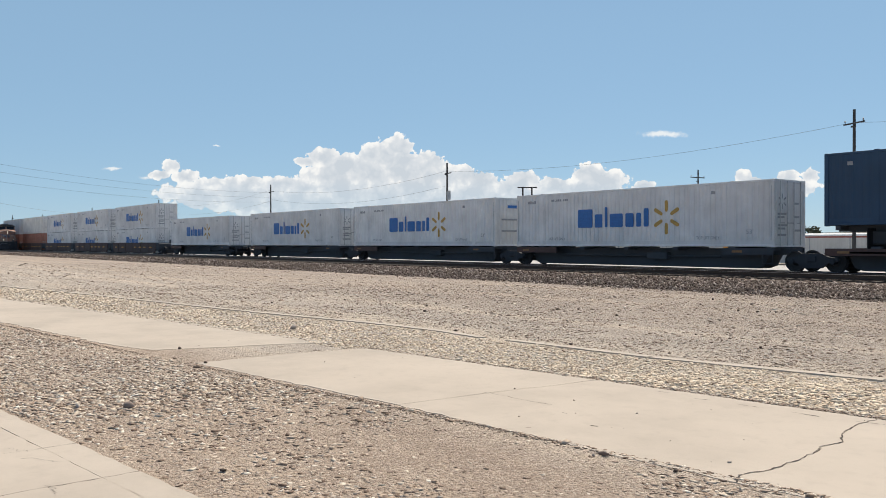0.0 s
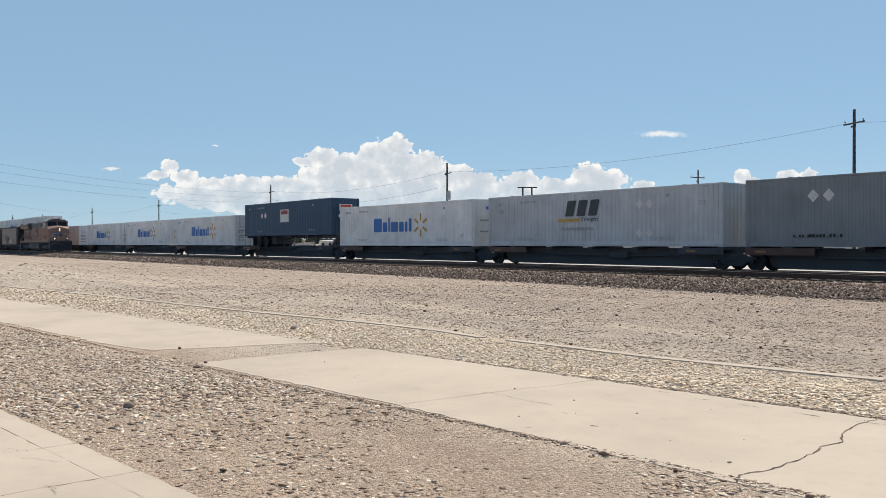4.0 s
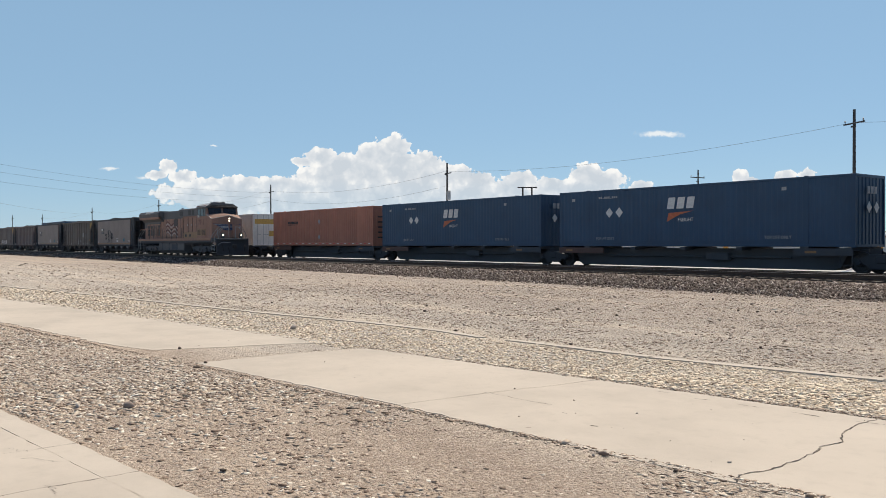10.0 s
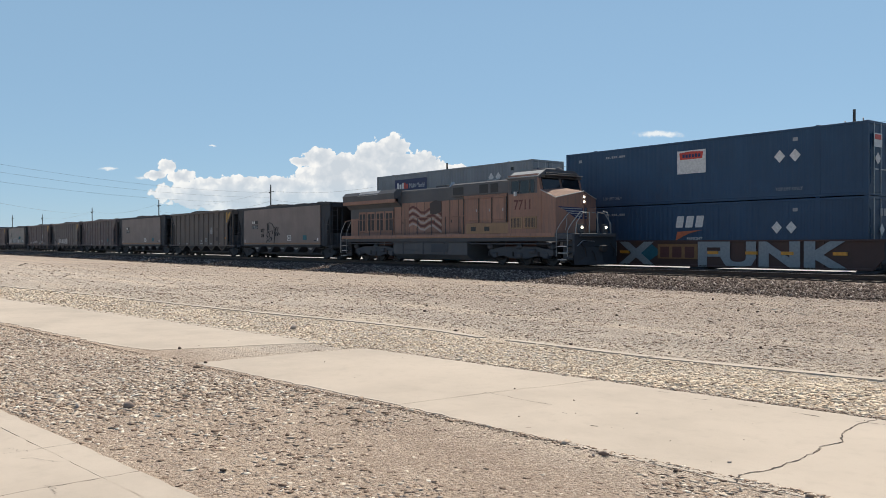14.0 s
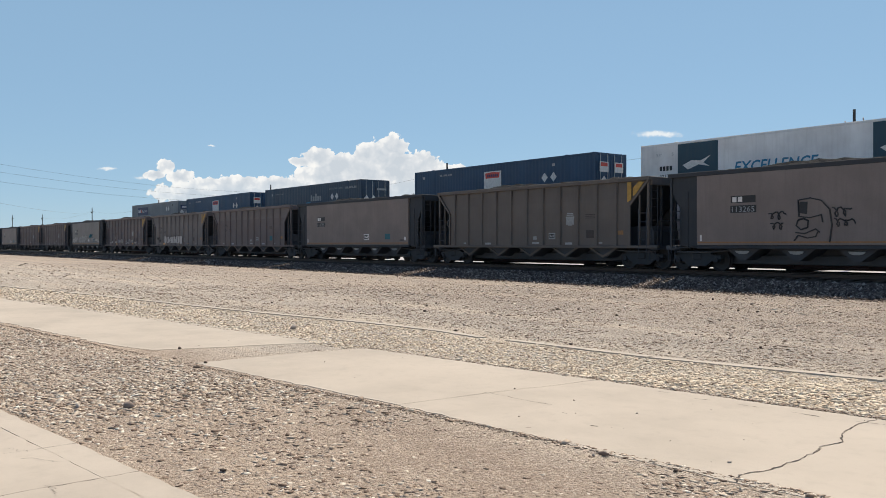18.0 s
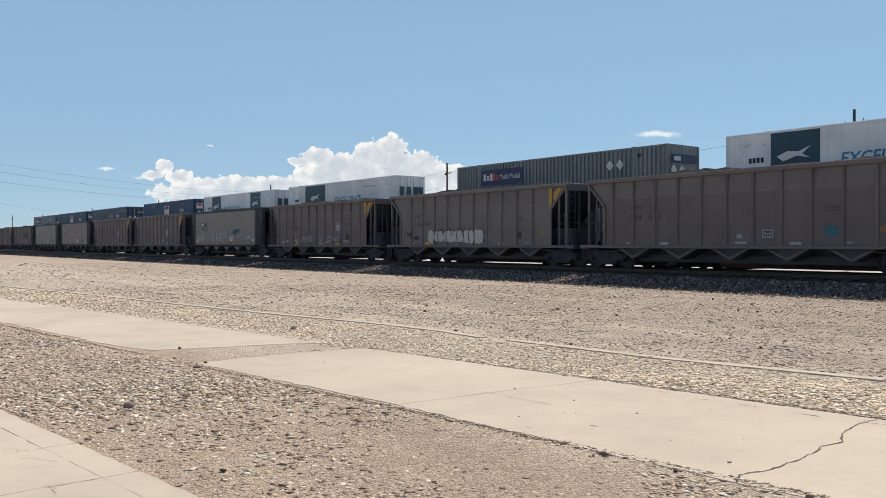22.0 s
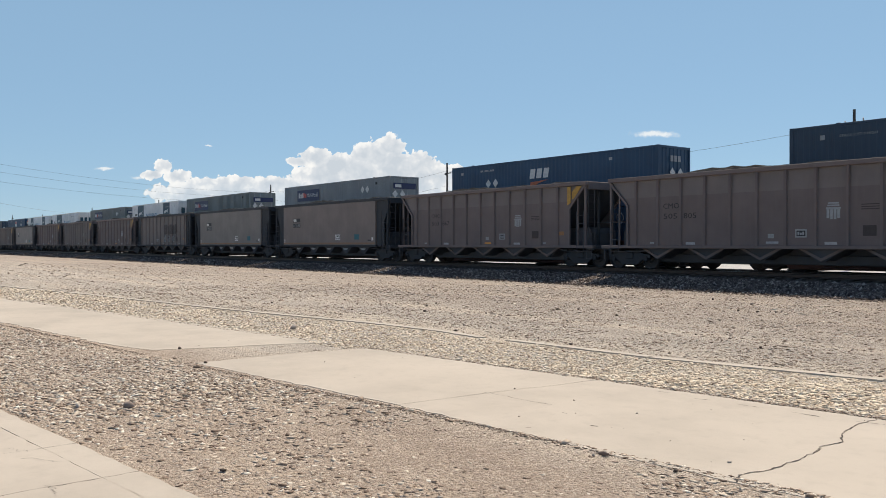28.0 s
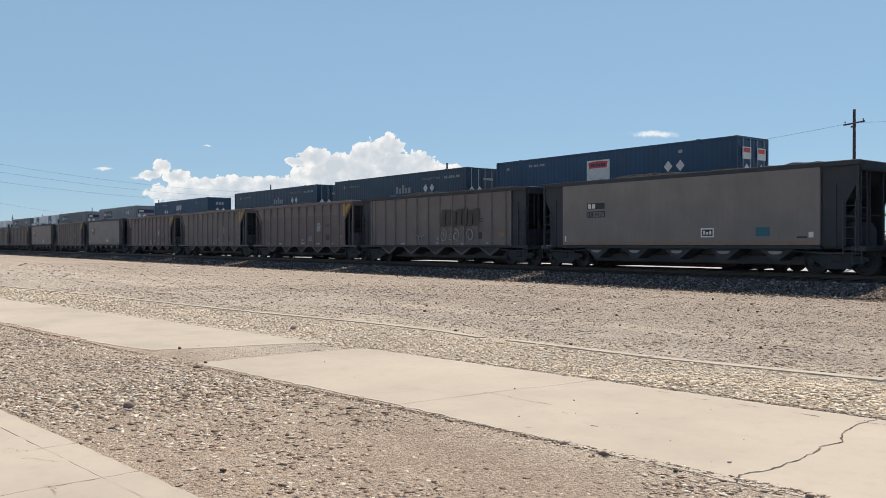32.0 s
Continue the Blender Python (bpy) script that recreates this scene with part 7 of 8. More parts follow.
    for y in (-0.85, 0.85):
        part("ditch_light", lens, LAMP, lo, "lit white ditch light", (10.15, y, 1.88))
        part("ditch_light_bracket", Shape().soft(9.95, 10.12, y - 0.15, y + 0.15, 1.6, 2.03, 0.02), BLACK, lo)
    # pilot, plow, steps, rails
    part("pilot", Shape().soft(10.1, 10.25, -1.5, 1.5, 0.55, 1.6, 0.03), DARK, lo)
    part("pilot_stripe", Shape().box(10.25, 10.256, -0.9, 0.9, 1.5, 1.56), YELLOW, lo, "dull yellow pilot stripe")
    part("snow_plow", Shape().add([(10.25, -1.5, 0.12), (10.25, 1.5, 0.12), (10.2, 1.5, 0.95), (10.2, -1.5, 0.95), (10.75, 0, 0.12), (10.55, 0, 0.95)], [(0, 4, 5, 3), (4, 1, 2, 5), (0, 1, 4), (3, 5, 2), (0, 3, 2, 1)]), DARK, lo)
    part("coupler", COUPLER, WHEEL, lo, at=(10.55, 0, 0.88))
    part("coupler", COUPLER, WHEEL, lo, at=(-10.6, 0, 0.88), turn=math.pi)
    part("rear_pilot", Shape().box(-10.5, -10.38, -1.5, 1.5, 0.5, 1.6), BLACK, lo)
    for e, x in ((1, 9.75), (-1, -10.15)):
        for s in (-1, 1):
            st = part("step_well", Shape().box(x - 0.32, x + 0.32, min(1.05 * s, 1.1 * s), max(1.05 * s, 1.1 * s), 0.3, 1.5), BLACK, lo)
            for i in range(4):
                z = 0.32 + 0.32 * i
                part("step", Shape().box(x - 0.3, x + 0.3, min(1.1 * s, 1.5 * s), max(1.1 * s, 1.5 * s), z, z + 0.04), STEEL, st, "worn bright step edge")
            for dx in (-0.36, 0.36):
                part("step_rail", Shape().pipe([(x + dx, 1.52 * s, 0.5), (x + dx, 1.52 * s, 1.7), (x + dx + 0.1 * e, 1.35 * s, 2.05), (x + dx + 0.3 * e, 0.95 * s, 2.6), (x + dx + 0.32 * e, 0.62 * s, 2.64)], 0.02, 6), MARK_PALE, lo, "pale bent handrail")
    for s in (-1, 1):
        posts = [-9.6, -8.3, -7.0, -5.7, -4.4, -3.1, -1.8, -0.5, 0.8, 2.1]
        for x in posts:
            part("railing_post", Shape().rod((x, 1.5 * s, 1.6), (x, 1.5 * s, 2.62), 0.022, 6), BLACK, lo)
        part("hand_rail", Shape().pipe([(-10.0, 1.5 * s, 2.55), (-9.6, 1.5 * s, 2.62), (2.1, 1.5 * s, 2.62), (2.5, 1.48 * s, 2.62)], 0.022, 6), LOCO_ORANGE, lo)
        part("hand_rail", Shape().pipe([(2.5, 1.5 * s, 2.2), (2.5, 1.5 * s, 3.55), (5.6, 1.5 * s, 3.55)], 0.022, 6), LOCO_ORANGE, lo)
    for y in (-0.6, 0.6):
        part("front_rail", Shape().pipe([(10.1, y * 2.1, 1.6), (10.12, y * 2.0, 2.1), (10.1, y * 1.3, 2.55), (10.1, y * 0.5, 2.6), (10.1, y * 0.5, 1.6)], 0.022, 6), MARK_PALE, lo, "pale front handrail")
        part("brake_hose", Shape().pipe([(10.26, y * 1.7, 1.1), (10.5, y * 1.7, 0.85), (10.52, y * 1.6, 0.5)], 0.028, 6), RUBBER, lo)
    part("uncoupling_lever", Shape().pipe([(10.35, -1.4, 1.0), (10.42, -1.1, 1.25), (10.45, -0.3, 1.2)], 0.018, 5), STEEL, lo)
    part("brake_hose", Shape().pipe([(10.3, -0.5, 0.9), (10.6, -0.5, 0.6), (10.65, -0.45, 0.3)], 0.03, 6), RUBBER, lo)
    for i in range(9):
        x = -4.95 + 0.79 * i
        part("door_seam", Shape().box(x - 0.035, x - 0.005, -0.992, -0.984, 1.72, 3.7), MARK_BLACK, lo)
        if i % 2:
            part("door_latch", Shape().box(x + 0.1, x + 0.16, -1.005, -0.985, 2.3, 2.46), FADED_DARK, lo)
    for x, w in ((2.22, 0.06), (3.5, 0.05), (4.55, 0.05), (5.66, 0.07)):
        part("panel_seam", Shape().box(x, x + w, -1.372, -1.352, 1.65, 3.55), MARK_BLACK, lo)
    part("hood_crease", Shape().box(-4.4, 2.2, -1.0, -0.986, 3.56, 3.72), LOCO_GREY, lo, "sooty upper edge of the hood")
    part("frame_piping", Shape().pipe([(-10.0, -1.42, 1.12), (-4.6, -1.42, 1.12), (-4.4, -1.45, 1.2), (2.8, -1.45, 1.2), (3.0, -1.42, 1.1), (9.0, -1.42, 1.1)], 0.035, 6), BLACK, lo)
    for x in (-3.4, -1.4, 0.6):
        part("tank_band", Shape().box(x - 0.05, x + 0.05, -1.435, -1.4, 0.5, 1.2), BLACK, lo)
    part("tank_gauge", Shape().box(-0.6, 0.9, -1.43, -1.402, 0.62, 1.08), BLACK, lo, "dark recessed equipment panel")
    part("bell", Shape().lathe([(0.0, 0.2), (0.1, 0.18), (0.13, 0.05), (0.2, -0.08), (0.0, -0.08)], 12, "z"), STEEL, lo, at=(0.6, -0.8, 4.4))
    part("sun_visor", Shape().soft(7.9, 8.2, -1.35, 1.35, 4.46, 4.5, 0.01), LOCO_GREY, lo)
    part("nose_grab_rail", Shape().pipe([(9.2, -1.0, 1.75), (9.3, -1.0, 2.0), (9.3, -1.0, 2.3), (9.2, -1.0, 2.4)], 0.018, 6), MARK_PALE, lo)
    part("anticlimber", Shape().soft(10.2, 10.42, -1.2, 1.2, 1.42, 1.6, 0.03), BLACK, lo)
    for x in (-9.0, -6.7, -4.5, 4.3, 6.5, 8.8):
        part("brake_cylinder", Shape().lathe([(0.0, -0.16), (0.13, -0.14), (0.15, 0.1), (0.06, 0.2), (0.0, 0.2)], 10, "x"), BLACK, lo, at=(x, -1.18, 0.95))
    # waving flag mark on the hood: plain wavy stripes and a dark canton
    for i in range(6):
        line_top, line_low = [], []
        for k in range(9):
            x = -3.4 + 0.4 * k
            z = 3.25 - 0.2 * i + 0.17 * math.sin(k * 1.35) - 0.03 * k
            line_top.append((x, z))
            line_low.append((x, z - 0.13))
        part("stripe_mark", Shape().prism(line_top + line_low[::-1], "y", -1.0, -0.99), (FADED_RED, FADED_PALE)[i % 2], lo, "faded wavy stripe")
    part("stripe_mark", Shape().prism([(-1.25, 2.85), (-0.75, 2.8), (-0.2, 2.95), (-0.25, 3.55), (-0.8, 3.62), (-1.3, 3.45)], "y", -1.006, -1.0), FADED_DARK, lo, "faded dark canton")
    # cab, nose and front platform stand a little forward of the drawing
    ahead = {"cab", "nose", "nose_trim", "nose_lid", "nose_door", "wing_mark", "headlight_housing", "headlight", "ditch_light", "ditch_light_bracket", "pilot", "pilot_stripe", "snow_plow", "front_rail", "brake_hose",
             "uncoupling_lever", "anticlimber", "nose_grab_rail", "sun_visor", "air_conditioner", "antenna_dome"}
    for ob in lo.children:
        if ob.name.split(".")[0] in ahead:
            ob.location.x += 0.28
    part("front_deck", Shape().soft(9.3, 10.45, -1.48, 1.48, 1.3, 1.58, 0.02), BLACK, lo)
    six_wheel_truck(lo, -6.75)
    six_wheel_truck(lo, 6.55)
    return lo


on_near(make_loco(), -15.6)


# ---- poles, wires and the far side of the tracks ----


def make_pole(x, y, top, arms, label="dark wooden utility pole with a crossarm", r=0.115):
    p = thing("utility_pole", label, "utility pole", "poles along the railway", at=(x, y, -0.1))
    h = top + 0.1
    part("mast", Shape().rod((0, 0, -0.3), (0, 0, h), r * 1.15, 10, r * 0.8), WOOD, p)
    for z, half, turn, tilt, shift in arms:
        c, s = math.cos(turn), math.sin(turn)
        arm = part("crossarm", Shape().rod((-half + shift, 0, -tilt * half), (half + shift, 0, tilt * half), 0.075, 4), WOOD, p, at=(0.02, -0.15, h - z), turn=turn)
        if half < 0.5:
            continue
        for k in (-half + 0.1, half - 0.1):
            part("insulator", Shape().lathe([(0.0, 0.07), (0.03, 0.07), (0.03, 0.12), (0.06, 0.14), (0.04, 0.2), (0.055, 0.22), (0.0, 0.26)], 8, "z"), MARK_GREY, arm, at=(k + shift, 0, tilt * k))
    return p


def wire(p, q, sag, r=0.012, label="thin sagging power wire", parent=None):
    p, q = Vector(p), Vector(q)
    pts = []
    for i in range(17):
        k = i / 16
        a = p.lerp(q, k)
        a.z -= sag * 4 * k * (1 - k)
        pts.append(a)
    return solid("power_wire", Shape().pipe(pts, r, 4), WIRE, label, "wire", group="wires over the tracks")


PY = 55.0
poles = {}
for k, (u, zk) in enumerate(((-0.477, 0.160), (-1.271, 0.1572), (-2.045, 0.1592), (-2.935, 0.1558), (-3.795, 0.1576), (-4.749, 0.155), (-5.542, 0.172))):
    arms = [(0.92, 0.70, 0.91, 0.2, 0.05), (1.15, 0.16, 0.4, 0.0, 0.0)] if k == 0 else [(1.1, 0.36, 0.9, 0.15, 0.22), (1.25, 0.17, 0.9, 0.0, 0.0)]
    poles[k] = Vector((u * PY, PY, 1.65 + zk * PY))
    make_pole(u * PY, PY, 1.65 + zk * PY, arms)
    if k == 1:
        part("transformer_can", Shape().lathe([(0, -0.5), (0.2, -0.48), (0.2, 0.48), (0, 0.5)], 10, "z"), MARK_GREY, scene.objects[[o.name for o in scene.objects if o.name.startswith("utility_pole")][-1]], at=(0.3, 0, 6.9))
far_pole = (-0.696 * 92, 92.0, 1.65 + 0.1027 * 92)
make_pole(*far_pole, [(1.0, 0.9, 0.7, -0.08, 0.0), (1.5, 0.3, -0.5, 0.0, 0.0)])
# a two-legged pole with one long beam
hx, hy, ht = -1.044 * 95, 95.0, 1.65 + 0.0979 * 95
hp = thing("double_pole", "two-legged dark pole frame with a long beam", "utility pole", at=(hx, hy, -0.1))
for dx in (-0.75, 0.75):
    part("mast", Shape().rod((dx * 0.62, dx * 0.79, -0.3), (dx * 0.62, dx * 0.79, ht + 0.1), 0.17, 8, 0.13), WOOD, hp)
for a, b in ((-0.75, 0.75), (0.75, -0.75)):
    part("brace", Shape().rod((a * 0.62, a * 0.79, ht - 4.6), (b * 0.62, b * 0.79, ht - 1.6), 0.06, 5), WOOD, hp)
part("beam", Shape().rod((-1.0, -1.27, ht), (1.0, 1.27, ht), 0.1, 6), WOOD, hp)
for k, dz in ((0, 1.0), (1, 1.0), (2, 1.0), (3, 0.9), (4, 0.9)):
    a, b = poles[k] - Vector((0, 0.2, dz - 0.1)), poles[k + 1] - Vector((0, 0.2, dz - 0.1))
    wire(a, b, 1.1 if k else 0.9)
    if k in (1, 2):
        wire(a - Vector((0, 0, 1.6)), b - Vector((0, 0, 1.3)), 1.2)
wire(poles[0] - Vector((0, 0.2, 0.9)), poles[0] + Vector((48, 0, -1.2)), 1.0)
# the line that crosses to a pole on the platform side, out of sight
post = make_pole(-88.0, 9.5, 10.6, [(0.8, 1.2, 0.9, 0.0, 0.0)])
for dz, end in ((0.6, 1.2), (1.4, 1.9), (2.4, 2.6)):
    wire((-88.0, 9.5, 10.6 - dz), poles[2] - Vector((0, 0, end)), 0.8)
wire((-88.0, 9.5, 6.6), poles[4] - Vector((0, 0, 1.5)), 0.6)
# small far poles seen in the gaps between the cars
for x, y, t in ((-62.0, 130.0, 8.8), (-84.0, 140.0, 8.4), (-100.0, 150.0, 8.6), (-69.0, 165.0, 9.4), (-120.0, 170.0, 9.0), (-46.0, 120.0, 7.8)):
    make_pole(x, y, t, [(0.8, 1.2, 0.5, 0.0, 0.0), (1.6, 1.0, 0.5, 0.0, 0.0)], "far dark utility pole with two crossarms", 0.14)


def storage_row():
    """White storage boxes with a red top line in a row beyond the tracks."""
    tpl = thing("storage_box", "long white storage box with red top trim", "storage box", "storage boxes beyond the tracks")
    L, h = 12.1, 2.38
    part("wall", Shape().box(0, L, 0, 2.4, 0.12, h - 0.3), SHED_WALL, tpl)
    part("red_trim", Shape().box(-0.01, L + 0.01, -0.015, 2.41, h - 0.3, h - 0.18), SHED_RED, tpl, "brick red trim")
    part("roof", Shape().prism([(-0.06, h - 0.18), (2.46, h - 0.18), (2.46, h - 0.06), (1.2, h + 0.05), (-0.06, h - 0.06)], "x", -0.05, L + 0.05), SHED_ROOF, tpl, "white metal roof")
    for x in (3.0, 6.05, 9.1):
        part("wall_seam", Shape().box(x - 0.03, x + 0.03, -0.03, 0, 0.14, h - 0.3), MARK_GREY, tpl)
    dr = part("door", Shape().box(4.1, 5.3, -0.03, 0.0, 0.16, h - 0.34), SHED_WALL, tpl)
    part("door_frame", Shape().pipe([(4.1, -0.03, 0.15), (4.1, -0.03, h - 0.34), (5.3, -0.03, h - 0.34), (5.3, -0.03, 0.15)], 0.03, 4), MARK_GREY, dr)
    for x in (0.4, 6.0, 11.6):
        part("foot_block", Shape().box(x - 0.2, x + 0.2, 0.1, 2.3, -0.02, 0.12), CONCRETE, tpl)
    part("round_mark", Shape().lathe([(0.0, -0.012), (0.22, -0.012), (0.22, 0.0)], 16), AMBER, tpl, "round orange mark", at=(11.2, 0, 1.35))
    tpl.location = (-62.6, 60.0, -0.1)
    for x in (-50.3, -38.0, -25.7, -13.4, -1.1):
        copy_thing(tpl, pose(x, 60.0, -0.1))


storage_row()


def leafy_tree(x, y, h, w, seed, label="dusty dark green shade tree beyond the tracks"):
    rng = random.Random(seed)
    t = thing("shade_tree", label, "tree", "far trees", at=(x, y, -0.1))
    tk = Shape().rod((0, 0, -0.2), (0.1, 0, h * 0.4), 0.22, 7, 0.15)
    for k in range(5):
        a = 6.28 * k / 5 + rng.uniform(-0.4, 0.4)
        tk.rod((0.1, 0, h * 0.32), (math.cos(a) * w * 0.3, math.sin(a) * w * 0.3, h * rng.uniform(0.55, 0.75)), 0.09, 5, 0.04)
    part("trunk", tk, BARK, t)
    cr = Shape()
    for k in range(420):
        a, e, rr = rng.uniform(0, 6.283), rng.uniform(-0.5, 1.0), rng.uniform(0.35, 1.0) ** 0.6
        lob = 1 + 0.28 * math.sin(3 * a + seed) + 0.15 * math.sin(5 * a)
        p = Vector((math.cos(a) * w * 0.5 * rr * lob * math.sqrt(max(0.05, 1 - e * e * 0.8)), math.sin(a) * w * 0.5 * rr * lob, h * 0.64 + e * h * 0.34 * rr))
        d1 = Vector((rng.uniform(-1, 1), rng.uniform(-1, 1), rng.uniform(-1, 1))).normalized() * rng.uniform(0.18, 0.42)
        d2 = d1.orthogonal().normalized() * rng.uniform(0.12, 0.3)
        cr.add([p - d1, p + d2, p + d1, p - d2], [(0, 1, 2, 3)])
    part("crown", cr, LEAF, t)
    return t


def palm(x, y, h, seed):
    rng = random.Random(seed)
    t = thing("palm_tree", "tall far fan palm with a ragged crown", "tree", "far palms", at=(x, y, -0.1))
    part("trunk", Shape().rod((0, 0, -0.2), (0, 0, h), 0.2, 7, 0.14), BARK, t)
    cr = Shape()
    for k in range(26):
        a, e = rng.uniform(0, 6.283), rng.uniform(-0.9, 1.2)
        d = Vector((math.cos(a) * math.cos(e), math.sin(a) * math.cos(e), math.sin(e)))
        side = d.orthogonal().normalized() * 0.28
        tip = Vector((0, 0, h)) + d * rng.uniform(0.9, 1.4)
        mid = Vector((0, 0, h)) + d * 0.7
        cr.add([Vector((0, 0, h)), mid - side, tip - Vector((0, 0, 0.2)), mid + side], [(0, 1, 2, 3)])
    part("crown", cr, LEAF_PALM, t)


for i in range(26):
    leafy_tree(-330 + 11.5 * i + 4 * math.sin(i * 2.3), 150 + 30 * math.sin(i * 1.7), 3.6 + 1.4 * abs(math.sin(i * 3.1)), 5.0 + 2.2 * abs(math.sin(i * 1.3)), i)
for i, (x, y, h) in enumerate(((-92, 150, 6.5), (-96, 158, 7.2), (-118, 165, 6.2), (-80, 145, 5.6), (-140, 170, 6.8), (-60, 150, 6.4))):
    palm(x, y, h, 50 + i)


def far_buildings():
    for i, (x, y, w, d, h) in enumerate(((-210, 118, 34, 12, 2.7), (-160, 112, 22, 10, 2.9), (-110, 108, 26, 12, 2.6), (-300, 130, 40, 14, 2.9))):
        b = thing("low_warehouse", "low pale warehouse with a white roof beyond the tracks", "building", "far sheds", at=(x, y, -0.1))
        part("wall", Shape().box(0, w, 0, d, -0.1, h - 0.3), SHED_WALL, b)
        part("roof", Shape().prism([(-0.3, h - 0.3), (d + 0.3, h - 0.3), (d / 2, h + 0.5)], "x", -0.3, w + 0.3), SHED_ROOF, b)
        for k in range(int(w / 4)):
            wd = part("window", Shape().box(1.5 + 4 * k, 2.8 + 4 * k, -0.04, 0.0, 1.0, 1.9), GLASS_DARK, b)
            part("sill", Shape().box(1.4 + 4 * k, 2.9 + 4 * k, -0.08, 0.0, 0.92, 1.0), SHED_ROOF, wd)
    # a long low scrub-covered ridge on the horizon
    v, f = [], []
    n = 120
    for i in range(n + 1):
        x = -3200 + 4400 * i / n
        h = 18 + 16 * max(0.0, noise.noise((x * 0.0016, 0.3, 0))) + 22 * math.exp(-((x + 420) / 330) ** 2) + 3 * noise.noise((x * 0.01, 2.0, 0))
        v += [(x, 1700, -2), (x, 1950, h), (x, 2500, -2)]
    for i in range(n):
        a = i * 3
        f += [(a, a + 3, a + 4, a + 1), (a + 1, a + 4, a + 5, a + 2)]
    solid("distant_ridge", Shape().add(v, f), SCRUB, "long low scrub-covered ridge on the horizon", "hill", "structure")


far_buildings()

# ---- clouds: a drifting bank far behind everything ----
CLOUD_D = 3600.0
CLOUD_GLOW = 1.0
UNIT = CLOUD_D / 14.53


def cloud_bank():
    """One far sheet, clear but for glowing cumulus heaps with sun and shade painted in; a unit of its plane is a
    hundredth of a radian or so.
    """
    m = bpy.data.materials.new("sunlit_cumulus")
    m.use_nodes = True
    n, l = m.node_tree.nodes, m.node_tree.links
    n.clear()
    tc = n.new("ShaderNodeTexCoord")
    sc = n.new("ShaderNodeVectorMath")
    sc.operation = "SCALE"
    sc.inputs["Scale"].default_value = 1.0 / UNIT
    l.new(tc.outputs["Object"], sc.inputs[0])
    base = sc.outputs[0]
    warp = n.new("ShaderNodeTexNoise")
    warp.inputs["Scale"].default_value = 4.5
    warp.inputs["Detail"].default_value = 6.0
    warp.inputs["Roughness"].default_value = 0.6
    l.new(base, warp.inputs["Vector"])
    off = n.new("ShaderNodeVectorMath")
    off.operation = "MULTIPLY_ADD"
    l.new(warp.outputs["Color"], off.inputs[0])
    off.inputs[1].default_value = (0.16, 0.16, 0.0)
    add0 = n.new("ShaderNodeVectorMath")
    add0.operation = "SUBTRACT"
    l.new(base, add0.inputs[0])
    add0.inputs[1].default_value = (0.08, 0.13, 0.0)
    l.new(add0.outputs[0], off.inputs[2])
    p = off.outputs[0]
    # heaps: centre and half-axes, in units right of and above the middle of the view
    tower = [(-0.78, 1.74, .26, .24), (-1.26, 1.60, .26, .24), (-1.0, 1.55, .42, .34), (-0.26, 1.42, .30, .26), (-2.12, 1.56, .32, .21), (-2.42, 1.50, .22, .10), (-2.05, 1.26, .55, .2), (-1.72, 1.42, .30, .22),
             (-1.35, 1.30, .60, .36), (-0.75, 1.34, .5, .36), (-0.2, 1.22, .55, .30), (0.30, 1.22, .34, .22), (0.68, 1.12, .34, .22), (-4.82, 1.42, .17, .15), (-4.55, 1.22, .24, .13), (-5.0, 1.26, .2, .09)]
    shelf = [(-4.1, 1.10, .4, .11), (-3.5, 1.10, .5, .14), (-2.95, 1.08, .5, .15), (-2.4, 1.05, .5, .17), (-1.8, 1.02, .9, .34), (-0.6, 0.95, 1.2, .40), (0.7, 0.96, .9, .24), (1.42, 1.14, .34, .19),
             (1.1, 0.98, .6, .2), (1.95, 1.02, .55, .2), (2.5, 1.0, .7, .22), (2.62, 1.24, .36, .24), (2.95, 1.16, .4, .2), (3.55, 1.06, .22, .11), (5.32, 1.24, .15, .12), (5.45, 1.14, .2, .08), (6.12, 1.22, .2, .13), (6.5, 1.24, .16, .14), (6.3, 1.05, .4, .16),
             (-4.3, 0.92, .75, .24), (-3.5, 0.88, .9, .32), (-2.7, 0.84, .9, .36), (-1.6, 0.72, 1.3, .42), (0.0, 0.7, 1.4, .42), (1.4, 0.74, 1.1, .34), (2.6, 0.78, .9, .3)]
    wisps = [(3.9, 1.98, .5, .075), (-5.85, 1.37, .22, .035), (-5.1, 1.22, .35, .03), (-4.0, 1.78, .1, .02), (-2.6, 0.82, 1.7, .1), (-0.4, 0.55, 2.6, .2), (3.0, .6, 2.0, .16)]

    def heap(cx, cy, rx, ry, src):
        s = n.new("ShaderNodeVectorMath")
        s.operation = "SUBTRACT"
        l.new(src, s.inputs[0])
        s.inputs[1].default_value = (cx, cy, 0)
        d = n.new("ShaderNodeVectorMath")
        d.operation = "MULTIPLY"
        l.new(s.outputs[0], d.inputs[0])
        d.inputs[1].default_value = (1 / rx, 1 / ry, 0)
        ln = n.new("ShaderNodeVectorMath")
        ln.operation = "LENGTH"
        l.new(d.outputs[0], ln.inputs[0])
        return math_node(n, l, "SUBTRACT", 1.0, ln.outputs["Value"])

    def union(items, src, soft):
        out = None
        for it in items:
            h = heap(*it, src)
            out = h if out is None else math_node(n, l, "SMOOTH_MAX", out, h, soft)
        return out

    solid_mass = union(tower + shelf, p, 0.06)
    thin = union(wisps, p, 0.1)
    # rounded cauliflower heads: two sizes of cells bulge out of the mass
    cells = []
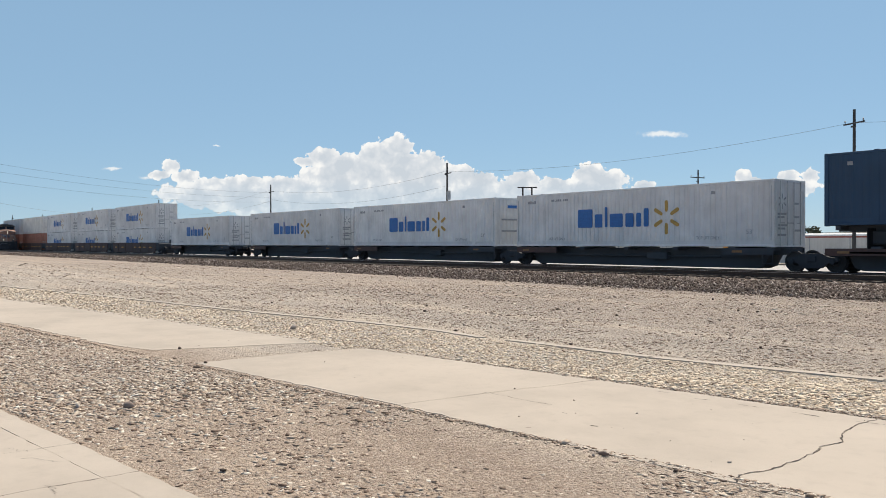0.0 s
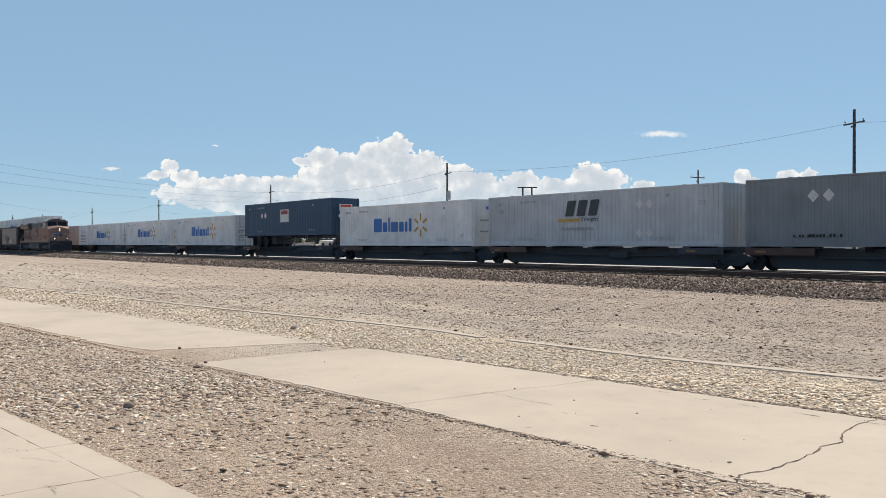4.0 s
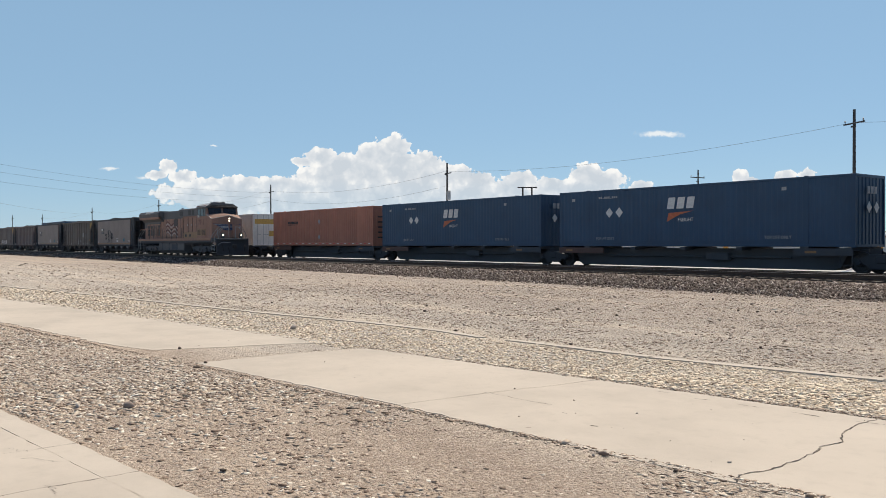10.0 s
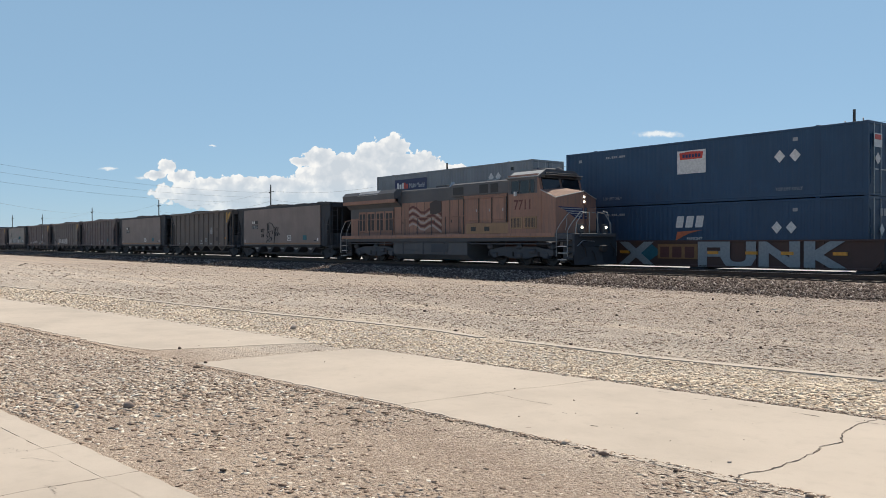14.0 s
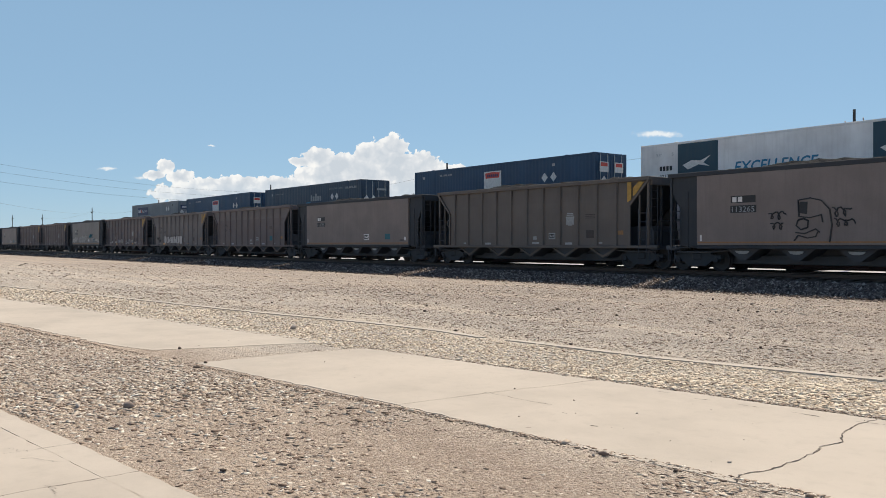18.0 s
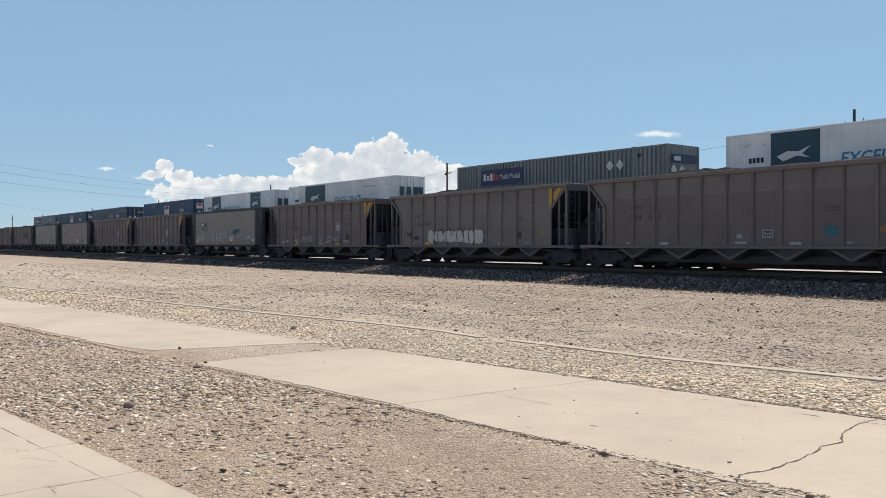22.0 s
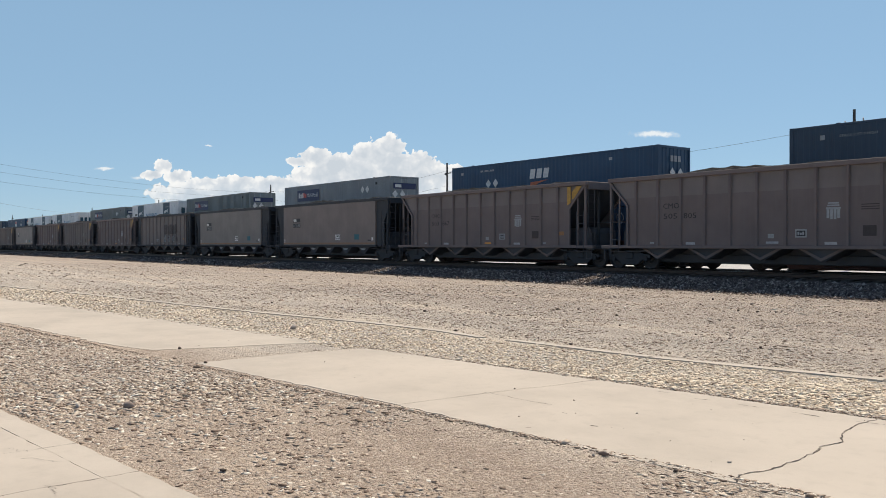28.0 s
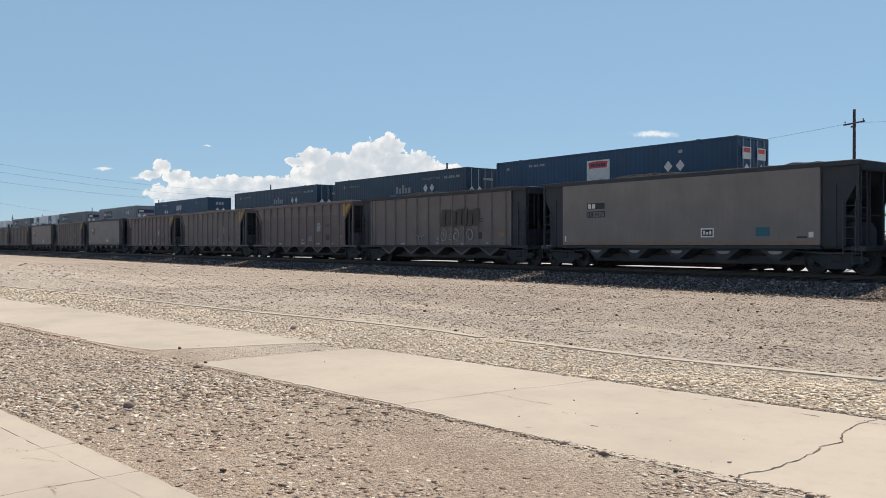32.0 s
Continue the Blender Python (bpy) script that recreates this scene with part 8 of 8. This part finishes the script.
    for size in (5.5, 13.0):
        vo = n.new("ShaderNodeTexVoronoi")
        vo.feature = "SMOOTH_F1"
        vo.inputs["Scale"].default_value = size
        vo.inputs["Smoothness"].default_value = 0.25
        l.new(p, vo.inputs["Vector"])
        cells.append(math_node(n, l, "SUBTRACT", 0.42, vo.outputs["Distance"]))
    bulge = math_node(n, l, "MULTIPLY_ADD", cells[1], 0.5, cells[0])
    puff = n.new("ShaderNodeTexNoise")
    puff.inputs["Scale"].default_value = 8.5
    puff.inputs["Detail"].default_value = 7.0
    puff.inputs["Roughness"].default_value = 0.62
    l.new(base, puff.inputs["Vector"])
    dens = math_node(n, l, "MULTIPLY_ADD", math_node(n, l, "SUBTRACT", puff.outputs["Fac"], 0.5), 0.7, math_node(n, l, "MULTIPLY_ADD", bulge, 0.4, math_node(n, l, "ADD", solid_mass, 0.1)))
    a1 = n.new("ShaderNodeMapRange")
    a1.interpolation_type = "SMOOTHSTEP"
    a1.inputs["From Min"].default_value, a1.inputs["From Max"].default_value = 0.0, 0.075
    l.new(dens, a1.inputs["Value"])
    td = math_node(n, l, "MULTIPLY_ADD", math_node(n, l, "SUBTRACT", puff.outputs["Fac"], 0.5), 1.2, thin)
    a2 = n.new("ShaderNodeMapRange")
    a2.interpolation_type = "SMOOTHSTEP"
    a2.inputs["From Min"].default_value, a2.inputs["From Max"].default_value = 0.0, 0.8
    a2.inputs["To Max"].default_value = 0.75
    l.new(td, a2.inputs["Value"])
    # heaps thin out towards the hazy horizon
    xyz = n.new("ShaderNodeSeparateXYZ")
    l.new(base, xyz.inputs[0])
    low = n.new("ShaderNodeMapRange")
    low.inputs["From Min"].default_value, low.inputs["From Max"].default_value = 0.35, 1.25
    low.inputs["To Min"].default_value, low.inputs["To Max"].default_value = 0.42, 1.0
    l.new(xyz.outputs["Y"], low.inputs["Value"])
    a1b = math_node(n, l, "MULTIPLY", a1.outputs[0], low.outputs[0])
    alpha = math_node(n, l, "MAXIMUM", a1b, a2.outputs[0])
    # inside: soft grey hollows between bright heads, cloud shading put into the glow's colour
    hollow = n.new("ShaderNodeTexNoise")
    hollow.inputs["Scale"].default_value = 2.4
    hollow.inputs["Detail"].default_value = 6.0
    l.new(p, hollow.inputs["Vector"])
    deep = math_node(n, l, "MULTIPLY_ADD", solid_mass, 0.5, math_node(n, l, "MULTIPLY_ADD", hollow.outputs["Fac"], 1.7, -0.66))
    deep = math_node(n, l, "MULTIPLY_ADD", bulge, -0.45, deep)
    col = ramp_node(n, l, deep, [(0.0, (0.97, 0.97, 0.97)), (0.2, (0.90, 0.91, 0.93)), (0.42, (0.72, 0.76, 0.82)), (0.75, (0.60, 0.66, 0.74))])
    em = n.new("ShaderNodeEmission")
    l.new(col, em.inputs["Color"])
    em.inputs["Strength"].default_value = CLOUD_GLOW
    tr = n.new("ShaderNodeBsdfTransparent")
    mx = n.new("ShaderNodeMixShader")
    l.new(alpha, mx.inputs["Fac"])
    l.new(tr.outputs[0], mx.inputs[1])
    l.new(em.outputs[0], mx.inputs[2])
    out = n.new("ShaderNodeOutputMaterial")
    l.new(mx.outputs[0], out.inputs["Surface"])
    w, h = 11.0 * UNIT, 4.0 * UNIT
    sheet = solid("cloud_backdrop", Shape().add([(-w, 0.05 * UNIT, 0), (w, 0.05 * UNIT, 0), (w, h, 0), (-w, h, 0)], [(0, 1, 2, 3)]), m, "bank of white cumulus clouds over the horizon", "clouds", "structure")
    return sheet


CLOUDS = cloud_bank()


# ---- motion of the trains ----

CLOUD_DRIFT = 0.005 * UNIT


def motions():
    """Both trains roll past; every wheelset turns with its train."""
    for ob, x, z in FAR_THINGS:
        walk(ob, [(t, pose(x + far_run(t), FAR_Y, z)) for t in TIMES])
    for ob, x, z in NEAR_THINGS:
        walk(ob, [(t, pose(x + near_run(t), NEAR_Y, z)) for t in TIMES])
    # the clouds drift slowly to the left
    turn = look(EYE, AIM, ROLL)
    flat = turn.to_3x3().to_4x4()
    right = turn.to_3x3() @ Vector((1, 0, 0))
    middle = EYE + (AIM - EYE).normalized() * CLOUD_D
    walk(CLOUDS, [(t, Matrix.Translation(middle - right * (CLOUD_DRIFT * t)) @ flat) for t in (0.0, 16.0, 32.0)])
    # wheels of one train and one place on the truck turn alike and share their keys
    kept = {}
    for ob in list(scene.objects):
        if not ob.name.startswith("wheelset"):
            continue
        top = ob
        while top.parent is not None:
            top = top.parent
        far = any(o is top for o, _, _ in FAR_THINGS)
        key = (far, round(ob.location.x, 2), round(ob.location.z, 2))
        if key not in kept:
            run = far_run if far else near_run
            place = ob.location.copy()
            rows = []
            for k in range(0, 33 * 15 - 14):
                t = k / 15
                rows.append((t, pose(place.x, place.y, place.z) @ Matrix.Rotation(run(t) / place.z, 4, "Y")))
            walk(ob, rows)
            kept[key] = ob
        else:
            src = kept[key].animation_data
            ob.rotation_mode = "QUATERNION"
            ob.animation_data_create()
            ob.animation_data.action = src.action
            ob.animation_data.action_slot = src.action_slot


motions()
